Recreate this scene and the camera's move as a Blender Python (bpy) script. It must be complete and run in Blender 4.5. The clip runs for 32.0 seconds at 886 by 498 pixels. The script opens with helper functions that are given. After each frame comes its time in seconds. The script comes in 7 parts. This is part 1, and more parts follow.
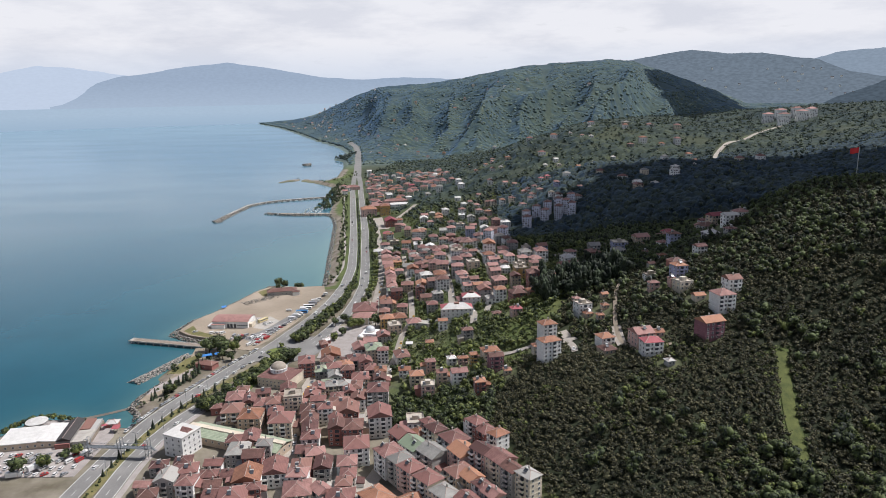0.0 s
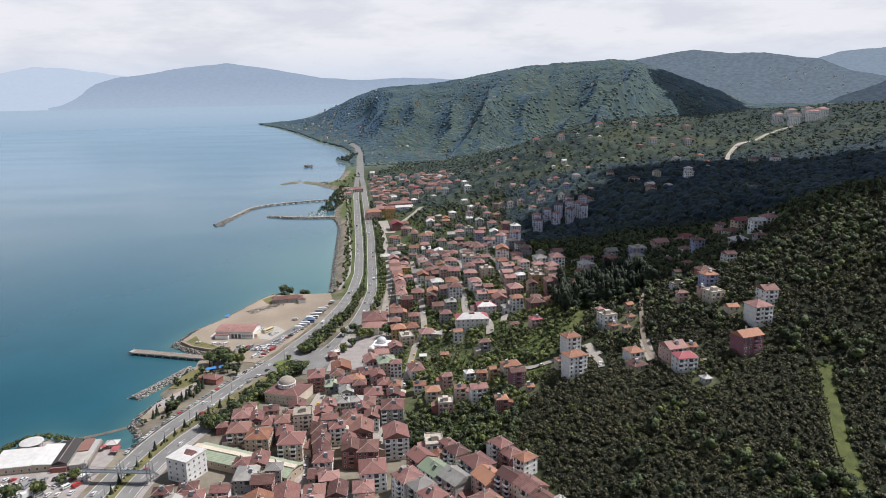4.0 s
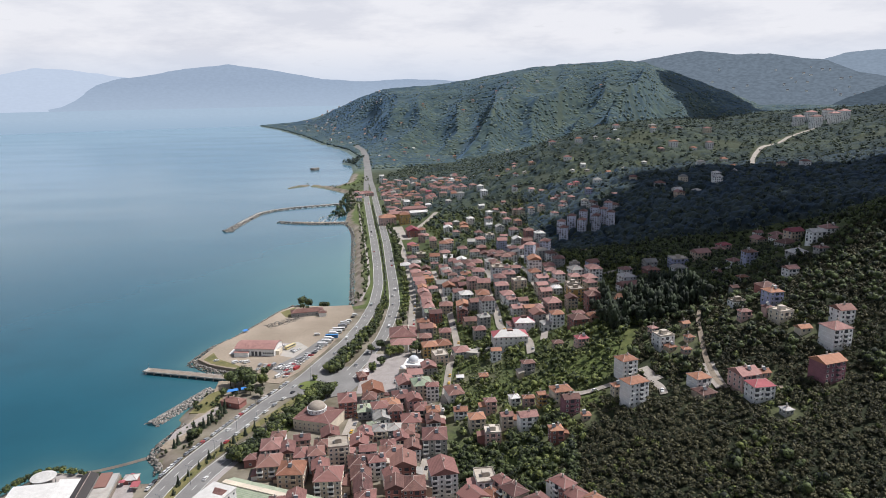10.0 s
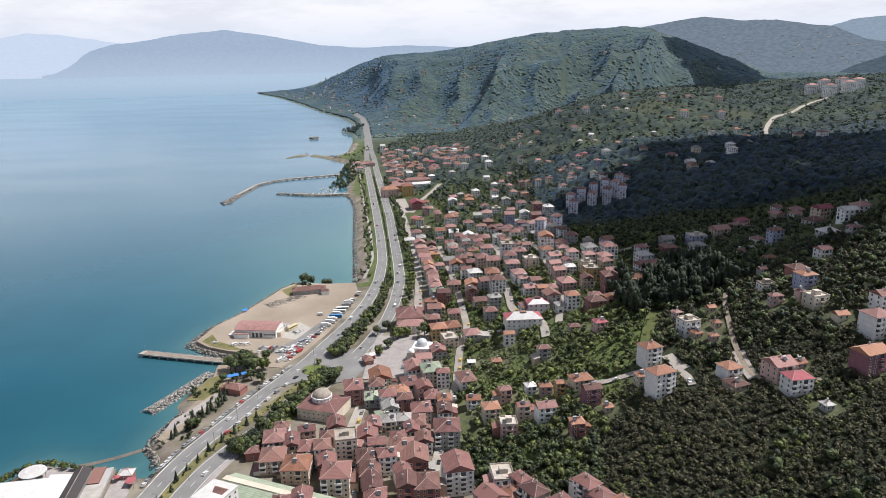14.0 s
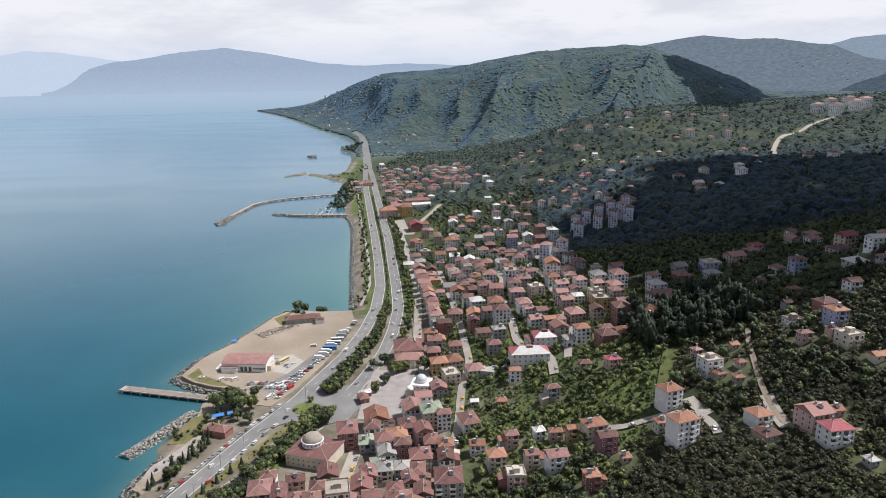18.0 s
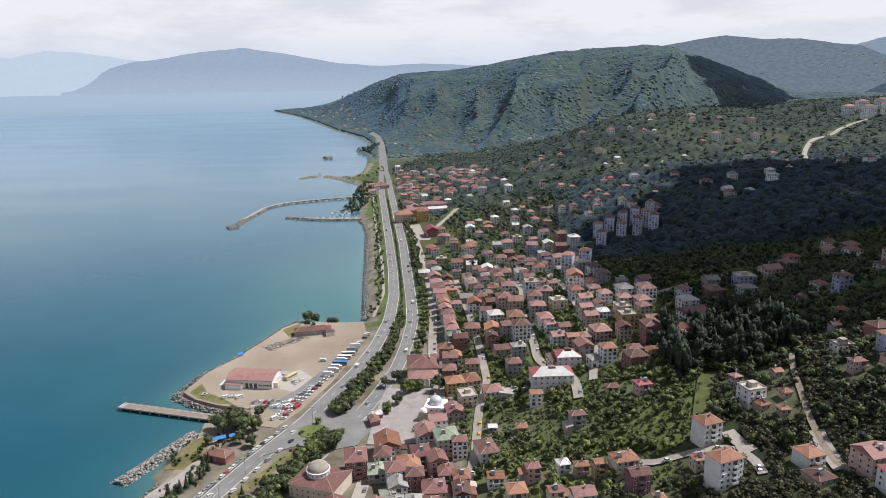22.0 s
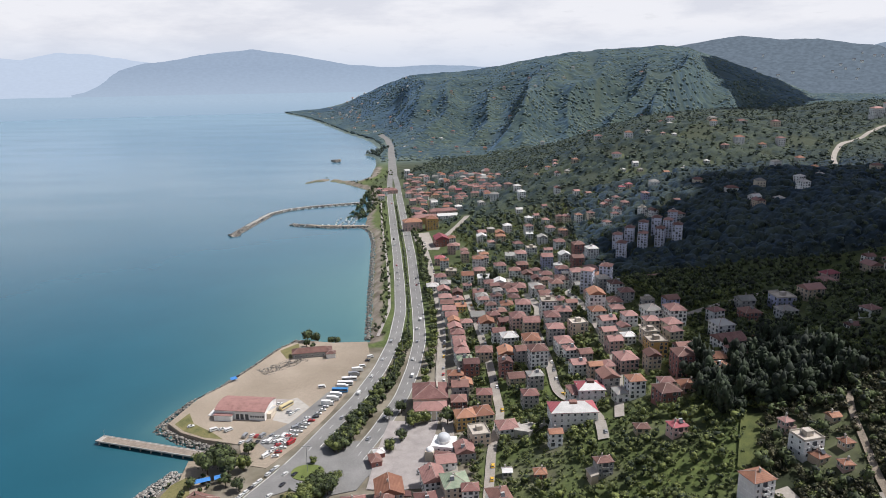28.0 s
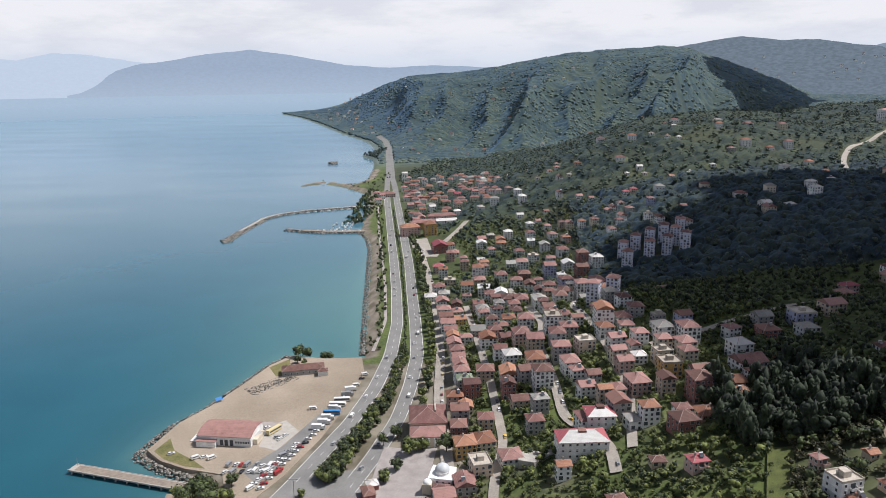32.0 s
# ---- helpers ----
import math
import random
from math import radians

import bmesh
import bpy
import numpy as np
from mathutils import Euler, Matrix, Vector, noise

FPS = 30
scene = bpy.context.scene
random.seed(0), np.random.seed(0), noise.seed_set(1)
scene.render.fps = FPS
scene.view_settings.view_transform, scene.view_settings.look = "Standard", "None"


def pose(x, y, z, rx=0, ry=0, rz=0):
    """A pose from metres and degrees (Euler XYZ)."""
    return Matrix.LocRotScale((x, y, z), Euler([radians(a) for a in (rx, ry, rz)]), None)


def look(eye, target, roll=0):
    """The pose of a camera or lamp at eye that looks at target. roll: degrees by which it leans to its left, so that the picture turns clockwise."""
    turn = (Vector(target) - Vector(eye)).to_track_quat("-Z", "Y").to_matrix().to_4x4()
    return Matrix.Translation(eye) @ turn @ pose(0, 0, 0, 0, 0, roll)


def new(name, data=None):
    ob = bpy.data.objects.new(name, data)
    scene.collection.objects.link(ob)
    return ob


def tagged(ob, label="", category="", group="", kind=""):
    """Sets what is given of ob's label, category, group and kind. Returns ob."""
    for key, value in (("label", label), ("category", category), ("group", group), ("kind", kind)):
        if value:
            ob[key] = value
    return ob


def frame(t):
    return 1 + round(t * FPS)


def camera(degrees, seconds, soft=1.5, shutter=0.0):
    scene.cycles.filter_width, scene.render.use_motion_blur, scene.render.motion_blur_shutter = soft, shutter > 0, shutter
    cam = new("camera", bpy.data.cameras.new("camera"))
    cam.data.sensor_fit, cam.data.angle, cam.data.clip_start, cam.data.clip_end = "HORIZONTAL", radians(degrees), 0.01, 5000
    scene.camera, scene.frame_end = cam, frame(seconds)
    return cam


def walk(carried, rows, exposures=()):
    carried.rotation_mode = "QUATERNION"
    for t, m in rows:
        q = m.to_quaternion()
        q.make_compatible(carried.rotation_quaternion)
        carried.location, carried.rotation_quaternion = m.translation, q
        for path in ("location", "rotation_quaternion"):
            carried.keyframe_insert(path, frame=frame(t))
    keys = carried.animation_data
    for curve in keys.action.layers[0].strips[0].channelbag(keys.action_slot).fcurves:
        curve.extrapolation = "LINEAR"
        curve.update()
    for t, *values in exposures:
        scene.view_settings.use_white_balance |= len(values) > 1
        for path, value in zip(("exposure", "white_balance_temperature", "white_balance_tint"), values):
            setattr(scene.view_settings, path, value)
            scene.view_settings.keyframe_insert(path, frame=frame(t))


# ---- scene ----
cam = camera(65.00, 32.0, soft=0.55)

# seconds, place in metres, yaw, pitch, roll in degrees
PATH = [
    (0, 0.00, 0.00, 180.00, 0.007, -12.803, -0.892),
    (1, -1.83, 5.72, 180.14, -0.035, -12.785, -0.865),
    (2, -4.14, 11.44, 180.07, -0.050, -12.788, -0.911),
    (3, -6.83, 17.02, 180.00, -0.044, -12.773, -0.953),
    (6, -18.61, 31.74, 180.19, -0.122, -12.771, -0.969),
    (7, -22.71, 36.84, 180.40, -0.153, -12.774, -0.927),
    (8, -26.69, 42.02, 180.63, -0.154, -12.736, -0.851),
    (9, -30.47, 47.37, 180.90, -0.170, -12.705, -0.841),
    (10, -33.93, 52.88, 181.16, -0.144, -12.674, -0.973),
    (11, -36.55, 58.58, 181.29, -0.126, -12.623, -0.971),
    (11.5, -37.56, 61.55, 181.35, -0.152, -12.608, -0.944),
    (12, -38.42, 64.57, 181.42, -0.148, -12.948, -0.946),
    (12.5, -39.16, 67.63, 181.47, -0.151, -13.518, -0.943),
    (13, -39.76, 70.71, 181.53, -0.181, -14.299, -0.940),
    (13.5, -40.25, 73.83, 181.59, -0.203, -15.262, -0.879),
    (14, -40.64, 76.99, 181.65, -0.204, -15.262, -0.887),
    (14.5, -40.97, 80.19, 181.71, -0.224, -14.821, -0.931),
    (16.5, -41.24, 93.71, 181.72, -0.252, -13.904, -0.854),
    (17, -41.28, 97.19, 181.80, -0.258, -13.882, -0.835),
    (18, -41.32, 104.15, 181.93, -0.274, -13.875, -0.815),
    (19, -41.41, 110.92, 182.10, -0.280, -13.893, -0.811),
    (20, -41.49, 117.48, 182.29, -0.224, -13.887, -0.821),
    (20.5, -41.48, 120.70, 182.38, -0.095, -13.888, -0.841),
    (21, -41.47, 123.90, 182.47, 0.074, -13.868, -0.804),
    (21.5, -41.44, 127.07, 182.54, 0.644, -13.847, -0.800),
    (22, -41.42, 130.23, 182.60, 1.116, -13.845, -0.735),
    (22.5, -41.41, 133.38, 182.65, 1.478, -13.817, -0.757),
    (23, -41.40, 136.54, 182.69, 1.703, -13.801, -0.704),
    (24, -41.40, 142.89, 182.72, 1.708, -13.766, -0.692),
    (25, -41.46, 149.23, 182.81, 1.851, -13.747, -0.719),
    (25.5, -41.44, 152.42, 182.85, 1.988, -13.734, -0.744),
    (27.5, -41.36, 165.30, 183.03, 2.010, -13.730, -0.790),
    (28, -41.40, 168.49, 183.06, 2.011, -13.734, -0.804),
    (29, -41.58, 174.88, 183.11, 1.985, -13.704, -0.867),
    (30, -41.70, 181.41, 183.18, 1.952, -13.713, -0.833),
    (31, -41.95, 188.00, 183.48, 1.922, -13.699, -0.801),
    (32, -42.15, 194.43, 183.82, 1.897, -13.699, -0.781),
]


def carried_pose(x, y, z, yaw, pitch, roll):
    return pose(x, y, z, 90 + pitch, 0, yaw) @ pose(0, 0, 0, 0, 0, roll)


walk(cam, [(row[0], carried_pose(*row[1:])) for row in PATH], [(0, -0.03, 6100, 14), (12, -0.02, 6100, 14), (13, 0.06, 6100, 14), (14, 0.15, 6100, 14), (15, 0.14, 6100, 14), (17, 0.06, 6100, 14), (19, 0.03, 6100, 14), (21, 0.0, 6100, 14), (32, 0.0, 6100, 14)])

# ---------------------------------------------------------------- sky, sun
SUN_WAY = Vector((0.72, 0.14, 1.18)).normalized()
world = bpy.data.worlds.new("sky")
scene.world = world
world.use_nodes = True
wn, wl = world.node_tree.nodes, world.node_tree.links
wn.clear()


def wnode(kind, **values):
    n = wn.new(kind)
    for key, v in values.items():
        n.inputs[key].default_value = v
    return n


w_out, w_bg = wn.new("ShaderNodeOutputWorld"), wn.new("ShaderNodeBackground")
sky = wn.new("ShaderNodeTexSky")
sky.sky_type, sky.sun_disc = "NISHITA", False
sky.sun_elevation, sky.sun_rotation = math.asin(SUN_WAY.z), math.atan2(SUN_WAY.x, SUN_WAY.y)
sky.air_density, sky.dust_density, sky.altitude = 1.0, 2.5, 100
w_bg.inputs["Strength"].default_value = 1.0
w_dim = wn.new("ShaderNodeVectorMath")
w_dim.operation = "SCALE"
w_dim.inputs["Scale"].default_value = 0.062
wl.new(sky.outputs[0], w_dim.inputs[0])
w_co, w_map = wn.new("ShaderNodeTexCoord"), wn.new("ShaderNodeMapping")
w_map.inputs["Scale"].default_value = (3.0, 3.0, 12.0)
wl.new(w_co.outputs["Generated"], w_map.inputs["Vector"])
w_cloud = wnode("ShaderNodeTexNoise", Scale=1.9, Detail=9.0, Roughness=0.6)
wl.new(w_map.outputs[0], w_cloud.inputs["Vector"])
w_cover = wn.new("ShaderNodeMapRange")
w_cover.inputs["From Min"].default_value, w_cover.inputs["From Max"].default_value = 0.02, 0.36
wl.new(w_cloud.outputs["Fac"], w_cover.inputs["Value"])
# cloud bank: thick low down, breaking up overhead
w_sep, w_bank = wn.new("ShaderNodeSeparateXYZ"), wn.new("ShaderNodeMapRange")
wl.new(w_co.outputs["Generated"], w_sep.inputs[0])
w_bank.inputs["From Min"].default_value, w_bank.inputs["From Max"].default_value = 0.14, 0.34
w_bank.inputs["To Min"].default_value, w_bank.inputs["To Max"].default_value = 1.0, 0.12
wl.new(w_sep.outputs["Z"], w_bank.inputs["Value"])
w_fac = wn.new("ShaderNodeMath")
w_fac.operation = "MULTIPLY"
wl.new(w_cover.outputs[0], w_fac.inputs[0])
wl.new(w_bank.outputs[0], w_fac.inputs[1])
w_tone = wn.new("ShaderNodeValToRGB")
w_tone.color_ramp.elements[0].position, w_tone.color_ramp.elements[0].color = 0.44, (0.875, 0.868, 0.85, 1)
w_tone.color_ramp.elements[1].position, w_tone.color_ramp.elements[1].color = 0.62, (0.735, 0.742, 0.755, 1)
wl.new(w_cloud.outputs["Fac"], w_tone.inputs["Fac"])
w_mix = wn.new("ShaderNodeMix")
w_mix.data_type = "RGBA"
wl.new(w_fac.outputs[0], w_mix.inputs["Factor"])
wl.new(w_dim.outputs[0], w_mix.inputs["A"])
wl.new(w_tone.outputs["Color"], w_mix.inputs["B"])
# pale haze just over the horizon
w_low = wn.new("ShaderNodeMapRange")
w_low.inputs["From Min"].default_value, w_low.inputs["From Max"].default_value = 0.0, 0.065
w_low.inputs["To Min"].default_value, w_low.inputs["To Max"].default_value = 0.9, 0.0
wl.new(w_sep.outputs["Z"], w_low.inputs["Value"])
w_haze = wn.new("ShaderNodeMix")
w_haze.data_type = "RGBA"
w_haze.inputs["B"].default_value = (0.60, 0.675, 0.76, 1)
wl.new(w_low.outputs[0], w_haze.inputs["Factor"])
wl.new(w_mix.outputs["Result"], w_haze.inputs["A"])
wl.new(w_haze.outputs["Result"], w_bg.inputs["Color"])
wl.new(w_bg.outputs[0], w_out.inputs["Surface"])

sun_data = bpy.data.lights.new("sun", "SUN")
sun_data.energy, sun_data.angle, sun_data.color = 5.0, radians(0.5), (1.0, 0.95, 0.87)
sun = new("sun", sun_data)
sun.matrix_world = look(SUN_WAY * 2000, (0, 0, 0))

# ---------------------------------------------------------------- materials
def material(name, low, high, scale, rough=0.85, bump=0.0, fine=None, metal=0.0, space="position", random_by="", spread=0.0, coarse=0.0):
    """A two-scale noisy surface. low/high: the colours between which it wanders; scale: features a metre; fine: a second, finer scale."""
    m = bpy.data.materials.new(name)
    m.use_nodes = True
    n, l = m.node_tree.nodes, m.node_tree.links
    b = n["Principled BSDF"]
    b.inputs["Roughness"].default_value, b.inputs["Metallic"].default_value = rough, metal
    if space == "position":
        co = n.new("ShaderNodeNewGeometry").outputs["Position"]
    else:
        co = n.new("ShaderNodeTexCoord").outputs["Object"]
    a = n.new("ShaderNodeTexNoise")
    a.inputs["Scale"].default_value, a.inputs["Detail"].default_value = scale, 4.0
    l.new(co, a.inputs["Vector"])
    c = n.new("ShaderNodeTexNoise")
    c.inputs["Scale"].default_value, c.inputs["Detail"].default_value = fine or scale * 9, 3.0
    l.new(co, c.inputs["Vector"])
    mean = n.new("ShaderNodeMath")
    mean.operation = "MULTIPLY_ADD"
    mean.inputs[1].default_value, mean.inputs[2].default_value = 0.45, 0.0
    l.new(c.outputs["Fac"], mean.inputs[0])
    both = n.new("ShaderNodeMath")
    both.operation = "MULTIPLY_ADD"
    both.inputs[1].default_value = 0.55
    l.new(a.outputs["Fac"], both.inputs[0])
    l.new(mean.outputs[0], both.inputs[2])
    last = both.outputs[0]
    if random_by:
        r = n.new("ShaderNodeNewGeometry").outputs["Random Per Island"] if random_by == "island" else n.new("ShaderNodeObjectInfo").outputs["Random"]
        add = n.new("ShaderNodeMath")
        add.operation = "MULTIPLY_ADD"
        add.inputs[1].default_value = spread
        l.new(r, add.inputs[0])
        off = n.new("ShaderNodeMath")
        off.operation = "SUBTRACT"
        off.inputs[1].default_value = spread / 2
        l.new(last, off.inputs[0])
        l.new(off.outputs[0], add.inputs[2])
        last = add.outputs[0]
    ramp = n.new("ShaderNodeValToRGB")
    ramp.color_ramp.elements[0].position, ramp.color_ramp.elements[0].color = 0.32, (*low, 1)
    ramp.color_ramp.elements[1].position, ramp.color_ramp.elements[1].color = 0.68, (*high, 1)
    l.new(last, ramp.inputs["Fac"])
    l.new(ramp.outputs["Color"], b.inputs["Base Color"])
    if bump:
        bm_ = n.new("ShaderNodeBump")
        bm_.inputs["Strength"].default_value, bm_.inputs["Distance"].default_value = min(1.0, bump), 0.3 + coarse
        l.new(both.outputs[0], bm_.inputs["Height"])
        l.new(bm_.outputs[0], b.inputs["Normal"])
    return m


def roof_material(name, low, high):
    """Clay or sheet roofing: courses along the slope, patches of age."""
    m = material(name, low, high, 0.35, 0.8, 0.25, 2.2, space="object", random_by="object", spread=0.48)
    n, l = m.node_tree.nodes, m.node_tree.links
    b = n["Principled BSDF"]
    wave = n.new("ShaderNodeTexWave")
    wave.bands_direction = "Z"
    wave.inputs["Scale"].default_value, wave.inputs["Distortion"].default_value = 1.1, 0.6
    l.new(n.new("ShaderNodeTexCoord").outputs["Object"], wave.inputs["Vector"])
    bump = n.new("ShaderNodeBump")
    bump.inputs["Strength"].default_value, bump.inputs["Distance"].default_value = 0.5, 0.08
    l.new(wave.outputs["Fac"], bump.inputs["Height"])
    l.new(bump.outputs[0], b.inputs["Normal"])
    return m


def plain(name, colour, rough=0.5, metal=0.0, wander=0.12, scale=0.8):
    lo, hi = [max(0, c * (1 - wander)) for c in colour], [min(1, c * (1 + wander)) for c in colour]
    return material(name, lo, hi, scale, rough, 0.05, metal=metal, space="object")


ROOFS = {
    "r": roof_material("roof_pink_tile", (0.155, 0.074, 0.064), (0.335, 0.185, 0.160)),
    "d": roof_material("roof_dark_red_tile", (0.090, 0.042, 0.037), (0.225, 0.108, 0.092)),
    "o": roof_material("roof_orange_tile", (0.20, 0.088, 0.052), (0.37, 0.185, 0.112)),
    "b": roof_material("roof_brown_tile", (0.105, 0.052, 0.042), (0.23, 0.120, 0.095)),
    "g": roof_material("roof_grey_sheet", (0.20, 0.195, 0.18), (0.36, 0.35, 0.32)),
    "n": roof_material("roof_green_sheet", (0.20, 0.25, 0.17), (0.36, 0.40, 0.29)),
    "m": roof_material("roof_maroon_sheet", (0.22, 0.05, 0.065), (0.36, 0.10, 0.11)),
    "w": roof_material("roof_white_sheet", (0.46, 0.45, 0.425), (0.64, 0.63, 0.60)),
    "t": roof_material("roof_concrete", (0.30, 0.26, 0.21), (0.50, 0.45, 0.38)),
}
ROOF_WORDS = {"d": "dark red tile", "r": "faded pink tile", "o": "orange clay tile", "b": "weathered brown tile", "g": "grey sheet", "n": "green sheet",
              "m": "maroon sheet", "w": "white sheet", "t": "flat concrete", "y": "flat concrete", "v": "faded pink tile"}


def wall_material(name, colour):
    lo, hi = [c * 0.78 for c in colour], [min(0.85, c * 1.1) for c in colour]
    return material(name, lo, hi, 0.25, 0.9, 0.1, 1.6, space="object", random_by="object", spread=0.25)


WALLS = {
    "white": wall_material("render_white", (0.78, 0.77, 0.745)),
    "cream": wall_material("render_cream", (0.66, 0.58, 0.46)),
    "pink": wall_material("render_pink", (0.58, 0.40, 0.35)),
    "grey": wall_material("render_grey", (0.36, 0.35, 0.33)),
    "brick": wall_material("render_brick_red", (0.30, 0.13, 0.11)),
    "yellow": wall_material("render_yellow", (0.56, 0.36, 0.13)),
    "violet": wall_material("render_violet_blue", (0.38, 0.40, 0.55)),
    "plum": wall_material("render_plum", (0.27, 0.125, 0.15)),
    "lilac": wall_material("render_lilac_white", (0.62, 0.63, 0.72)),
    "tan": wall_material("render_tan", (0.52, 0.42, 0.32)),
}
M_FRAME = plain("window_frame_white", (0.6, 0.6, 0.58), 0.5)
M_GLASS = plain("window_glass_dark", (0.07, 0.075, 0.085), 0.1)
M_CONC = material("concrete_pale", (0.30, 0.28, 0.25), (0.48, 0.45, 0.40), 0.3, 0.9, 0.2)
M_STEEL = plain("galvanised_steel", (0.35, 0.37, 0.38), 0.45, 0.8)
M_ASPHALT = material("asphalt_worn", (0.155, 0.152, 0.145), (0.245, 0.24, 0.228), 0.09, 0.9, 0.15, 1.5)
M_STREET = material("street_pale_concrete", (0.26, 0.235, 0.20), (0.42, 0.38, 0.33), 0.12, 0.9, 0.15, 1.2)
M_PAVE = material("paving_warm", (0.25, 0.225, 0.21), (0.40, 0.365, 0.34), 0.2, 0.85, 0.2, 2.0)
M_PAINT = plain("road_paint_white", (0.68, 0.68, 0.64), 0.7)
M_DIRT = material("dusty_gravel", (0.19, 0.155, 0.112), (0.40, 0.335, 0.26), 0.022, 0.95, 0.15, 1.7)
M_ROCK = material("boulder_grey", (0.10, 0.095, 0.085), (0.29, 0.268, 0.235), 0.5, 0.9, 0.5, 3.0, random_by="island", spread=0.5)
M_SAND = material("beach_sand", (0.22, 0.18, 0.13), (0.38, 0.32, 0.24), 0.08, 0.95, 0.2, 0.9)
M_WETSAND = material("wet_sand", (0.10, 0.088, 0.070), (0.20, 0.172, 0.135), 0.2, 0.6, 0.2, 1.2)
M_PALEROCK = material("boulder_pale", (0.15, 0.145, 0.13), (0.40, 0.375, 0.335), 0.5, 0.9, 0.5, 3.0, random_by="island", spread=0.5)
M_BARK = material("bark_brown", (0.06, 0.045, 0.03), (0.14, 0.10, 0.07), 2.0, 0.95, 0.4)
M_LEAF = material("leaves_green", (0.012, 0.024, 0.006), (0.165, 0.192, 0.048), 0.05, 0.75, 0.5, 1.3, random_by="island", spread=0.6)
M_HAZEL = material("hazel_leaves", (0.011, 0.014, 0.005), (0.104, 0.098, 0.044), 0.022, 0.75, 0.5, 1.1, random_by="island", spread=0.6)
M_TREELEAF = material("tree_leaves_dark", (0.006, 0.013, 0.005), (0.086, 0.112, 0.034), 0.05, 0.75, 0.5, 1.3, random_by="island", spread=0.7)
M_WOOD = material("forest_leaves", (0.016, 0.026, 0.018), (0.072, 0.092, 0.046), 0.012, 0.8, 0.5, 0.7, random_by="island", spread=0.5)
# paler and bluer than nearer leaves: distance haze put into the colour
M_HILLWOOD = material("hazed_hill_leaves", (0.040, 0.064, 0.050), (0.112, 0.138, 0.086), 0.006, 0.9, 0.3, 0.12, random_by="island", spread=0.35)
M_RIDGE = material("ridge_scrub_leaves", (0.017, 0.030, 0.018), (0.086, 0.106, 0.048), 0.012, 0.85, 0.5, 0.5, random_by="island", spread=0.45)
M_DARKLEAF = material("conifer_needles", (0.005, 0.011, 0.005), (0.028, 0.044, 0.016), 0.1, 0.8, 0.5, 1.5, random_by="island", spread=0.4)
M_GRASS = material("mown_grass", (0.055, 0.085, 0.018), (0.17, 0.20, 0.05), 0.12, 0.95, 0.3, 2.0)
# blue gloss layer on far leafage, standing in for haze in the air
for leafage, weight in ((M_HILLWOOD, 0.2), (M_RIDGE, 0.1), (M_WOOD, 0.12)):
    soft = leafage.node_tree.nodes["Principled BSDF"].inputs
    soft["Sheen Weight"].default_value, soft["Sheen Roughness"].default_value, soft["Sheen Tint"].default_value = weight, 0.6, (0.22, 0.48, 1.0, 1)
M_CUTGRASS = material("rank_grass", (0.040, 0.056, 0.013), (0.120, 0.134, 0.036), 0.25, 0.95, 0.5, 2.2)
M_DRYGRASS = material("dry_grass", (0.075, 0.085, 0.026), (0.24, 0.205, 0.085), 0.15, 0.95, 0.3, 1.6)
M_RUBBER = plain("tyre_rubber", (0.02, 0.02, 0.02), 0.9)
M_BLUE = plain("blue_tarpaulin", (0.05, 0.20, 0.50), 0.6)
M_RIDGECAP = material("ridge_tiles_mortared", (0.26, 0.19, 0.165), (0.44, 0.35, 0.31), 0.3, 0.9, 0.2, 2.0)
M_TIMBER = material("weathered_planks", (0.16, 0.13, 0.10), (0.32, 0.27, 0.22), 0.6, 0.9, 0.3)

# ---------------------------------------------------------------- the lie of the land
COAST_NEAR = [(-300, -900), (-275, 150), (-258, 300), (-243, 347), (-232, 368), (-205, 363), (-187, 357), (-177, 355), (-174, 361), (-177, 370), (-185, 378), (-184, 394), (-181, 405),
              (-187, 425), (-185, 445), (-179, 461), (-170, 470), (-165, 480), (-178, 488), (-194, 495), (-209, 507), (-203, 537), (-192, 557), (-182, 587),
              (-173, 618), (-163, 638), (-148, 634), (-136, 630), (-112, 634), (-114, 660), (-121, 720), (-133, 825), (-147, 947)]
COAST_FAR = [(-157, 1000), (-172, 1038), (-178, 1100), (-185, 1210), (-200, 1300), (-212, 1345), (-262, 1420), (-300, 1462), (-366, 1402),
             (-310, 1486), (-245, 1440), (-228, 1500), (-240, 1700), (-262, 1850), (-300, 1925), (-270, 2010), (-285, 2108), (-341, 2334),
             (-478, 2686), (-690, 3298), (-890, 3824), (-1148, 4381), (-1000, 4640), (-600, 4800), (3000, 4900), (4600, -900)]
COAST = np.array(COAST_NEAR + COAST_FAR, float)
# hills as soft mounds: x, y, width, height
HILL_NEAR = [(-40, 280, 62, -0.7), (-40, 364, 62, -8.9), (-40, 448, 62, 1.2), (-40, 532, 62, -1.9), (-40, 616, 62, -8.9), (34, 280, 62, -3.4), (34, 364, 62, 10.2), (34, 448, 62, 4.1), (34, 532, 62, 5.9), (34, 616, 62, 26.2), (108, 280, 62, 21.3), (108, 364, 62, 5.1), (108, 448, 62, 16.7), (108, 532, 62, 4.8), (108, 616, 62, 4.9), (182, 280, 62, -15.4), (182, 364, 62, 13.5), (182, 448, 62, 15.1), (182, 532, 62, -4.5), (182, 616, 62, 15), (256, 280, 62, 2.4), (256, 364, 62, 11.8), (256, 448, 62, 25), (256, 532, 62, 32.6)]
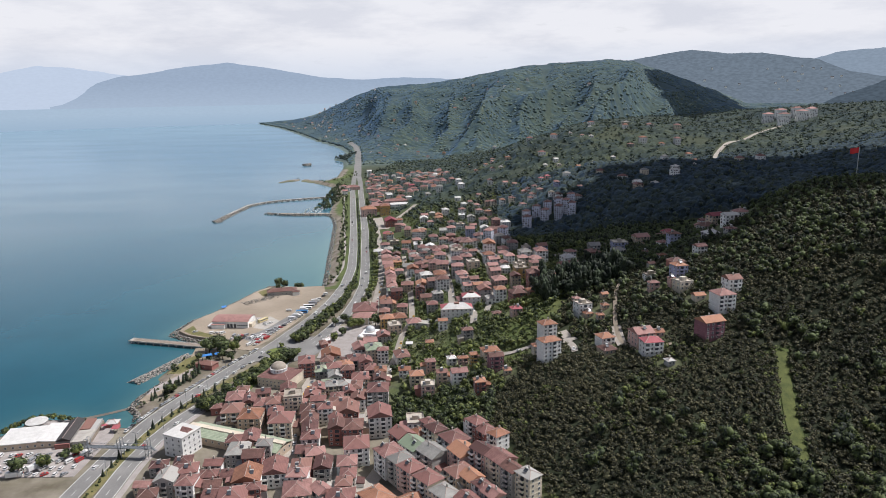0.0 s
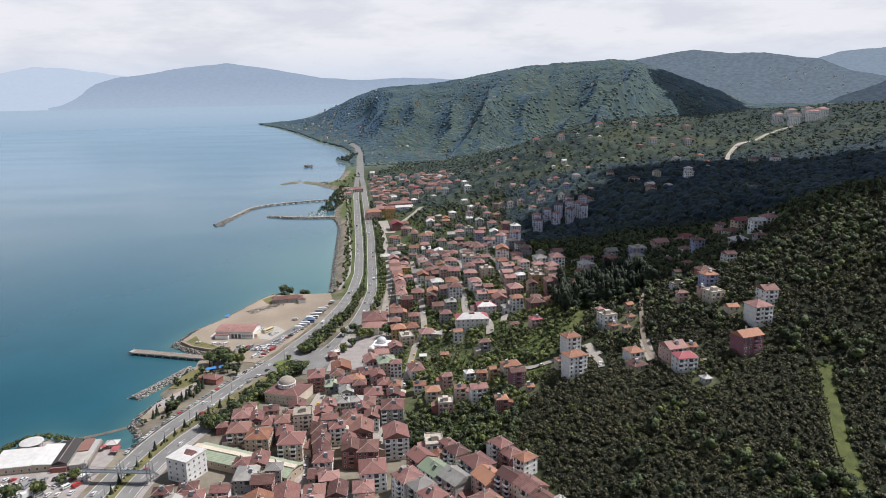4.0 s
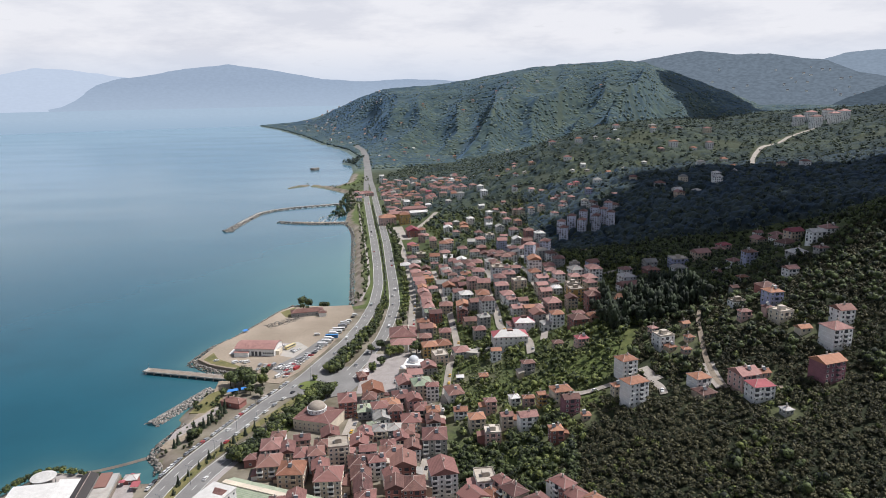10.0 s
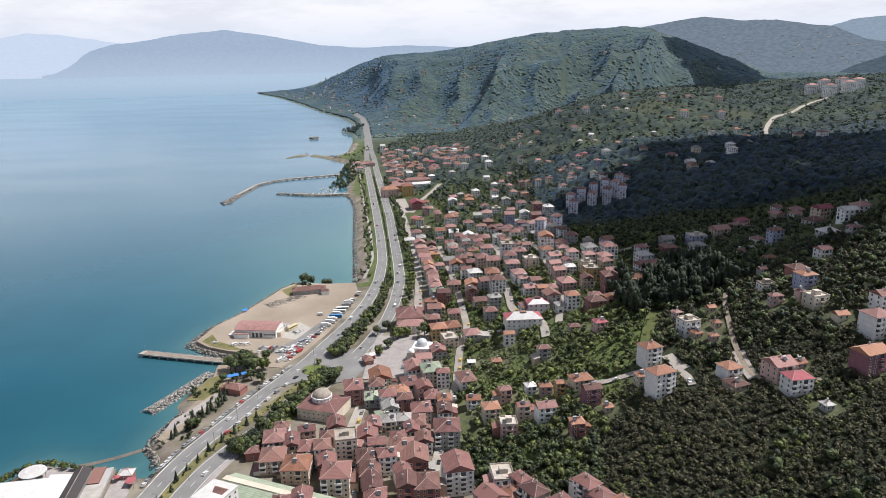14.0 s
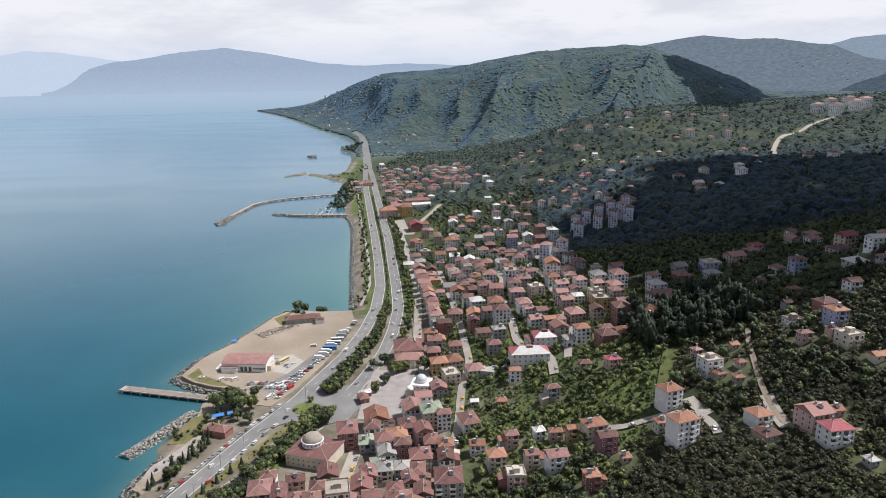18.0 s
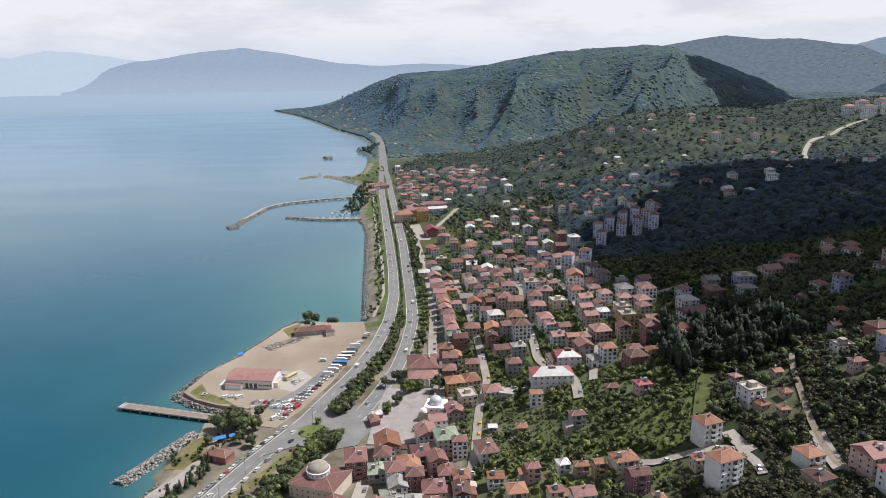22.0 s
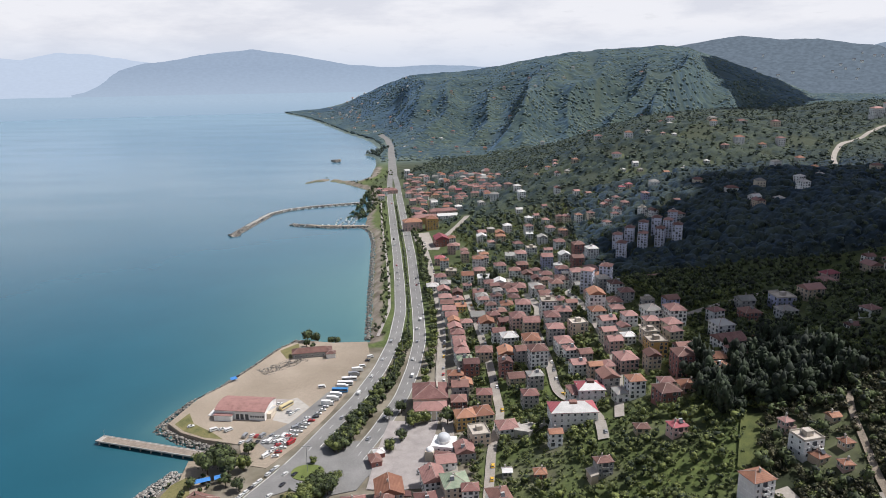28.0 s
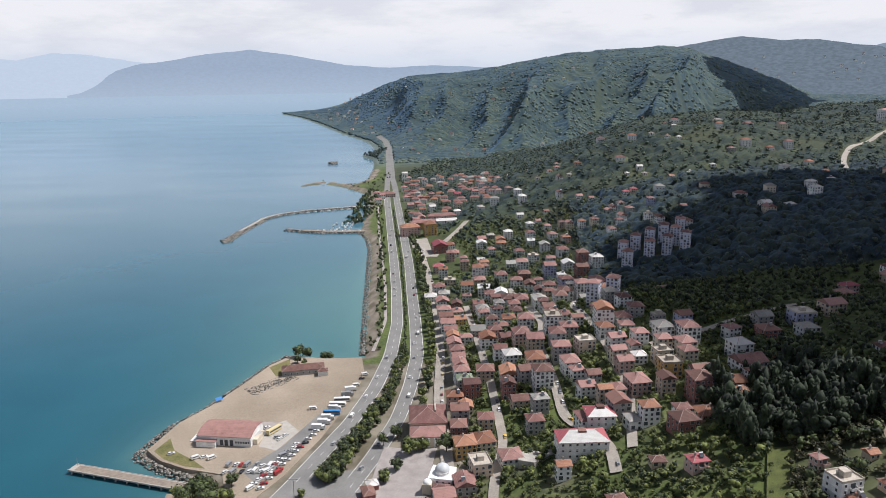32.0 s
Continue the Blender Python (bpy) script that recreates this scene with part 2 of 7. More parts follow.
HILL_TOWN = [(256, 616, 62, -22.3), (-50, 760, 115, 6.7), (-50, 910, 115, -10.2), (-50, 1060, 115, 4.8), (-50, 1210, 115, -18.8), (90, 760, 115, -5.2), (90, 910, 115, 11), (90, 1060, 115, 5.2), (90, 1210, 115, 44.9), (230, 760, 115, 21.6), (230, 910, 115, 17.7), (230, 1060, 115, 15.5), (230, 1210, 115, 35.5), (370, 760, 115, 3.5), (370, 910, 115, 23.7), (370, 1060, 115, -4.3), (370, 1210, 115, 51.4), (450, 450, 160, 78.4), (500, 250, 160, 80.1), (700, 700, 220, 94.5), (800, 1050, 250, 52.5), (700, 1350, 220, 7.9), (450, 1550, 220, 60.9), (200, 1600, 200, 40.4)]
HILL_VALLEY = [(-50, 1600, 150, 7.6), (1000, 1400, 300, 107), (750, 1750, 260, 58.9), (450, 1850, 220, 47.4), (150, 1850, 200, 6.3), (250, 150, 120, 18.7), (100, 170, 80, -7.8), (450, 700, 130, -8.8), (480, 900, 130, 2.9)]
MOUNDS = np.array(HILL_NEAR + HILL_TOWN + HILL_VALLEY)
# the wooded hill behind the town: direction (x over y), crest distance, crest height
CREST_DIR = [-0.30, -0.265, -0.18, -0.085, -0.02, 0.06, 0.135, 0.235, 0.27, 0.335, 0.385, 0.43, 0.50, 0.8]
CREST_FAR = [4300, 4100, 3700, 3200, 3000, 2850, 2700, 2650, 2650, 2600, 2600, 2600, 2600, 2600]
VALLEY_DIR = [-0.2, -0.03, 0.015, 0.075, 0.14, 0.2, 0.29, 0.36, 0.42, 0.5, 0.58, 0.64, 0.9]
VALLEY_CUT = [0.9, 0.9, 0.86, 0.60, 0.40, 0.29, 0.30, 0.31, 0.24, 0.19, 0.15, 0.14, 0.1]
CREST_TOP = [12, 12, 102, 193, 206, 237, 268, 278, 267, 211, 162, 111, 110, 90]


def coast_distance(x, y):
    """Metres inland from the shore; negative at sea."""
    x, y = np.asarray(x, float), np.asarray(y, float)
    best, inside = np.full(x.shape, 1e9), np.zeros(x.shape, bool)
    for (ax, ay), (bx, by) in zip(COAST, np.roll(COAST, -1, 0)):
        dx, dy = bx - ax, by - ay
        s = np.clip(((x - ax) * dx + (y - ay) * dy) / (dx * dx + dy * dy), 0, 1)
        best = np.minimum(best, np.hypot(x - ax - s * dx, y - ay - s * dy))
        if dy != 0:
            cross = ((ay > y) != (by > y)) & (x < dx * (y - ay) / dy + ax)
            inside ^= cross
    return np.where(inside, best, -best)


def smooth(a, b, v):
    s = np.clip((v - a) / (b - a), 0, 1)
    return s * s * (3 - 2 * s)


def height(x, y):
    """Height of the ground, by arrays or single numbers."""
    x, y = np.asarray(x, float), np.asarray(y, float)
    c = coast_distance(x, y)
    z = np.zeros(x.shape)
    for mx, my, ms, mh in MOUNDS:
        z += mh * np.exp(-((x - mx) ** 2 + (y - my) ** 2) / (2 * ms * ms))
    a = x / np.maximum(y, 50)
    # the valley behind the ridge
    z = np.maximum(z, 0) * smooth(25, 70, c) * (1 - np.interp(a, VALLEY_DIR, VALLEY_CUT) * smooth(1050, 1620, y))
    # the big hill, with gullies
    far, top = np.interp(a, CREST_DIR, CREST_FAR), np.interp(a, CREST_DIR, CREST_TOP)
    up = smooth(0, 1, (y - 1650) / (far - 1650)) * 0.55 + 0.45 * np.clip((y - 1650) / (far - 1650), 0, 1)
    down = 1 - smooth(0, 1, (y - far) / 900)
    s = np.clip((y - 1650) / (far - 1650), 0, 1)
    spur = 1 - 2 * np.abs(np.sin(math.pi * (a + 0.05 * (1 - s) - 0.104 + 0.012 * np.sin(7 * s)) / 0.17))
    rib = 1 - 2 * np.abs(np.sin(math.pi * (a + 0.11 * (1 - s) + 0.01 * np.sin(11 * s + 20 * a)) / 0.061))
    gully = 58 * spur + 21 * rib + 5 * np.sin(y / 47 + x / 61) + 4 * np.sin(x / 31 - y / 83)
    flank = smooth(0.02, 0.3, s) * (1 - 0.97 * smooth(0.5, 0.93, s)) * np.clip(top / 190, 0.15, 1)
    hill = top * up * down + gully * flank
    z = np.maximum(z, hill * smooth(5, 330, c))
    roll = 1.6 * np.sin(x / 23 + y / 37) * np.sin(y / 29 - x / 51) * np.clip((z - 12) / 25, 0, 1)
    return np.where(c > 0, smooth(0, 6, c) * 3.4 - 0.4 + z + roll, np.maximum(-9, c * 0.12) - 0.4)


def ground(x, y):
    return float(height(x, y))

# ---------------------------------------------------------------- where the houses stand: x, y, storeys, width, roof
QUARTER_MARKET = [(-89, 421, 4, 11, "r"), (-77, 428, 3, 9, "b"), (-112, 369, 3, 8, "r"), (-121, 373, 3, 11, "r"), (-104, 364, 3, 8, "r"), (-96, 361, 4, 9, "b"), (-86, 365, 5, 11, "t"), (-118, 357, 3, 12, "o"), (-106, 350, 3, 13, "o"), (-77, 375, 3, 10, "r"), (-68, 388, 3, 8, "g"), (-60, 389, 3, 8, "g"), (-53, 386, 3, 8, "b"), (-39, 376, 4, 15, "r"), (-35, 340, 5, 16, "r"), (-60, 363, 3, 12, "o"), (-54, 355, 3, 14, "b"), (-56, 331, 4, 10, "o"), (-48, 331, 4, 11, "o"), (-44, 312, 4, 14, "r"), (-87, 340, 4, 14, "r"), (-75, 355, 3, 11, "b"), (-73, 345, 3, 10, "b"), (-71, 334, 3, 9, "r")]
QUARTER_MARKET_B = [(-69, 325, 3, 10, "r"), (-27, 300, 5, 11, "r"), (-21, 292, 5, 9, "g"), (-16, 284, 5, 10, "r"), (-8, 273, 5, 11, "r"), (-15, 307, 4, 12, "n"), (-22, 320, 4, 10, "r"), (-6, 297, 4, 12, "g"), (-14, 322, 3, 8, "o"), (-5, 318, 4, 10, "r"), (4, 305, 4, 12, "r"), (-16, 336, 3, 10, "t"), (-9, 330, 3, 8, "o"), (15, 314, 4, 9, "r"), (19, 308, 3, 10, "o"), (8, 292, 4, 11, "o"), (17, 285, 5, 10, "r"), (24, 276, 5, 10, "r"), (28, 267, 5, 8, "o"), (34, 261, 5, 10, "g"), (6, 277, 4, 10, "o"), (11, 271, 4, 8, "o"), (15, 264, 4, 8, "o"), (-1, 264, 4, 11, "g")]
QUARTER_MARKET_C = [(9, 256, 4, 9, "r"), (19, 257, 4, 8, "r"), (-30, 266, 4, 17, "o"), (-68, 295, 3, 10, "o"), (-58, 297, 3, 9, "r"), (-47, 299, 3, 10, "r"), (-45, 288, 3, 8, "o"), (-46, 281, 3, 8, "b"), (-46, 269, 3, 13, "r"), (-90, 284, 4, 13, "o"), (-80, 294, 3, 12, "r"), (-66, 276, 3, 15, "r"), (-102, 312, 3, 11, "g"), (-107, 322, 3, 8, "r"), (-99, 324, 3, 9, "o"), (-92, 268, 4, 17, "r"), (-47, 411, 3, 8, "r"), (-52, 399, 3, 11, "r"), (-40, 406, 3, 8, "o"), (-40, 396, 3, 8, "b")]
QUARTER_SLOPE = [(-43, 497, 3, 13, "o"), (-34, 501, 2, 14, "o"), (-36, 478, 3, 12, "t"), (-22, 482, 2, 15, "r"), (-43, 467, 2, 11, "r"), (-52, 460, 2, 12, "r"), (-57, 445, 3, 13, "r"), (-47, 436, 4, 12, "n"), (-59, 428, 3, 10, "r"), (-51, 418, 4, 9, "r"), (-28, 427, 2, 10, "b")]
QUARTER_SLOPE_B = [(-56, 379, 3, 8, "r"), (-71, 395, 2, 8, "n"), (-75, 384, 3, 8, "r"), (-68, 402, 3, 9, "g"), (-64, 418, 3, 11, "o"), (-76, 438, 3, 13, "o"), (-79, 417, 2, 9, "n")]
QUARTER_HILL = [(25, 566, 4, 13, "t"), (42, 565, 3, 11, "r"), (55, 565, 3, 10, "r"), (41, 539, 3, 10, "r"), (40, 551, 3, 10, "r"), (50, 556, 2, 8, "r"), (50, 544, 2, 9, "w"), (61, 540, 3, 11, "t"), (60, 524, 4, 13, "y"), (73, 537, 3, 10, "r"), (75, 548, 3, 12, "r"), (67, 498, 5, 14, "b"), (99, 536, 4, 15, "w"), (95, 500, 3, 14, "r"), (82, 489, 2, 15, "o"), (117, 521, 1, 15, "o"), (43, 518, 3, 13, "r"), (33, 515, 3, 8, "r"), (26, 514, 4, 9, "o")]
QUARTER_HILL_B = [(30, 500, 4, 12, "b"), (41, 488, 4, 10, "o"), (52, 473, 3, 15, "b"), (34, 488, 2, 8, "g"), (65, 481, 1, 14, "o"), (15, 496, 3, 15, "r"), (81, 563, 4, 13, "v"), (69, 570, 3, 13, "g"), (17, 542, 3, 9, "r"), (19, 525, 3, 10, "r"), (24, 534, 3, 9, "b"), (15, 553, 3, 12, "r")]
QUARTER_COAST = [(-61, 728, 2, 15, "r"), (-59, 701, 3, 15, "r"), (-57, 685, 3, 14, "b"), (-55, 670, 3, 13, "r"), (-53, 655, 3, 12, "r"), (-51, 642, 3, 10, "o"), (-50, 628, 3, 11, "r"), (-48, 615, 3, 11, "r"), (-47, 602, 3, 10, "r"), (-46, 591, 3, 10, "r"), (-45, 581, 3, 11, "r"), (-43, 568, 3, 12, "n"), (-31, 792, 6, 17, "o"), (-68, 834, 3, 15, "m"), (-71, 744, 2, 14, "w"), (-28, 620, 3, 15, "o"), (-42, 638, 2, 10, "r"), (-34, 647, 2, 13, "g"), (-31, 573, 3, 13, "b"), (-18, 561, 3, 15, "o"), (-15, 582, 3, 15, "w"), (-3, 626, 4, 17, "r"), (-8, 603, 4, 16, "r"), (-1, 588, 4, 13, "r")]
QUARTER_COAST_B = [(-3, 564, 4, 14, "o"), (-1, 544, 5, 16, "b"), (12, 608, 5, 16, "t"), (12, 586, 4, 12, "r"), (12, 568, 4, 13, "r"), (20, 595, 3, 13, "r"), (40, 592, 6, 14, "o"), (39, 581, 3, 12, "o"), (43, 684, 6, 17, "v"), (55, 692, 6, 17, "v"), (72, 786, 5, 17, "w"), (63, 806, 5, 17, "b"), (38, 730, 5, 17, "v"), (24, 726, 4, 17, "r"), (31, 782, 5, 17, "v"), (10, 814, 4, 17, "r"), (49, 796, 3, 15, "w"), (57, 772, 4, 17, "b"), (50, 840, 3, 15, "r"), (22, 836, 3, 15, "t"), (-11, 787, 3, 15, "r"), (1, 764, 3, 15, "b"), (12, 680, 3, 15, "g"), (-9, 707, 3, 15, "b")]
QUARTER_COAST_C = [(0, 699, 3, 15, "r"), (-14, 728, 3, 13, "w"), (-27, 748, 3, 15, "w"), (-41, 761, 3, 15, "o"), (-65, 762, 3, 15, "r"), (-60, 747, 2, 12, "g"), (-56, 788, 2, 15, "t"), (-30, 775, 3, 15, "r"), (-22, 728, 3, 13, "r"), (-59, 923, 3, 15, "o"), (-54, 896, 2, 15, "r"), (-25, 913, 3, 15, "w"), (-5, 901, 3, 15, "o"), (1, 828, 2, 15, "g"), (9, 782, 3, 15, "b")]
QUARTER_VALLEY = [(207, 640, 2, 15, "r"), (145, 561, 2, 15, "g"), (124, 561, 3, 15, "b")]
QUARTER_VALLEY_B = [(254, 669, 2, 15, "r"), (267, 661, 2, 15, "r")]
QUARTER_HARBOUR = [(-151, 1445, 6, 12, "w"), (-142, 1418, 4, 12, "r"), (-111, 1374, 5, 12, "v"), (-141, 1377, 3, 12, "r"), (-131, 1351, 3, 12, "r"), (-143, 1338, 3, 12, "r"), (-120, 1338, 3, 12, "r"), (-112, 1308, 3, 12, "o"), (-122, 1299, 3, 12, "r"), (-131, 1300, 3, 12, "r"), (-111, 1248, 3, 12, "r"), (-102, 1243, 3, 12, "o"), (-94, 1264, 3, 12, "r"), (-123, 1246, 3, 12, "b"), (-132, 1245, 3, 12, "r"), (-111, 1194, 3, 12, "r"), (-87, 1131, 4, 12, "w"), (-121, 1179, 3, 12, "r"), (-101, 1135, 3, 12, "o"), (-113, 1112, 3, 12, "r"), (-98, 1073, 3, 12, "r"), (-85, 1064, 3, 12, "b"), (-105, 1064, 3, 12, "r"), (-85, 1359, 3, 12, "g")]
QUARTER_HARBOUR_B = [(-74, 1321, 3, 12, "r"), (-63, 1262, 3, 12, "r"), (-51, 1312, 3, 12, "b"), (-42, 1330, 3, 12, "r"), (-32, 1339, 3, 12, "o"), (-18, 1373, 3, 12, "r"), (-12, 1341, 3, 12, "w"), (0, 1343, 3, 12, "r"), (9, 1265, 3, 12, "r"), (-28, 1187, 3, 12, "r"), (-18, 1151, 3, 12, "o"), (-7, 1147, 3, 12, "r"), (3, 1129, 3, 12, "r"), (16, 1118, 3, 12, "b"), (26, 1090, 3, 12, "w"), (29, 1051, 4, 12, "w"), (-54, 1218, 3, 12, "m"), (-52, 1074, 3, 12, "w"), (-22, 1076, 2, 10, "g"), (22, 1000, 2, 10, "w"), (4, 931, 4, 12, "w"), (26, 911, 4, 12, "r"), (39, 960, 3, 12, "r"), (30, 958, 2, 10, "w")]
QUARTER_HARBOUR_C = [(47, 936, 3, 12, "r"), (52, 998, 2, 10, "r"), (61, 929, 4, 12, "r"), (68, 922, 4, 12, "r"), (79, 909, 5, 12, "o"), (91, 904, 5, 12, "r"), (72, 1035, 4, 12, "r"), (80, 1097, 3, 12, "v"), (93, 1097, 2, 10, "g"), (106, 1119, 3, 12, "o"), (72, 1137, 2, 10, "o"), (84, 1158, 2, 10, "r"), (82, 1140, 2, 10, "r"), (55, 1125, 2, 10, "o"), (50, 1215, 1, 10, "o"), (29, 1316, 2, 10, "w"), (92, 1011, 3, 12, "r"), (104, 999, 2, 10, "b"), (141, 985, 3, 12, "m"), (111, 931, 3, 12, "r"), (118, 899, 4, 12, "r"), (113, 887, 4, 12, "r"), (101, 866, 4, 12, "v"), (-25, 930, 3, 12, "r")]
QUARTER_HARBOUR_D = [(-5, 916, 3, 12, "o"), (-14, 946, 2, 10, "g"), (-183, 1290, 3, 12, "r"), (-172, 1269, 3, 12, "r"), (-172, 1224, 3, 12, "r"), (-170, 1930, 2, 10, "r"), (-156, 1900, 1, 10, "o"), (-135, 2170, 1, 10, "o"), (-113, 2186, 1, 10, "w"), (-191, 2140, 2, 10, "g"), (-203, 2019, 1, 10, "w")]
QUARTER_UPLAND = [(214, 1167, 2, 10, "g"), (229, 1144, 2, 10, "r"), (242, 1136, 1, 10, "w"), (251, 1190, 1, 10, "w"), (292, 1082, 3, 12, "b"), (255, 1038, 2, 10, "w"), (221, 1013, 2, 10, "g"), (173, 1060, 3, 12, "w"), (156, 1051, 1, 10, "w"), (175, 1040, 1, 10, "g"), (198, 1009, 2, 10, "o"), (177, 891, 2, 10, "v"), (234, 826, 3, 12, "r"), (284, 847, 4, 12, "w"), (332, 913, 1, 10, "w"), (257, 835, 1, 10, "w"), (150, 989, 3, 12, "m"), (139, 878, 5, 12, "y"), (146, 863, 5, 12, "b"), (127, 949, 3, 12, "r"), (129, 914, 4, 12, "r"), (153, 924, 5, 12, "v"), (117, 939, 3, 12, "r")]
QUARTER_UPLAND_B = [(164, 838, 3, 12, "b")]
VILLAS = [(61, 392, 4, 9, "o", "white"), (58, 365, 5, 11, "o", "white"), (53, 377, 2, 5, "o", "cream"), (29, 374, 4, 8, "b", "plum"), (27, 389, 3, 10, "o", "cream"), (19, 356, 3, 6, "o", "brick"), (35, 365, 1, 4, "o", "tan"), (89, 365, 2, 8, "o", "white"), (88, 355, 1, 8, "b", "tan"), (106, 355, 3, 10, "r", "pink"), (116, 358, 1, 5, "o", "pink"), (108, 343, 3, 10, "m", "white"), (139, 346, 4, 12, "o", "plum"), (153, 366, 4, 10, "r", "white"), (163, 379, 3, 8, "b", "white"), (145, 380, 1, 6, "o", "cream"), (141, 395, 2, 9, "t", "cream"), (137, 402, 2, 4, "r", "pink"), (144, 412, 3, 8, "o", "violet"), (147, 426, 2, 9, "b", "brick"), (131, 425, 1, 8, "t", "white"), (127, 406, 2, 6, "r", "pink"), (136, 442, 2, 4, "b", "grey"), (85, 408, 3, 9, "t", "white")]
VILLAS_B = [(87, 402, 1, 5, "o", "tan"), (84, 423, 2, 4, "r", "pink"), (98, 405, 1, 4, "o", "tan"), (93, 395, 1, 4, "o", "pink"), (101, 421, 1, 4, "o", "tan"), (48, 442, 2, 7, "m", "pink"), (36, 453, 1, 6, "b", "tan"), (113, 328, 1, 4, "w", "grey"), (84, 502, 2, 12, "o", "cream"), (71, 510, 4, 9, "b", "grey"), (96, 517, 3, 14, "r", "white"), (54, 482, 3, 7, "r", "white"), (-9, 401, 3, 6, "r", "pink"), (4, 401, 2, 5, "w", "white"), (11, 396, 2, 6, "o", "pink"), (17, 391, 3, 4, "o", "yellow"), (8, 376, 3, 9, "r", "white"), (-2, 382, 3, 6, "b", "cream"), (-17, 389, 3, 8, "o", "cream"), (-10, 372, 3, 8, "t", "pink"), (-25, 404, 2, 7, "o", "white"), (15, 431, 3, 7, "b", "grey"), (-10, 441, 1, 5, "o", "brick"), (-24, 447, 1, 4, "w", "grey")]
VILLAS_C = [(-1, 462, 3, 6, "o", "white"), (65, 554, 3, 8, "r", "cream"), (85, 585, 3, 8, "b", "violet"), (72, 590, 2, 7, "t", "grey"), (106, 566, 3, 8, "r", "white"), (129, 581, 3, 9, "g", "grey"), (150, 578, 3, 12, "t", "violet"), (170, 585, 3, 12, "r", "tan"), (215, 651, 3, 11, "m", "pink"), (168, 519, 2, 7, "r", "white"), (168, 496, 4, 8, "b", "violet"), (152, 505, 1, 6, "r", "white"), (150, 463, 1, 6, "o", "white"), (166, 438, 2, 7, "r", "white"), (260, 684, 2, 7, "r", "white"), (274, 677, 1, 10, "r", "tan"), (202, 508, 4, 10, "m", "tan"), (193, 499, 2, 11, "b", "grey"), (199, 475, 3, 9, "w", "white"), (208, 478, 2, 9, "r", "white"), (184, 466, 1, 10, "w", "grey"), (192, 455, 1, 7, "r", "grey"), (102, 685, 1, 9, "r", "tan"), (295, 879, 3, 8, "w", "white")]
VILLAS_D = [(238, 845, 2, 9, "w", "white")]
TOWERS = [(95, 769), (117, 784), (133, 787), (148, 786), (97, 795), (110, 805), (124, 811), (137, 815), (144, 802), (153, 820), (43, 640), (57, 646)]
LANDMARKS = [(-134, 322), (-108, 329), (-105, 411), (-53, 470), (-62, 520), (9, 477), (20, 494), (-165, 521), (-146, 605), (-215, 336)]
HOUSE_PLACES = [row[:2] for some in (QUARTER_MARKET, QUARTER_MARKET_B, QUARTER_MARKET_C, QUARTER_SLOPE, QUARTER_SLOPE_B, QUARTER_HILL, QUARTER_HILL_B, QUARTER_COAST, QUARTER_COAST_B, QUARTER_COAST_C, QUARTER_VALLEY, QUARTER_VALLEY_B, QUARTER_HARBOUR, QUARTER_HARBOUR_B, QUARTER_HARBOUR_C, QUARTER_HARBOUR_D, QUARTER_UPLAND, QUARTER_UPLAND_B) for row in some] + [row[:2] for row in VILLAS + VILLAS_B + VILLAS_C + VILLAS_D] + TOWERS + LANDMARKS

# ---------------------------------------------------------------- builders
def mesh_of(name, verts, faces, mats, index=None, shade=False):
    me = bpy.data.meshes.new(name)
    me.from_pydata(verts, [], faces)
    for m in mats if isinstance(mats, (list, tuple)) else [mats]:
        me.materials.append(m)
    if index is not None:
        me.polygons.foreach_set("material_index", index)
    if shade:
        me.polygons.foreach_set("use_smooth", [True] * len(faces))
    me.update()
    return me


def fast_mesh(name, verts, tris, mat, shade=True):
    """A triangle mesh from arrays."""
    me = bpy.data.meshes.new(name)
    nv, nt = len(verts), len(tris)
    me.vertices.add(nv)
    me.vertices.foreach_set("co", np.ascontiguousarray(verts, np.float32).ravel())
    me.loops.add(nt * 3)
    me.loops.foreach_set("vertex_index", np.ascontiguousarray(tris, np.int32).ravel())
    me.polygons.add(nt)
    me.polygons.foreach_set("loop_start", np.arange(nt, dtype=np.int32) * 3)
    if shade:
        me.polygons.foreach_set("use_smooth", np.ones(nt, bool))
    me.materials.append(mat)
    me.update(calc_edges=True)
    return me


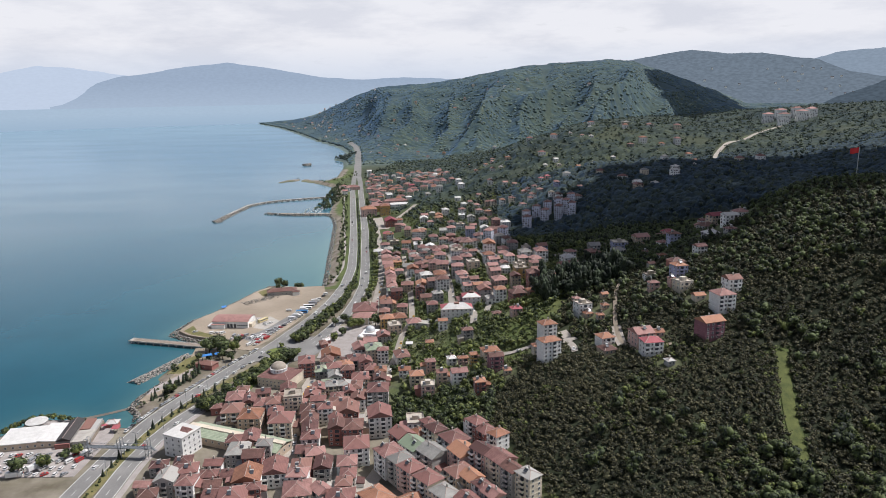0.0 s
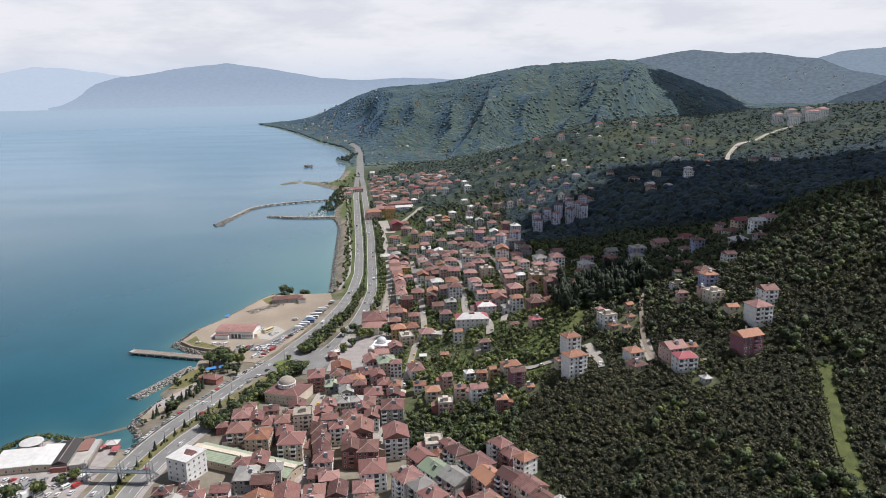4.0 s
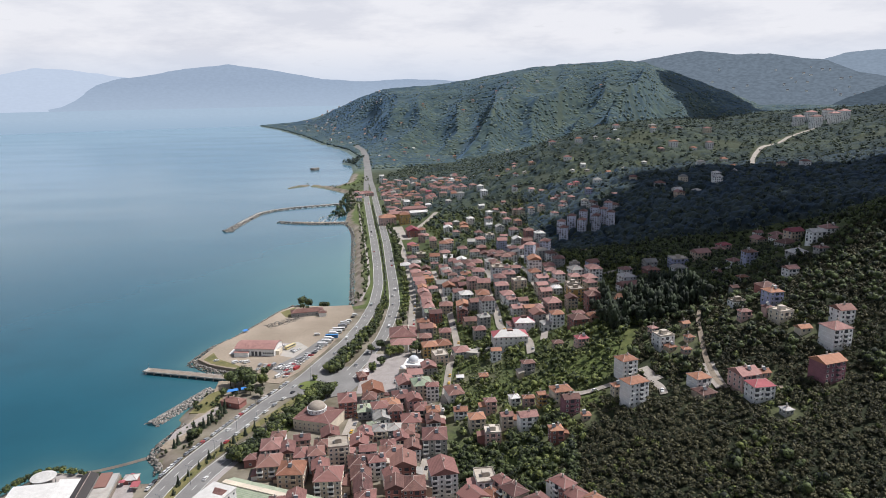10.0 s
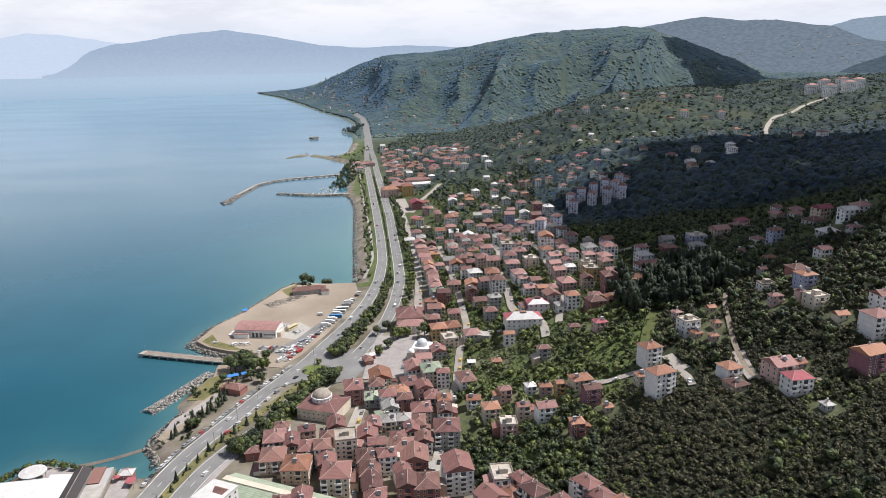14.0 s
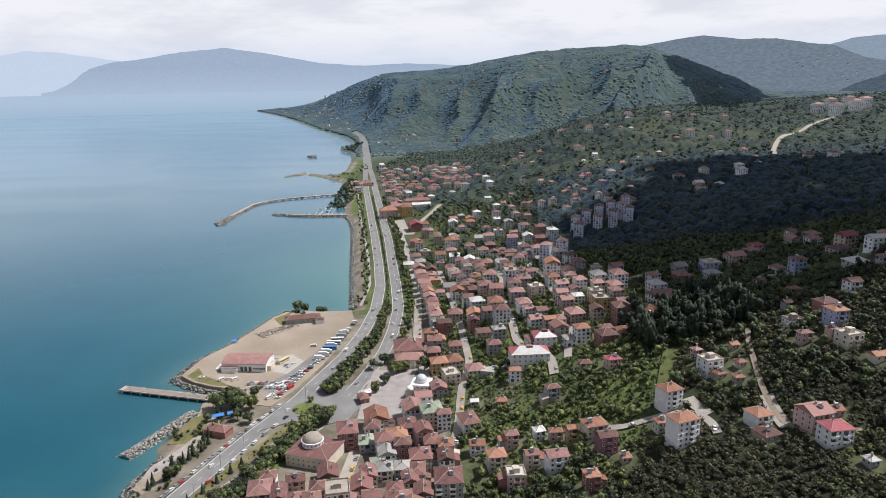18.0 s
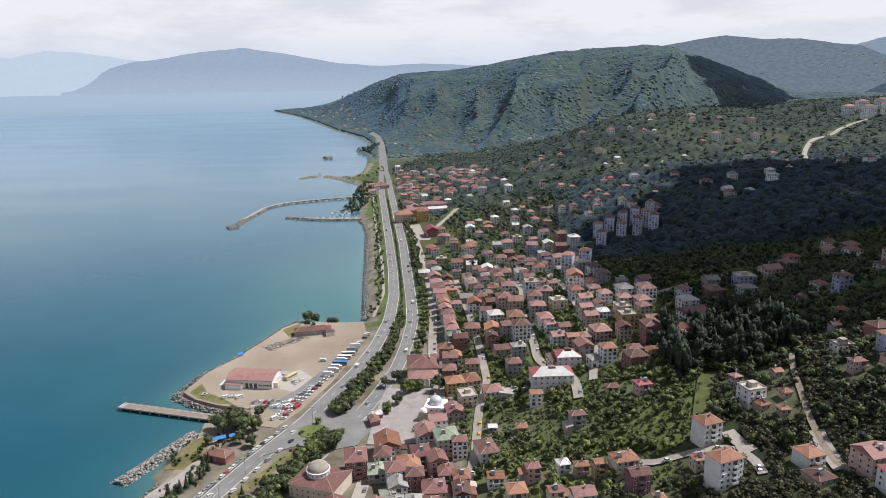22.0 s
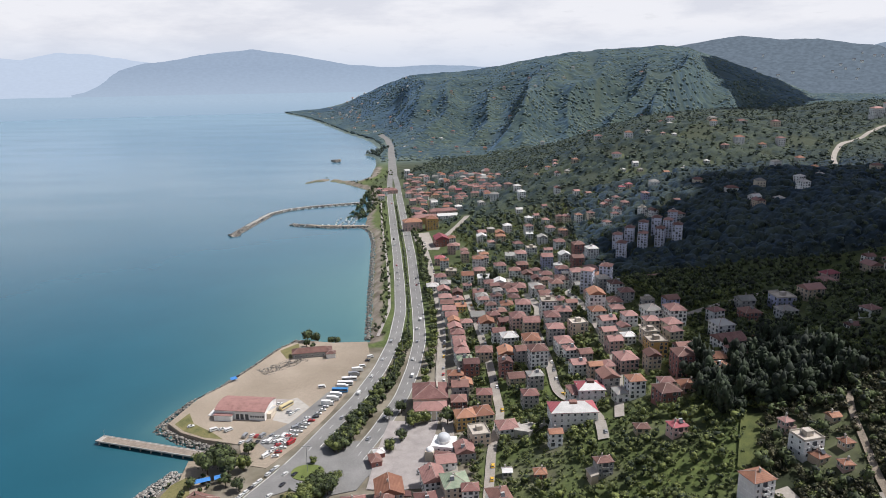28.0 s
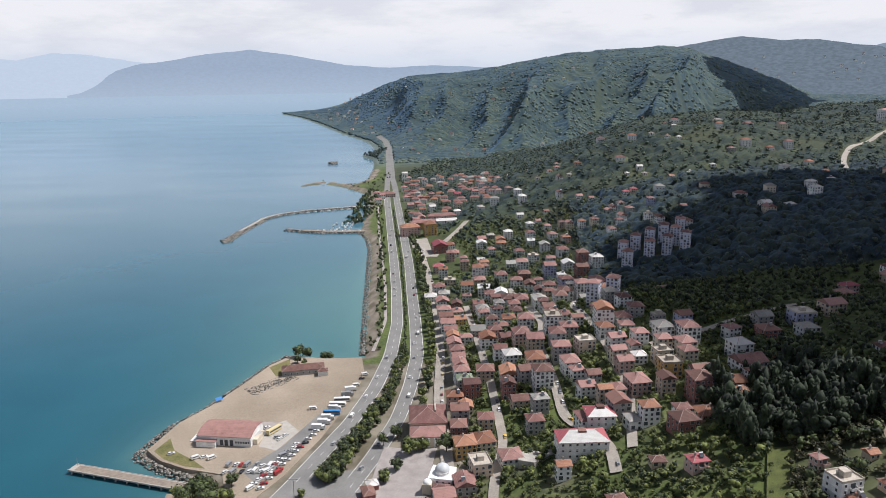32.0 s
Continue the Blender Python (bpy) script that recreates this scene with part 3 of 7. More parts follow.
class Shape:
    """Collects boxes, prisms and the like into one mesh."""

    def __init__(self):
        self.v, self.f, self.m = [], [], []

    def add(self, verts, faces, m=0):
        k = len(self.v)
        self.v += [tuple(p) for p in verts]
        self.f += [tuple(i + k for i in f) for f in faces]
        self.m += [m] * len(faces)
        return self

    def box(self, x0, y0, z0, x1, y1, z1, m=0):
        return self.add([(x0, y0, z0), (x1, y0, z0), (x1, y1, z0), (x0, y1, z0), (x0, y0, z1), (x1, y0, z1), (x1, y1, z1), (x0, y1, z1)],
                        [(3, 2, 1, 0), (4, 5, 6, 7), (0, 1, 5, 4), (1, 2, 6, 5), (2, 3, 7, 6), (3, 0, 4, 7)], m)

    def beam(self, a, b, r, m=0, sides=4):
        a, b = Vector(a), Vector(b)
        d = (b - a).normalized()
        u = d.orthogonal().normalized()
        w = d.cross(u)
        ring = [math.cos(2 * math.pi * (i + 0.5) / sides) * r * u + math.sin(2 * math.pi * (i + 0.5) / sides) * r * w for i in range(sides)]
        n = sides
        return self.add([a + q for q in ring] + [b + q for q in ring],
                        [(i, (i + 1) % n, n + (i + 1) % n, n + i) for i in range(n)] + [tuple(reversed(range(n))), tuple(range(n, 2 * n))], m)

    def turned(self, profile, sides=24, m=0):
        """A surface of revolution about z, from (radius, height) pairs."""
        k, rows = len(self.v), len(profile)
        for r, z in profile:
            self.v += [(r * math.cos(2 * math.pi * i / sides), r * math.sin(2 * math.pi * i / sides), z) for i in range(sides)]
        for a in range(rows - 1):
            for i in range(sides):
                j = (i + 1) % sides
                self.f.append((k + a * sides + i, k + a * sides + j, k + (a + 1) * sides + j, k + (a + 1) * sides + i))
                self.m.append(m)
        return self

    def mesh(self, name, mats, shade=False):
        return mesh_of(name, self.v, self.f, mats, self.m, shade)


def part(name, me, parent, m=None, label=""):
    """One mesh object under a thing or a part, at the local pose m."""
    ob = new(name, me)
    ob.parent = parent
    if m is not None:
        ob.matrix_local = m
    return tagged(ob, label)


def thing(name, m, label, category, group="", kind=""):
    ob = new(name)
    ob.matrix_world = m
    return tagged(ob, label, category, group, kind)


CACHE = {}


def cached(key, make):
    if key not in CACHE:
        CACHE[key] = make()
    return CACHE[key]


# ---- ground, sea
def axis(stops):
    out = []
    for a, b, step in stops:
        out += list(np.arange(a, b, step))
    return np.array(out + [stops[-1][1]], float)


XS = axis([(-700, -330, 40), (-330, -260, 8), (-260, 330, 4), (330, 700, 9), (700, 1500, 32), (1500, 4400, 110)])
XS = np.concatenate([np.arange(-4400, -1300, 310.0), np.arange(-1300, -700, 60.0), XS])
YS = axis([(-900, 120, 60), (120, 180, 10), (180, 720, 4), (720, 1400, 8), (1400, 3000, 20), (3000, 4900, 60)])
GX, GY = np.meshgrid(XS, YS)
GZ = height(GX, GY)


def sheet(name, xs, ys, z, mat):
    gx, gy = np.meshgrid(xs, ys)
    nx, ny = len(xs), len(ys)
    v = np.stack([gx.ravel(), gy.ravel(), z.ravel()], 1)
    i = (np.arange(ny - 1)[:, None] * nx + np.arange(nx - 1)[None]).ravel()
    t = np.concatenate([np.stack([i, i + 1, i + nx + 1], 1), np.stack([i, i + nx + 1, i + nx], 1)])
    return fast_mesh(name, v, t, mat)


def ribbon(name, line, width, mat, lift=0.25, step=4.0, label="", kind="structure", level=None, offset=0.0):
    """A strip of road or path along a line of (x, y), lying on the ground."""
    line = np.array(line, float)
    seg = np.hypot(*np.diff(line, axis=0).T)
    s = np.r_[0, np.cumsum(seg)]
    q = np.arange(0, s[-1] + step * 0.5, step)
    # soften the corners
    px, py = np.interp(q, s, line[:, 0]), np.interp(q, s, line[:, 1])
    for _ in range(4):
        px[1:-1] = (px[:-2] + 2 * px[1:-1] + px[2:]) / 4
        py[1:-1] = (py[:-2] + 2 * py[1:-1] + py[2:]) / 4
    tx, ty = np.gradient(px), np.gradient(py)
    n = np.hypot(tx, ty)
    nx, ny = ty / n, -tx / n
    cols = max(2, int(width / 3) + 1)
    across = np.linspace(-width / 2, width / 2, cols) + offset
    gx, gy = px[:, None] + nx[:, None] * across, py[:, None] + ny[:, None] * across
    gz = np.maximum(height(gx, gy), 2.0) + lift if level is None else np.full(gx.shape, level)
    if level is None:
        gz = np.maximum(gz, gz.mean(1, keepdims=True) - 0.5)
    v = np.stack([gx.ravel(), gy.ravel(), gz.ravel()], 1)
    r = len(q)
    i = (np.arange(r - 1)[:, None] * cols + np.arange(cols - 1)[None]).ravel()
    t = np.concatenate([np.stack([i, i + 1, i + cols + 1], 1), np.stack([i, i + cols + 1, i + cols], 1)])
    ob = new(name, fast_mesh(name, v, t, mat))
    tagged(ob, label, "road" if "road" in name or "carriage" in name or "street" in name else "ground", kind=kind)
    return ob, px, py, nx, ny


def polygon_slab(name, corners, top, thick, mat, label, category="ground"):
    s = Shape()
    n = len(corners)
    s.add([(x, y, top) for x, y in corners] + [(x, y, top - thick) for x, y in corners],
          [tuple(range(n)), tuple(reversed(range(n, 2 * n)))] + [(n + i, n + (i + 1) % n, (i + 1) % n, i) for i in range(n)])
    return tagged(new(name, s.mesh(name, mat)), label, category, kind="structure")


# ---- scattering of rocks, bushes and trees
OCTA = (np.array([(1, 0, 0), (0, 1, 0), (-1, 0, 0), (0, -1, 0), (0, 0, 1), (0, 0, -1)], float), np.array([(0, 1, 4), (1, 2, 4), (2, 3, 4), (3, 0, 4), (1, 0, 5), (2, 1, 5), (3, 2, 5), (0, 3, 5)]))
def icosphere(sub):
    b = bmesh.new()
    bmesh.ops.create_icosphere(b, subdivisions=sub, radius=1.0)
    bmesh.ops.triangulate(b, faces=b.faces)
    b.verts.ensure_lookup_table()
    v = np.array([p.co[:] for p in b.verts])
    f = np.array([[q.index for q in p.verts] for p in b.faces])
    b.free()
    return v, f


ICO0, ICO1 = icosphere(1), icosphere(2)


def lump(rng, base, rough):
    v, f = base
    return v * (1 + rng.uniform(-rough, rough, (len(v), 1))), f


def leafy(rng, clumps, leaves, radius, tall, leaf, base=None):
    """A crown: a few uneven clumps with many small leaf sprays standing out of them. Unit: metres, foot at z = 0."""
    vs, fs, k = [], [], 0
    centres = []
    for c in range(clumps):
        a = rng.uniform(0, 6.283)
        r = radius * (0.0 if c == 0 else rng.uniform(0.3, 0.62))
        zc = tall * (0.58 if c == 0 else rng.uniform(0.34, 0.74))
        size = radius * (0.62 if c == 0 else rng.uniform(0.36, 0.55))
        v, f = lump(rng, base or ICO0, 0.34)
        p = np.array([r * math.cos(a), r * math.sin(a), zc])
        centres.append((p, size))
        vs.append(v * [size * 0.84, size * 0.84, size * tall / radius / 2.2 * 0.82] + p)
        fs.append(f + k)
        k += len(v)
    for _ in range(leaves):
        p, size = centres[rng.integers(len(centres))]
        d = rng.normal(size=3)
        d[2] = abs(d[2]) * 0.8 + 0.05 if rng.random() < 0.7 else d[2]
        d /= np.linalg.norm(d)
        q = p + d * size * rng.uniform(0.78, 1.38)
        u = np.cross(d, rng.normal(size=3))
        u /= np.linalg.norm(u)
        w = np.cross(d, u) * 0.6 + d * rng.uniform(-0.6, 0.6)
        h = leaf * rng.uniform(0.6, 1.3)
        vs.append(np.array([q - u * h - w * h * 0.5, q + u * h - w * h * 0.4, q + u * h * 0.2 + w * h]))
        fs.append(np.array([[k, k + 1, k + 2]]))
        k += 3
    return np.concatenate(vs), np.concatenate(fs)


def scatter(name, templates, xyz, scale, mat, label, category, rng, squash=0.15, kind="stuff", shade=False):
    """Many copies of the templates as one mesh."""
    vs, fs, k = [], [], 0
    xyz = np.asarray(xyz, float)
    scale = np.broadcast_to(np.asarray(scale, float), (len(xyz),))
    which = rng.integers(len(templates), size=len(xyz))
    turn = rng.uniform(0, 6.283, len(xyz))
    tall = rng.uniform(1 - squash, 1 + squash, len(xyz))
    for n, (tv, tf) in enumerate(templates):
        idx = np.nonzero(which == n)[0]
        if not len(idx):
            continue
        c, s, g = np.cos(turn[idx])[:, None], np.sin(turn[idx])[:, None], scale[idx][:, None]
        x = (tv[None, :, 0] * c - tv[None, :, 1] * s) * g + xyz[idx, 0:1]
        y = (tv[None, :, 0] * s + tv[None, :, 1] * c) * g + xyz[idx, 1:2]
        z = tv[None, :, 2] * g * tall[idx][:, None] + xyz[idx, 2:3]
        vs.append(np.stack([x, y, z], -1).reshape(-1, 3))
        fs.append((tf[None] + (np.arange(len(idx)) * len(tv))[:, None, None] + k).reshape(-1, 3))
        k += len(idx) * len(tv)
    ob = new(name, fast_mesh(name, np.concatenate(vs), np.concatenate(fs), mat, shade))
    return tagged(ob, label, category, kind=kind)


JITTER = np.random.default_rng(77).random((4, 128, 128))


def crown_field(x, y, cell):
    """Tree tops seen as one canopy: the height of the nearest rounded crown (0 to about 1) and that tree's own tone."""
    best, tone = np.zeros(x.shape), np.zeros(x.shape)
    i, j = np.floor(x / cell).astype(int), np.floor(y / cell).astype(int)
    for di in (-1, 0, 1):
        for dj in (-1, 0, 1):
            u, v = (i + di) % 128, (j + dj) % 128
            cx, cy = (i + di + JITTER[0, u, v]) * cell, (j + dj + JITTER[1, u, v]) * cell
            r = cell * (0.5 + 0.42 * JITTER[2, u, v])
            h = np.sqrt(np.maximum(0, 1 - ((x - cx) ** 2 + (y - cy) ** 2) / r ** 2)) * (0.55 + 0.6 * JITTER[2, u, v])
            tone = np.where(h > best, JITTER[3, u, v], tone)
            best = np.maximum(best, h)
    return best, tone


def canopy(name, dirs, y0, y1, cols, rows, cell, tall, open_at, cut, mat, label):
    """Closed woodland on a slope, spread out like a fan; open_at says where no trees stand, cut where the wood ends."""
    a, f = np.meshgrid(np.linspace(dirs[0], dirs[1], cols), np.linspace(0, 1, rows))
    low, high = (np.broadcast_to(q(a) if callable(q) else np.array(float(q)), a.shape) for q in (y0, y1))
    y = low + (high - low) * f
    x = a * y
    shake = np.random.default_rng(cols)
    x, y = x + shake.uniform(-0.12, 0.12, x.shape) * cell, y + shake.uniform(-0.12, 0.12, x.shape) * cell
    top, tone = crown_field(x, y, cell)
    field, rim = clearing(x, y), smooth(0, 0.07, f)
    built = open_at(x.ravel(), y.ravel()).reshape(x.shape)
    z = height(x, y) + np.where(built, -1.2, (tall * top * (1 - np.clip(field * 2, 0, 1)) + 1.6) * rim - 1.0)
    keep = ~cut(x.ravel(), y.ravel())
    i = (np.arange(rows - 1)[:, None] * cols + np.arange(cols - 1)[None]).ravel()
    t = np.concatenate([np.stack([i, i + 1, i + cols + 1], 1), np.stack([i, i + cols + 1, i + cols], 1)])
    t = t[keep[t].all(1)]
    used = np.zeros(x.size, bool)
    used[t.ravel()] = True
    number = np.cumsum(used) - 1
    me = fast_mesh(name, np.stack([x.ravel(), y.ravel(), z.ravel()], 1)[used], number[t], mat)
    for key, values in (("tone", tone), ("field", np.clip(field * 2, 0, 1))):
        me.attributes.new(key, "FLOAT", "POINT").data.foreach_set("value", np.ascontiguousarray(values.ravel()[used], np.float32))
    return tagged(new(name, me), label, "woodland", kind="stuff")


def canopy_material(name, low, high, scale, fine, haze_veil=0.0):
    """Leaves of closed woodland: every crown has its own green."""
    m = material(name, low, high, scale, 0.9, 0.6, fine, coarse=1.5)
    n, l = m.node_tree.nodes, m.node_tree.links
    b = n["Principled BSDF"]
    at, add = n.new("ShaderNodeAttribute"), n.new("ShaderNodeMath")
    at.attribute_name = "tone"
    ramp = b.inputs["Base Color"].links[0].from_node
    last = ramp.inputs["Fac"].links[0].from_socket
    add.operation = "MULTIPLY_ADD"
    add.inputs[1].default_value = 0.34
    shift = n.new("ShaderNodeMath")
    shift.operation = "SUBTRACT"
    shift.inputs[1].default_value = 0.17
    l.new(last, shift.inputs[0])
    l.new(at.outputs["Fac"], add.inputs[0])
    l.new(shift.outputs[0], add.inputs[2])
    l.new(add.outputs[0], ramp.inputs["Fac"])
    grass, tint, over = n.new("ShaderNodeAttribute"), n.new("ShaderNodeValToRGB"), n.new("ShaderNodeMix")
    grass.attribute_name = "field"
    tint.color_ramp.elements[0].position, tint.color_ramp.elements[0].color = 0.35, (high[0] * 0.5, high[1] * 0.52, high[2] * 0.45, 1)
    tint.color_ramp.elements[1].position, tint.color_ramp.elements[1].color = 0.65, (high[0] * 1.1, high[1] * 1.0, high[2] * 0.8, 1)
    l.new(last, tint.inputs["Fac"])
    over.data_type = "RGBA"
    l.new(grass.outputs["Fac"], over.inputs["Factor"])
    l.new(ramp.outputs["Color"], over.inputs["A"])
    l.new(tint.outputs["Color"], over.inputs["B"])
    l.new(over.outputs["Result"], b.inputs["Base Color"])
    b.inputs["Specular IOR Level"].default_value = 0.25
    # blue veil over distant crowns takes the place of haze
    b.inputs["Sheen Weight"].default_value, b.inputs["Sheen Roughness"].default_value = haze_veil, 0.6
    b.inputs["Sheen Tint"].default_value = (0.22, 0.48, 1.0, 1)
    return m


# ---------------------------------------------------------------- ground, sea, distance
def ground_material():
    m = material("ground_cover", (0.022, 0.038, 0.009), (0.125, 0.160, 0.040), 0.03, 0.95, 0.4, 0.35, coarse=0.5)
    n, l = m.node_tree.nodes, m.node_tree.links
    b = n["Principled BSDF"]
    base = b.inputs["Base Color"].links[0].from_socket
    at = n.new("ShaderNodeAttribute")
    at.attribute_name = "bare"
    soil = n.new("ShaderNodeTexNoise")
    soil.inputs["Scale"].default_value, soil.inputs["Detail"].default_value = 0.07, 5.0
    l.new(n.new("ShaderNodeNewGeometry").outputs["Position"], soil.inputs["Vector"])
    ramp = n.new("ShaderNodeValToRGB")
    ramp.color_ramp.elements[0].position, ramp.color_ramp.elements[0].color = 0.35, (0.12, 0.098, 0.072, 1)
    ramp.color_ramp.elements[1].position, ramp.color_ramp.elements[1].color = 0.65, (0.27, 0.235, 0.19, 1)
    l.new(soil.outputs["Fac"], ramp.inputs["Fac"])
    mix = n.new("ShaderNodeMix")
    mix.data_type = "RGBA"
    l.new(at.outputs["Fac"], mix.inputs["Factor"])
    l.new(base, mix.inputs["A"])
    l.new(ramp.outputs["Color"], mix.inputs["B"])
    # forest floor, darkened nearly to black to carry the shade between bushes and trees
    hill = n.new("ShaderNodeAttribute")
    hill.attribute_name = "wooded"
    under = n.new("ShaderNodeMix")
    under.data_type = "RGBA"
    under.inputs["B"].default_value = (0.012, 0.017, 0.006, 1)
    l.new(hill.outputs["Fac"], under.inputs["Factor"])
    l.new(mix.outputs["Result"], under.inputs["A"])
    last = under.outputs["Result"]
    # the far hill's blue-grey ground tone is distance haze put into the colour
    for key, low, high in (("hazed_slope", (0.070, 0.106, 0.106, 1), (0.132, 0.170, 0.134, 1)), ("meadow", (0.042, 0.060, 0.028, 1), (0.092, 0.108, 0.052, 1))):
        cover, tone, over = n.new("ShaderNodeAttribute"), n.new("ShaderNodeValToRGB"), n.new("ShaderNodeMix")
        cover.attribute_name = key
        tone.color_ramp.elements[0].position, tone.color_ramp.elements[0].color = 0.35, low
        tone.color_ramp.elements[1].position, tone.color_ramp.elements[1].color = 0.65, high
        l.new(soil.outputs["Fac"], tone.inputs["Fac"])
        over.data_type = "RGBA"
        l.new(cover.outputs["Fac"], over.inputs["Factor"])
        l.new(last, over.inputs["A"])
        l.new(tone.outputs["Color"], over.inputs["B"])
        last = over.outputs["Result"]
    l.new(last, b.inputs["Base Color"])
    return m


def patchy(x, y, size):
    """Smooth wandering value, about -1 to 1, for clearings."""
    x, y = x / size, y / size
    return (np.sin(x * 1.3 + 1.7 * np.sin(y * 0.9)) + np.sin(y * 1.1 + 1.5 * np.sin(x * 0.7 + 2)) + 0.7 * np.sin(2.3 * x + 1.9 * y + np.sin(x * 3.1))) / 2.7


def clearing(x, y):
    """Meadows on the ridge and the big hill, where no trees stand."""
    ridge = smooth(980, 1060, y) * (1 - smooth(1700, 1780, y)) * (patchy(x, y, 24.0) > 0.36) * (x > 30)
    hill = smooth(1760, 1850, y) * (patchy(x + 300, y, 50.0) > 0.62)
    line = smooth(2150, 2200, y) * (np.abs(x - 362 - 0.10 * (y - 2450) - 6 * np.sin(y / 40)) < 9 + 14 * smooth(2450, 2600, y)) * (y < 2900)
    return np.clip(ridge * 0.5 + hill * 0.8 + line, 0, 1)


def by_house(x, y):
    """1 close to a house, falling to 0 some metres off."""
    near = np.zeros(np.shape(x))
    for hx, hy in HOUSE_PLACES:
        near = np.maximum(near, np.exp(-((x - hx) ** 2 + (y - hy) ** 2) / (2 * 6.0 ** 2)))
    return near


def bare(x, y):
    """Where the ground is soil, yard or paving rather than green."""
    c = coast_distance(x, y)
    shore = (c > 0) & (c < np.where(y < 1250, 9, 16)) & (y < 1650)
    town = by_house(x, y) * np.where(x > 0, 0.6, 1.0)
    strip = ((c > 0) & (((x < -38) & (y < 620)) | ((x < 26) & (y < 318)) | ((x < -2) & (y < 345)))) * 1.0
    return np.clip(np.maximum(np.maximum(town * 0.6, shore * 1.0), strip * 0.85), 0, 1)


def water_material():
    m = material("sea_water", (0.004, 0.064, 0.098), (0.008, 0.088, 0.130), 0.004, 0.16, 0.0, 0.02)
    n, l = m.node_tree.nodes, m.node_tree.links
    b = n["Principled BSDF"]
    b.inputs["IOR"].default_value = 1.33
    base = b.inputs["Base Color"].links[0].from_socket
    at = n.new("ShaderNodeAttribute")
    at.attribute_name = "shallow"
    mix = n.new("ShaderNodeMix")
    mix.data_type = "RGBA"
    mix.inputs["B"].default_value = (0.125, 0.235, 0.205, 1)
    l.new(at.outputs["Fac"], mix.inputs["Factor"])
    l.new(base, mix.inputs["A"])
    l.new(mix.outputs["Result"], b.inputs["Base Color"])
    # water paled with distance in two steps: haze painted into the base colour
    hazed_sea = n.new("ShaderNodeAttribute")
    hazed_sea.attribute_name = "sea_haze"
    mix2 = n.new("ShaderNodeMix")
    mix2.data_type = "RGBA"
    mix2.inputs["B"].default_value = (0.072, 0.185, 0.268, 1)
    l.new(hazed_sea.outputs["Fac"], mix2.inputs["Factor"])
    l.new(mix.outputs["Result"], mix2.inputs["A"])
    hazed_far_sea, mix3 = n.new("ShaderNodeAttribute"), n.new("ShaderNodeMix")
    hazed_far_sea.attribute_name, mix3.data_type = "horizon", "RGBA"
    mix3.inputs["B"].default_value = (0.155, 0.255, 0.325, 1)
    l.new(hazed_far_sea.outputs["Fac"], mix3.inputs["Factor"])
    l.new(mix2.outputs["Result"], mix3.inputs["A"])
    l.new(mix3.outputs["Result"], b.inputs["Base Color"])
    geo = n.new("ShaderNodeNewGeometry").outputs["Position"]
    calm = n.new("ShaderNodeTexNoise")
    calm.inputs["Scale"].default_value, calm.inputs["Detail"].default_value = 0.0035, 5.0
    stretch = n.new("ShaderNodeMapping")
    stretch.inputs["Scale"].default_value = (0.7, 2.2, 1)
    l.new(geo, stretch.inputs["Vector"])
    l.new(stretch.outputs[0], calm.inputs["Vector"])
    rough = n.new("ShaderNodeMapRange")
    rough.inputs["From Min"].default_value, rough.inputs["From Max"].default_value = 0.4, 0.65
    rough.inputs["To Min"].default_value, rough.inputs["To Max"].default_value = 0.15, 0.19
    l.new(calm.outputs["Fac"], rough.inputs["Value"])
    l.new(rough.outputs[0], b.inputs["Roughness"])
    wave = n.new("ShaderNodeTexNoise")
    wave.inputs["Scale"].default_value, wave.inputs["Detail"].default_value = 0.22, 3.0
    l.new(geo, wave.inputs["Vector"])
    bump = n.new("ShaderNodeBump")
    bump.inputs["Strength"].default_value, bump.inputs["Distance"].default_value = 0.045, 0.3
    l.new(wave.outputs["Fac"], bump.inputs["Height"])
    l.new(bump.outputs[0], b.inputs["Normal"])
    return m


# the grassy cut up the orchard
CUT_Y, CUT_X = [248, 263, 283, 309, 327], [144.5, 147, 152.5, 161.5, 168]


def orchard(x, y):
    """The slope under the hazel bushes."""
    edge = np.interp(y, [200, 250, 275, 300, 330, 360, 400, 440, 470], [44, 44, 38, 27, 14, 30, 60, 78, 90])
    cut = (np.abs(x - np.interp(y, CUT_Y, CUT_X)) > 4.0) | (y > 328) | (y < 248)
    return ((x > edge) & (y < 470) & (y > 150) & cut) * 1.0


def float_attribute(me, name, values):
    me.attributes.new(name, "FLOAT", "POINT").data.foreach_set("value", np.ascontiguousarray(values, np.float32).ravel())


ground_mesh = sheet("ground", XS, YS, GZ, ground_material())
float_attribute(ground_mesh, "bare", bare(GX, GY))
float_attribute(ground_mesh, "hazed_slope", smooth(1600, 1800, GY))
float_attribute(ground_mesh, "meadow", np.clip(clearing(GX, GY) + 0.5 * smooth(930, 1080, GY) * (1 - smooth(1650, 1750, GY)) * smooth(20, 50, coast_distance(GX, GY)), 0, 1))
# where that shade is painted: far slopes and orchard, weaker by houses
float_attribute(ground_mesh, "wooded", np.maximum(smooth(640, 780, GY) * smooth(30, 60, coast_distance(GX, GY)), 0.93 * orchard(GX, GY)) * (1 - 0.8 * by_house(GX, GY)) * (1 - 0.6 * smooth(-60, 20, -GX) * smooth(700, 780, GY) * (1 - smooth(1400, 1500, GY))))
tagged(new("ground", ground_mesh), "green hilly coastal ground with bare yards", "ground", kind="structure")

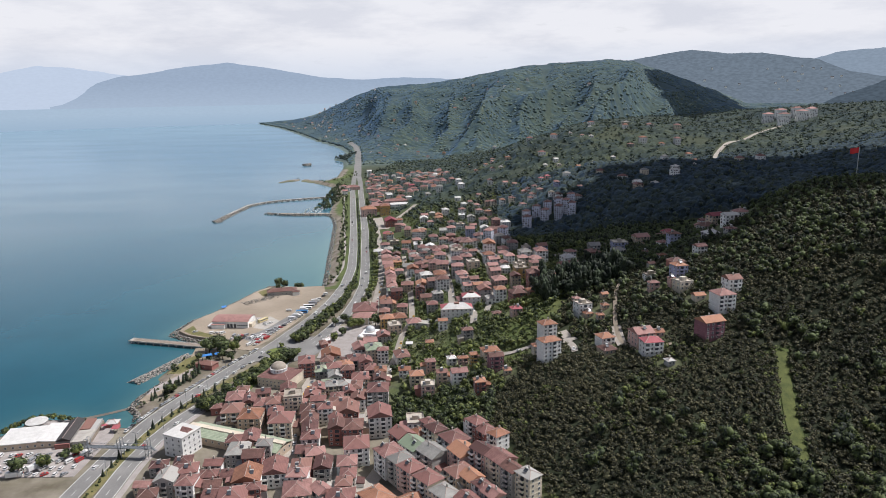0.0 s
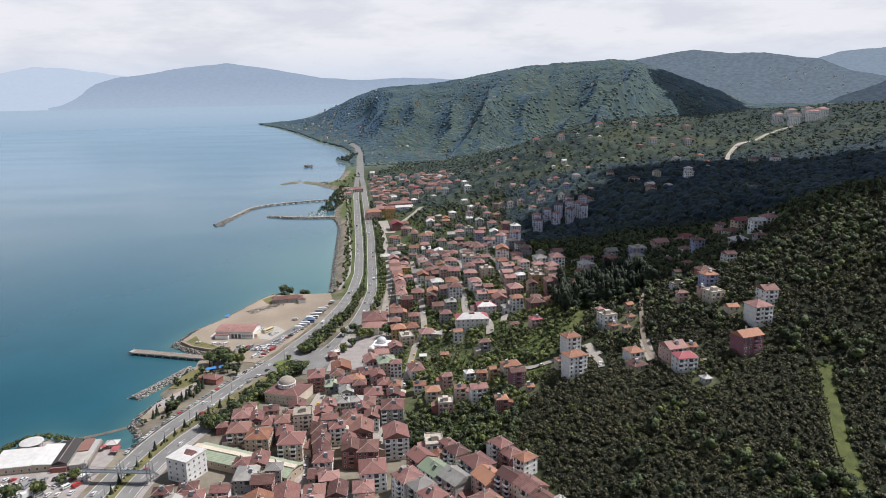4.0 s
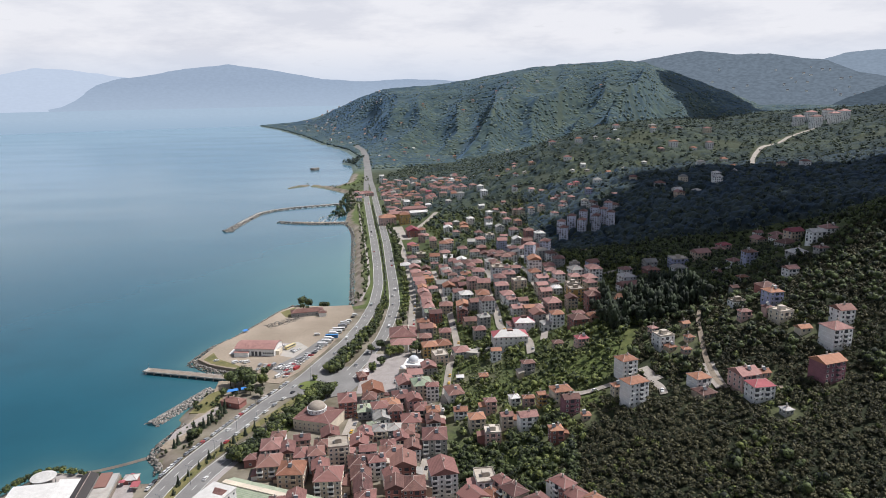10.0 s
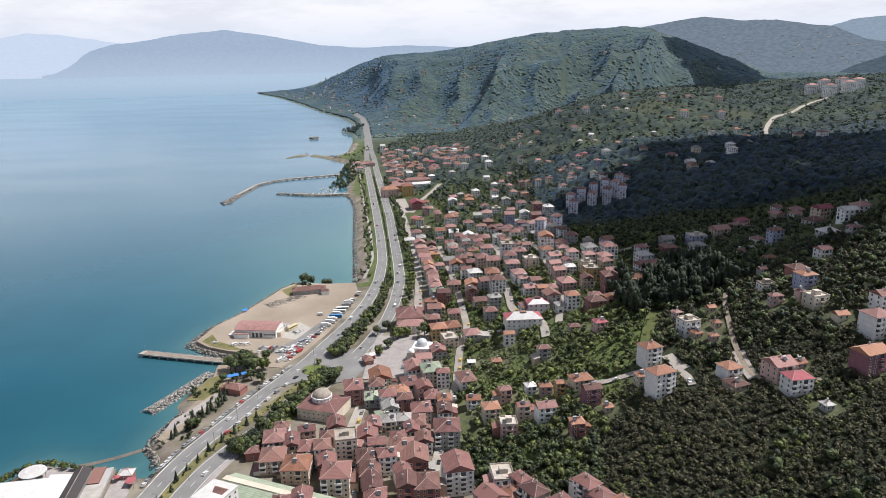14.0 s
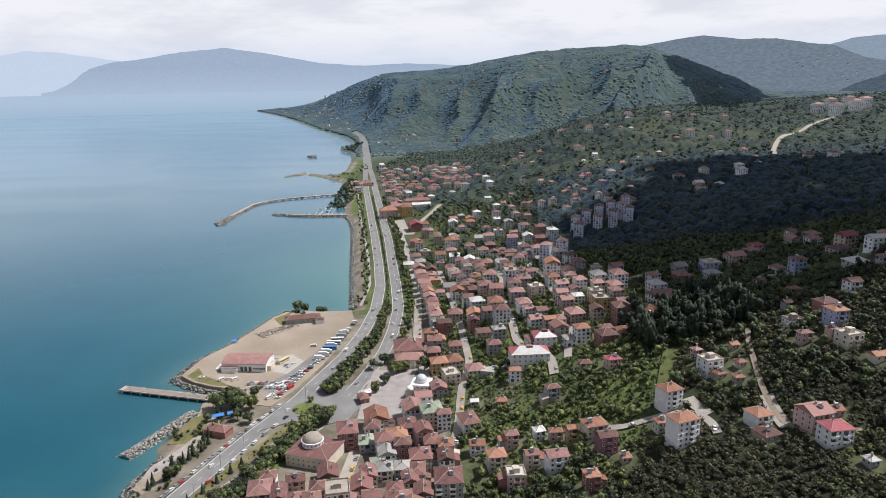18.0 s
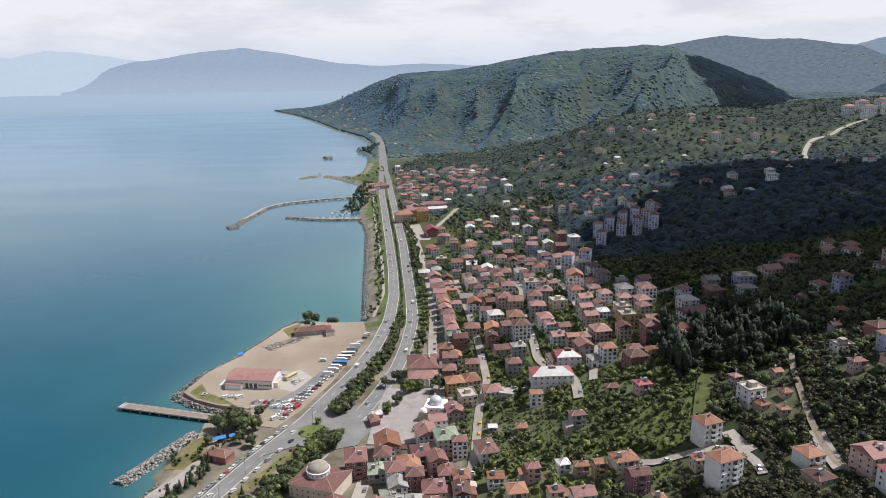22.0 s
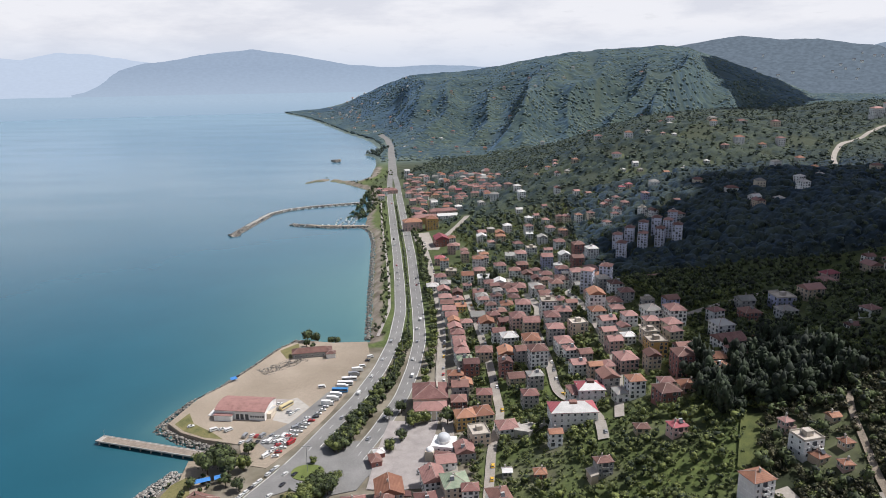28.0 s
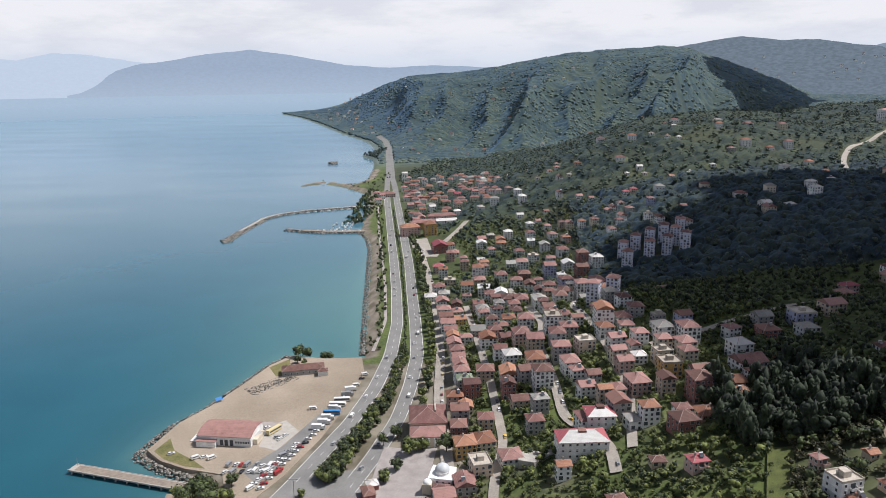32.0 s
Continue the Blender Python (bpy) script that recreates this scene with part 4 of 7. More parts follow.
SX = np.concatenate([np.arange(-4700, -800, 260.0), np.arange(-800, -60, 10.0), [-60.0]])
SY = np.concatenate([np.arange(-900, 200, 100.0), np.arange(200, 1600, 10.0), np.arange(1600, 4801, 100.0)])
QX, QY = np.meshgrid(SX, SY)
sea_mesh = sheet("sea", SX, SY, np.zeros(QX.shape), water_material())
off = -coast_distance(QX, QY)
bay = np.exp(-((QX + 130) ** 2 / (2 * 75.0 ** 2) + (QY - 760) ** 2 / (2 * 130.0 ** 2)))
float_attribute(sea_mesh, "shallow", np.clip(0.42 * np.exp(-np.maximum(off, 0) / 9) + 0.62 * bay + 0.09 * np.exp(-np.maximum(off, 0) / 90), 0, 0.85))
# masks of the painted haze, growing with distance
float_attribute(sea_mesh, "sea_haze", smooth(350, 2000, QY) ** 0.75)
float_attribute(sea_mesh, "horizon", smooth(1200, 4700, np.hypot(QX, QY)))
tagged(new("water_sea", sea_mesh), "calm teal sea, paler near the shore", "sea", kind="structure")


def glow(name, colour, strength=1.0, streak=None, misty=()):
    """Plain distance: far hills and sea that glow, the haze of miles of air put into their colour."""
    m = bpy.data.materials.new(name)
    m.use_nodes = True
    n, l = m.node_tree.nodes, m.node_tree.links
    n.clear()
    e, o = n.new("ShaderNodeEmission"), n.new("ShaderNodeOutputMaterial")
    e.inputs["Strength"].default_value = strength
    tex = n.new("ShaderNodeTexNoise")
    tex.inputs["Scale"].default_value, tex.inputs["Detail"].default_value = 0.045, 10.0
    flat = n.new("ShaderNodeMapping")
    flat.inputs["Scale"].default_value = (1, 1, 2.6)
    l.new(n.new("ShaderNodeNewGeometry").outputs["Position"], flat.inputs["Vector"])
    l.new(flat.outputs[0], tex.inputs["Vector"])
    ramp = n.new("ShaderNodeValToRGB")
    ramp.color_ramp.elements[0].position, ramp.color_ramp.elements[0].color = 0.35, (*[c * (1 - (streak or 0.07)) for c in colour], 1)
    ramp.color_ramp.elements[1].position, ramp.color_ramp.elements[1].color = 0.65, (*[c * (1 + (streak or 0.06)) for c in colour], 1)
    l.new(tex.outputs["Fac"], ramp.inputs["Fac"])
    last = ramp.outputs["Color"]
    if misty:  # haze painted thicker low down
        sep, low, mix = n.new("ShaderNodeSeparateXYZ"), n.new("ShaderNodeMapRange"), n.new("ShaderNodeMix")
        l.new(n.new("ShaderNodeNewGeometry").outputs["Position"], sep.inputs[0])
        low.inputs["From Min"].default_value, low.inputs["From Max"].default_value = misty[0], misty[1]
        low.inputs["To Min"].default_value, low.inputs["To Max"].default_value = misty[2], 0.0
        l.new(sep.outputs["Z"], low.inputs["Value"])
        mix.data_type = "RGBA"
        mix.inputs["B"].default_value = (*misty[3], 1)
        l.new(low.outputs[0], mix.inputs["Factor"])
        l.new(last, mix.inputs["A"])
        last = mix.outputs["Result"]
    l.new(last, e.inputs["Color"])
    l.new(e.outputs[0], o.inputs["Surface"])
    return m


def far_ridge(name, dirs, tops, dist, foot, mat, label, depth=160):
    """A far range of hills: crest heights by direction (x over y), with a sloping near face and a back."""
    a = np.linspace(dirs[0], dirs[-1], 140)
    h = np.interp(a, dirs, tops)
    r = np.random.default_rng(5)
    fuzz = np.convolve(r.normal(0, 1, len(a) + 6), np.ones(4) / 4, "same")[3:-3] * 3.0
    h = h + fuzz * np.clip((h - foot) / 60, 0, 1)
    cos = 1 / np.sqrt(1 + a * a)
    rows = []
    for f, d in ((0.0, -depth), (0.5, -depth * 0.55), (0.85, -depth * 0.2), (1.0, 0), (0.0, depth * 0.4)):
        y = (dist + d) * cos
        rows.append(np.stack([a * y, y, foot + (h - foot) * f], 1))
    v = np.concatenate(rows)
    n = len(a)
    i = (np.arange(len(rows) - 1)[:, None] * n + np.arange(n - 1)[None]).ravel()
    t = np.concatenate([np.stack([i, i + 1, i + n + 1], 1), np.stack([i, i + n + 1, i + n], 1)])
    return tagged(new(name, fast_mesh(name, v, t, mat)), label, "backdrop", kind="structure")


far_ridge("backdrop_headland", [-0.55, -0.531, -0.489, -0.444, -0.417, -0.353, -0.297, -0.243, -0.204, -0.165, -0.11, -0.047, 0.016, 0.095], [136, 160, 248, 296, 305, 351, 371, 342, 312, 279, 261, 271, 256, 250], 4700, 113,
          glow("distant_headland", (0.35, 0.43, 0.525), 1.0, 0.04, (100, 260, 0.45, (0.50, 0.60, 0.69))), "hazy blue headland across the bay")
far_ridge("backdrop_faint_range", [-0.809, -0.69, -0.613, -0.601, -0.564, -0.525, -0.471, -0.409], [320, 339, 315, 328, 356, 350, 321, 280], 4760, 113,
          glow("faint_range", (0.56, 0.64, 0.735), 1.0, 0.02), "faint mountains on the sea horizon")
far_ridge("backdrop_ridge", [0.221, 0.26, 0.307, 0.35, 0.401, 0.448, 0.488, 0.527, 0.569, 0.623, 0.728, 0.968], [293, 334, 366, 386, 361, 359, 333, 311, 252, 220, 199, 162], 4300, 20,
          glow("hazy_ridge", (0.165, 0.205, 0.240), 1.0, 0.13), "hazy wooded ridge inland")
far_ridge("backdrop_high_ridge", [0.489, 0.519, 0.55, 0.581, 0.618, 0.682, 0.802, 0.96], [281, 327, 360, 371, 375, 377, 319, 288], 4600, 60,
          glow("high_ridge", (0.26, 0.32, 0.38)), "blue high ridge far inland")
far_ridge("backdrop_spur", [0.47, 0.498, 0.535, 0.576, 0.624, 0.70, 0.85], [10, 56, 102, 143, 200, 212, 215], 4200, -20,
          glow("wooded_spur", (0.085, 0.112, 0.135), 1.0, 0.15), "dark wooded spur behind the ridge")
# white houses on the inland ridge, far off
hamlet, hamlet_rng = Shape(), random.Random(17)
for _ in range(36):
    a, f = hamlet_rng.uniform(0.36, 0.72), hamlet_rng.uniform(0.35, 0.85)
    y = (4300 + np.interp(f, [0, 0.5, 0.85], [-160, -88, -32]) - 3) / math.sqrt(1 + a * a)
    z, w, h = 20 + (np.interp(a, [0.221, 0.26, 0.307, 0.35, 0.401, 0.448, 0.488, 0.527, 0.569, 0.623, 0.728, 0.968], [293, 334, 366, 386, 361, 359, 333, 311, 252, 220, 199, 162]) - 20) * f, hamlet_rng.uniform(3, 7), hamlet_rng.uniform(4, 7)
    hamlet.box(a * y - w, y - 6, z - 4, a * y + w, y + 3, z + h, 0).box(a * y - w - 0.5, y - 6.5, z + h, a * y + w + 0.5, y + 3.5, z + h + 1.4, 1)
tagged(new("backdrop_hamlet", hamlet.mesh("backdrop_hamlet", [WALLS["white"], ROOFS["r"]])), "tiny white houses dotted over the far ridge", "houses", kind="stuff")
# the sea's last miles, up to the horizon: a raised band, glowing in haze colour
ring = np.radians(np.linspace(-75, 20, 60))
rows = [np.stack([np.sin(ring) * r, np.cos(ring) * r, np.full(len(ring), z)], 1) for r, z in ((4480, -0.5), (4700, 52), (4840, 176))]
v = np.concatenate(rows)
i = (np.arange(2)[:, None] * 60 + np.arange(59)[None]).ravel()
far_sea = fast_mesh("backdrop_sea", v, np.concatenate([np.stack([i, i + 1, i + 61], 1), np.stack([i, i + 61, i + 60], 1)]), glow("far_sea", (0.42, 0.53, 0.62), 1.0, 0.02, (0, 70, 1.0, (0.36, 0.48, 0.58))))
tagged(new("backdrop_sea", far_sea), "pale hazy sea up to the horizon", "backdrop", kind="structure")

# unseen cloud, added high overhead to cast the shade on valley and hill flank
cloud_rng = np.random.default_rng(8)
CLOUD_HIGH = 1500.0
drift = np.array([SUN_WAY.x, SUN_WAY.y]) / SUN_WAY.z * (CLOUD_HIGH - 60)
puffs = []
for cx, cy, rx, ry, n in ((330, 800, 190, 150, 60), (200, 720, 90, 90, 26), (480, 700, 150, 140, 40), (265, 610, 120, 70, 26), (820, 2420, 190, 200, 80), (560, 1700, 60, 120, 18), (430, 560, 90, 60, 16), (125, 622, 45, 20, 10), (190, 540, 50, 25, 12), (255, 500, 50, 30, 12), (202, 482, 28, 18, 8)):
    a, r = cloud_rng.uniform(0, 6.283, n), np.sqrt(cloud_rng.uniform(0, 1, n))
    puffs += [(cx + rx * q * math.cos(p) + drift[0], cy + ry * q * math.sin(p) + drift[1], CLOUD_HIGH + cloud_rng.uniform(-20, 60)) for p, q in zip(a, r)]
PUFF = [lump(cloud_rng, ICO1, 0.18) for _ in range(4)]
scatter("backdrop_cloud", PUFF, puffs, cloud_rng.uniform(25, 46, len(puffs)), plain("cloud_white", (0.8, 0.8, 0.8), 1.0), "white cumulus cloud out of view, placed to shade the valley", "cloud", cloud_rng, kind="structure", shade=True)

# ---- roads
SEAWARD = [(-172, 200), (-171, 285), (-169, 321), (-165, 354), (-160, 375), (-150, 403), (-140, 432), (-130, 456), (-124, 471), (-116, 500), (-105, 538),
           (-97, 583), (-93, 632), (-94.5, 695), (-103, 778), (-115, 879), (-161, 1241), (-174, 1360), (-186, 1480), (-197, 1594), (-252, 2090), (-285, 2300), (-325, 2460)]
LANDWARD = [(-155, 200), (-155, 284), (-156, 309), (-154, 333), (-149, 357), (-141, 378), (-126, 404), (-112, 432), (-103, 455), (-96, 474), (-88, 501), (-79.5, 542),
            (-76, 583), (-75, 632), (-80.5, 694), (-89.5, 778), (-100, 879), (-146, 1241), (-160, 1360), (-177, 1480), (-189, 1594), (-245, 2090), (-278, 2300), (-318, 2460)]
sea_road = ribbon("road_seaward_carriageway", SEAWARD, 9.5, M_ASPHALT, 0.22, label="worn grey asphalt carriageway by the sea")
land_road = ribbon("road_landward_carriageway", LANDWARD, 9.5, M_ASPHALT, 0.22, label="worn grey asphalt carriageway by the town")


def markings(name, roads):
    """Edge lines and lane dashes of the carriageways, as thin strips."""
    s = Shape()
    for ob, px, py, nx, ny in roads:
        n = int(np.searchsorted(py, 1300))
        for off, w, dash in ((-4.3, 0.13, False), (4.3, 0.13, False), (0.2, 0.09, True)):
            for k in range(2, n - 1):
                if dash and k % 3:
                    continue
                c = [(px[j] + nx[j] * (off + sd * w), py[j] + ny[j] * (off + sd * w)) for j, sd in ((k, -1), (k, 1), (k + 1, 1), (k + 1, -1))]
                s.add([(x, y, max(float(z), 2.0) + 0.26) for (x, y), z in zip(c, height(*np.array(c).T))], [(0, 1, 2, 3)])
    return tagged(new(name, s.mesh(name, M_PAINT)), "white lane lines painted on the road", "road marking", kind="stuff")


markings("lane_markings", (sea_road, land_road))
STREETS = [
    ("street_row", [(-48, 440), (-52, 500), (-58, 560), (-59, 625), (-63, 690), (-70, 760), (-80, 850), (-92, 940)], 6, M_STREET),
    ("street_market", [(-72, 250), (-77, 306), (-82, 341), (-87, 384), (-84, 420), (-78, 455)], 6, M_STREET),
    ("street_slope", [(-46, 345), (-40, 390), (-33, 430), (-30, 470), (-24, 500), (-28, 565), (-36, 653), (-42, 720)], 4.5, M_STREET),
    ("street_school", [(20, 455), (22, 478), (6, 510), (6, 539), (2, 590), (8, 626), (4, 690), (-6, 760)], 5, M_STREET),
    ("street_upper", [(30, 470), (40, 520), (37, 588), (30, 650), (45, 700), (60, 740)], 4.5, M_STREET),
    ("street_orchard", [(24, 400), (38, 386), (50, 387), (68, 384), (74, 372), (72, 362)], 3.6, M_STREET),
    ("street_villas", [(120, 346), (104, 348), (97, 357), (97, 368), (100, 389), (103, 400), (108, 421), (115, 437)], 2.4, M_DIRT),
    ("street_valley", [(60, 560), (85, 570), (115, 590), (160, 610), (230, 625), (300, 620)], 4, M_STREET),
    ("street_ridge", [(386, 985), (391, 998), (405, 1031), (425, 1068), (447, 1100), (464, 1120), (506, 1155), (570, 1230), (610, 1255)], 6, M_STREET),
    ("street_bend", [(-75, 900), (-66, 960), (-52, 1000), (-40, 1040)], 7, M_STREET),
    ("road_cross", [(-128, 462), (-110, 466), (-92, 470), (-70, 440)], 8, M_ASPHALT),
    ("promenade_path", [(-106, 640), (-104, 700), (-114, 790), (-128, 890), (-150, 1040), (-170, 1200)], 2.4, M_PAVE),
    ("street_canal", [(-52, 240), (-40, 280), (-32, 300), (-28, 330)], 7, M_STREET),
    ("street_forecourt", [(99, 380), (97, 368), (97, 357)], 5.5, M_STREET),
    ("street_upper_forecourt", [(70, 393), (71, 384), (75, 376)], 5.5, M_STREET),
]
for name, line, width, mat in STREETS:
    ribbon(name, line, width, mat, 0.42 if "forecourt" in name else 0.7 if line[0][0] > -50 else 0.3, label="pale narrow town street" if "street" in name else "paved way by the shore")
ribbon("ground_sandspit", [(-185, 381), (-195, 374), (-207, 367.5), (-216, 365)], 3.0, M_WETSAND, 0, 2.0, label="thin wet sandspit at the stream mouth", level=0.12)
ribbon("ground_median", [((a[0] + b[0]) / 2, (a[1] + b[1]) / 2) for a, b in zip(SEAWARD[:8], LANDWARD[:8])], 4.6, M_DRYGRASS, 0.3, label="dry grass of the road median")
ribbon("pavement_landward", [(x + 6.6, y) for x, y in LANDWARD[:6]], 3.0, M_PAVE, 0.32, label="pale pavement beside the landward carriageway")
polygon_slab("pavement_garden", [(-181, 391), (-176, 396), (-168, 416), (-163, 430), (-167, 432), (-174, 417), (-181, 402)], 3.25, 0.6, M_PAVE, "pale paving of the seaside garden")
polygon_slab("ground_shore_grass", [(-181, 424), (-178, 449), (-173, 456), (-166, 441), (-172, 424)], 3.26, 0.6, M_DRYGRASS, "dry grass behind the groyne")
ribbon("ground_orchard_cut", list(zip(CUT_X, CUT_Y)), 5.4, M_CUTGRASS, 0.5, 2.0, label="bright grassy cut running up the orchard")
LAWN = [(65, 407), (71, 422), (79, 441)]
ribbon("ground_lawn", LAWN, 9, M_CUTGRASS, 0.5, 2.0, label="open lawn below the dark wood")
ribbon("pavement_school_yard", [(-84, 900), (-91, 945), (-97, 985)], 20, M_STREET, 0.35, label="pale yard before the school buildings")
ribbon("pavement_square", [(-74, 446), (-73, 470), (-72, 490), (-70, 508)], 27, M_PAVE, 0.4, label="pale stone paving of the town square")
polygon_slab("pavement_yard", [(-19, 476), (-12, 474), (-2, 482), (-3, 488), (-12, 487), (-18, 482)], 17.5, 5.0, M_CONC, "bare concrete yard on the slope")
polygon_slab("road_junction", [(-137, 436), (-131, 466), (-114, 486), (-97, 490), (-84, 470), (-92, 446), (-108, 440), (-122, 446)], 3.48, 1.5, M_ASPHALT, "wide asphalt junction round the island", "road")
polygon_slab("ground_park", [(-137, 378), (-124, 376), (-119, 400), (-112, 425), (-105, 443), (-111, 449), (-122, 425), (-131, 400)], 3.5, 1.5, M_GRASS, "mown grass of the roadside park")
polygon_slab("ground_gravel_lot", [(-178, 491), (-193, 498), (-204, 508), (-199, 537), (-189, 557), (-179, 587), (-170, 617), (-160, 632), (-136, 627), (-112, 629),
             (-106, 600), (-110, 560), (-118, 520), (-128, 486), (-138, 464), (-150, 467), (-158, 486)], 3.3, 2.5, M_DIRT, "dusty beige gravel lot by the sea")
polygon_slab("ground_lot_grass", [(-200, 507), (-192, 499.5), (-179, 493), (-168, 491), (-176, 498), (-190, 508), (-197, 520)], 3.33, 0.6, M_DRYGRASS, "dry grass on the lot's seaward corner")
polygon_slab("ground_lot_concrete", [(-148, 512), (-138, 508), (-131, 528), (-141, 540), (-149, 534)], 3.33, 0.6, M_CONC, "pale concrete apron beside the shed")
polygon_slab("ground_lot_track", [(-150, 489), (-139, 478), (-126, 508), (-118, 545), (-124, 548), (-136, 512)], 3.32, 0.6, M_ASPHALT, "grey driven track across the lot")
polygon_slab("ground_lot_weeds", [(-160, 626), (-153, 600), (-162, 598), (-170, 612)], 3.33, 0.6, M_DRYGRASS, "weeds round the derelict building")
polygon_slab("ground_parking", [(-232, 300), (-178, 300), (-177, 340), (-182, 350), (-200, 359), (-226, 360)], 3.3, 2.5, M_PAVE, "paved car park by the sea")
polygon_slab("ground_beach", [(-182, 384), (-176, 380), (-171, 396), (-164, 420), (-160, 448), (-168, 470), (-178, 470), (-174, 440), (-177, 411), (-181, 394)], 3.2, 2.4, M_SAND, "sandy strip by the shore")
polygon_slab("ground_island", [(-117 + 8 * math.cos(a * 0.3927), 460 + 7 * math.sin(a * 0.3927)) for a in range(16)], 3.75, 0.8, M_GRASS, "round grass island of the roundabout")

# ---------------------------------------------------------------- houses
ST = 2.3  # storey
def loft(s, rings, m=0, close=True):
    """Joins rectangles (x0, y0, x1, y1, z) one over the other into one shell."""
    k = len(s.v)
    for x0, y0, x1, y1, z in rings:
        s.v += [(x0, y0, z), (x1, y0, z), (x1, y1, z), (x0, y1, z)]
    for r in range(len(rings) - 1):
        for i in range(4):
            j = (i + 1) % 4
            s.f.append((k + 4 * r + i, k + 4 * r + j, k + 4 * r + 4 + j, k + 4 * r + 4 + i))
            s.m.append(m)
    s.f += [(k + 3, k + 2, k + 1, k), tuple(k + 4 * len(rings) - 4 + i for i in range(4))]
    s.m += [m, m]
    return s


def wall_mesh(w, d, h, mat):
    """Four outer walls as one shell, with a string course at each floor."""
    def make():
        rings, a, b, o = [(-w / 2, -d / 2, w / 2, d / 2, -6)], w / 2, d / 2, 0.08
        for k in range(1, int(h // ST)):
            z = k * ST
            rings += [(-a, -b, a, b, z - 0.16), (-a - o, -b - o, a + o, b + o, z - 0.14), (-a - o, -b - o, a + o, b + o, z + 0.1), (-a, -b, a, b, z + 0.12)]
        return loft(Shape(), rings + [(-a, -b, a, b, h)]).mesh("wall", mat)
    return cached(("wall", w, d, h, mat.name), make)


def roof_mesh(w, d, kind, mat):
    """hip, gable or flat; foot at z = 0."""
    def make():
        s, o, t = Shape(), 0.45, 0.18
        a, b = w / 2 + o, d / 2 + o
        if kind == "flat":
            s.box(-w / 2, -d / 2, 0, w / 2, d / 2, 0.18)
            for x0, y0, x1, y1 in ((-w / 2, -d / 2, w / 2, -d / 2 + 0.2), (-w / 2, d / 2 - 0.2, w / 2, d / 2), (-w / 2, -d / 2 + 0.2, -w / 2 + 0.2, d / 2 - 0.2), (w / 2 - 0.2, -d / 2 + 0.2, w / 2, d / 2 - 0.2)):
                s.box(x0, y0, 0.18, x1, y1, 0.85)
            s.box(-1.5, -1.5, 0.18, 1.5, 1.5, 2.4)
        else:
            rise = min(a, b) * 0.46
            run = min(a, b) * (0.92 if kind == "hip" else 0.0)
            if a >= b:
                ridge = [(-a + run, 0, t + rise), (a - run, 0, t + rise)]
                faces = [(4, 5, 9, 8), (6, 7, 8, 9), (5, 6, 9), (7, 4, 8)]
            else:
                ridge = [(0, -b + run, t + rise), (0, b - run, t + rise)]
                faces = [(4, 5, 8), (6, 7, 9), (5, 6, 9, 8), (7, 4, 8, 9)]
            v = [(-a, -b, 0), (a, -b, 0), (a, b, 0), (-a, b, 0), (-a, -b, t), (a, -b, t), (a, b, t), (-a, b, t)] + ridge
            s.add(v, [(3, 2, 1, 0), (0, 1, 5, 4), (1, 2, 6, 5), (2, 3, 7, 6), (3, 0, 4, 7)] + faces)
            hips = ((4, 8), (7, 8), (5, 9), (6, 9)) if a >= b else ((4, 8), (5, 8), (6, 9), (7, 9))
            for i, j in ((8, 9),) + (hips if kind == "hip" else ()):
                s.beam(v[i], v[j], 0.14, 1, 4)
        return s.mesh("roof", [mat, M_RIDGECAP])
    return cached(("roof", w, d, kind, mat.name), make)


def window_mesh(w=1.15, h=1.3):
    """A frame with its sill and a set-back pane, as one shell."""
    def make():
        s, f, a = Shape(), 0.12, w / 2
        ring = lambda g, y, lo=0.0: [(-a + g, y, g - lo), (a - g, y, g - lo), (a - g, y, h - g), (-a + g, y, h - g)]
        v = ring(0, 0.02) + ring(0, -0.10) + ring(f, -0.10) + ring(f, -0.03)
        faces = [(4 * r + i, 4 * r + (i + 1) % 4, 4 * r + 4 + (i + 1) % 4, 4 * r + 4 + i) for r in range(3) for i in range(4)]
        s.add(v, faces + [(12, 13, 14, 15)])
        s.m[-1] = 1
        return s.mesh("window", [M_FRAME, M_GLASS])
    return cached(("window", w, h), make)


def balcony_mesh(w, mat):
    def make():
        s = Shape().box(-w / 2, -1.3, -0.15, w / 2, 0.0, 0.0)
        s.box(-w / 2, -1.3, 0, w / 2, -1.2, 0.95, 1).box(-w / 2, -1.2, 0, -w / 2 + 0.1, 0, 0.95, 1).box(w / 2 - 0.1, -1.2, 0, w / 2, 0, 0.95, 1)
        s.box(-w / 2 + 0.4, -0.04, 0.05, w / 2 - 0.4, 0.02, 2.1, 2)
        return s.mesh("balcony", [M_CONC, mat, M_GLASS])
    return cached(("balcony", w, mat.name), make)


def chimney_mesh():
    return cached("chimney", lambda: loft(Shape(), [(-0.28, -0.28, 0.28, 0.28, -1.2), (-0.28, -0.28, 0.28, 0.28, 1.0), (-0.38, -0.38, 0.38, 0.38, 1.05), (-0.38, -0.38, 0.38, 0.38, 1.2), (-0.2, -0.2, 0.2, 0.2, 1.25), (-0.2, -0.2, 0.2, 0.2, 1.5)]).mesh("chimney", M_CONC))


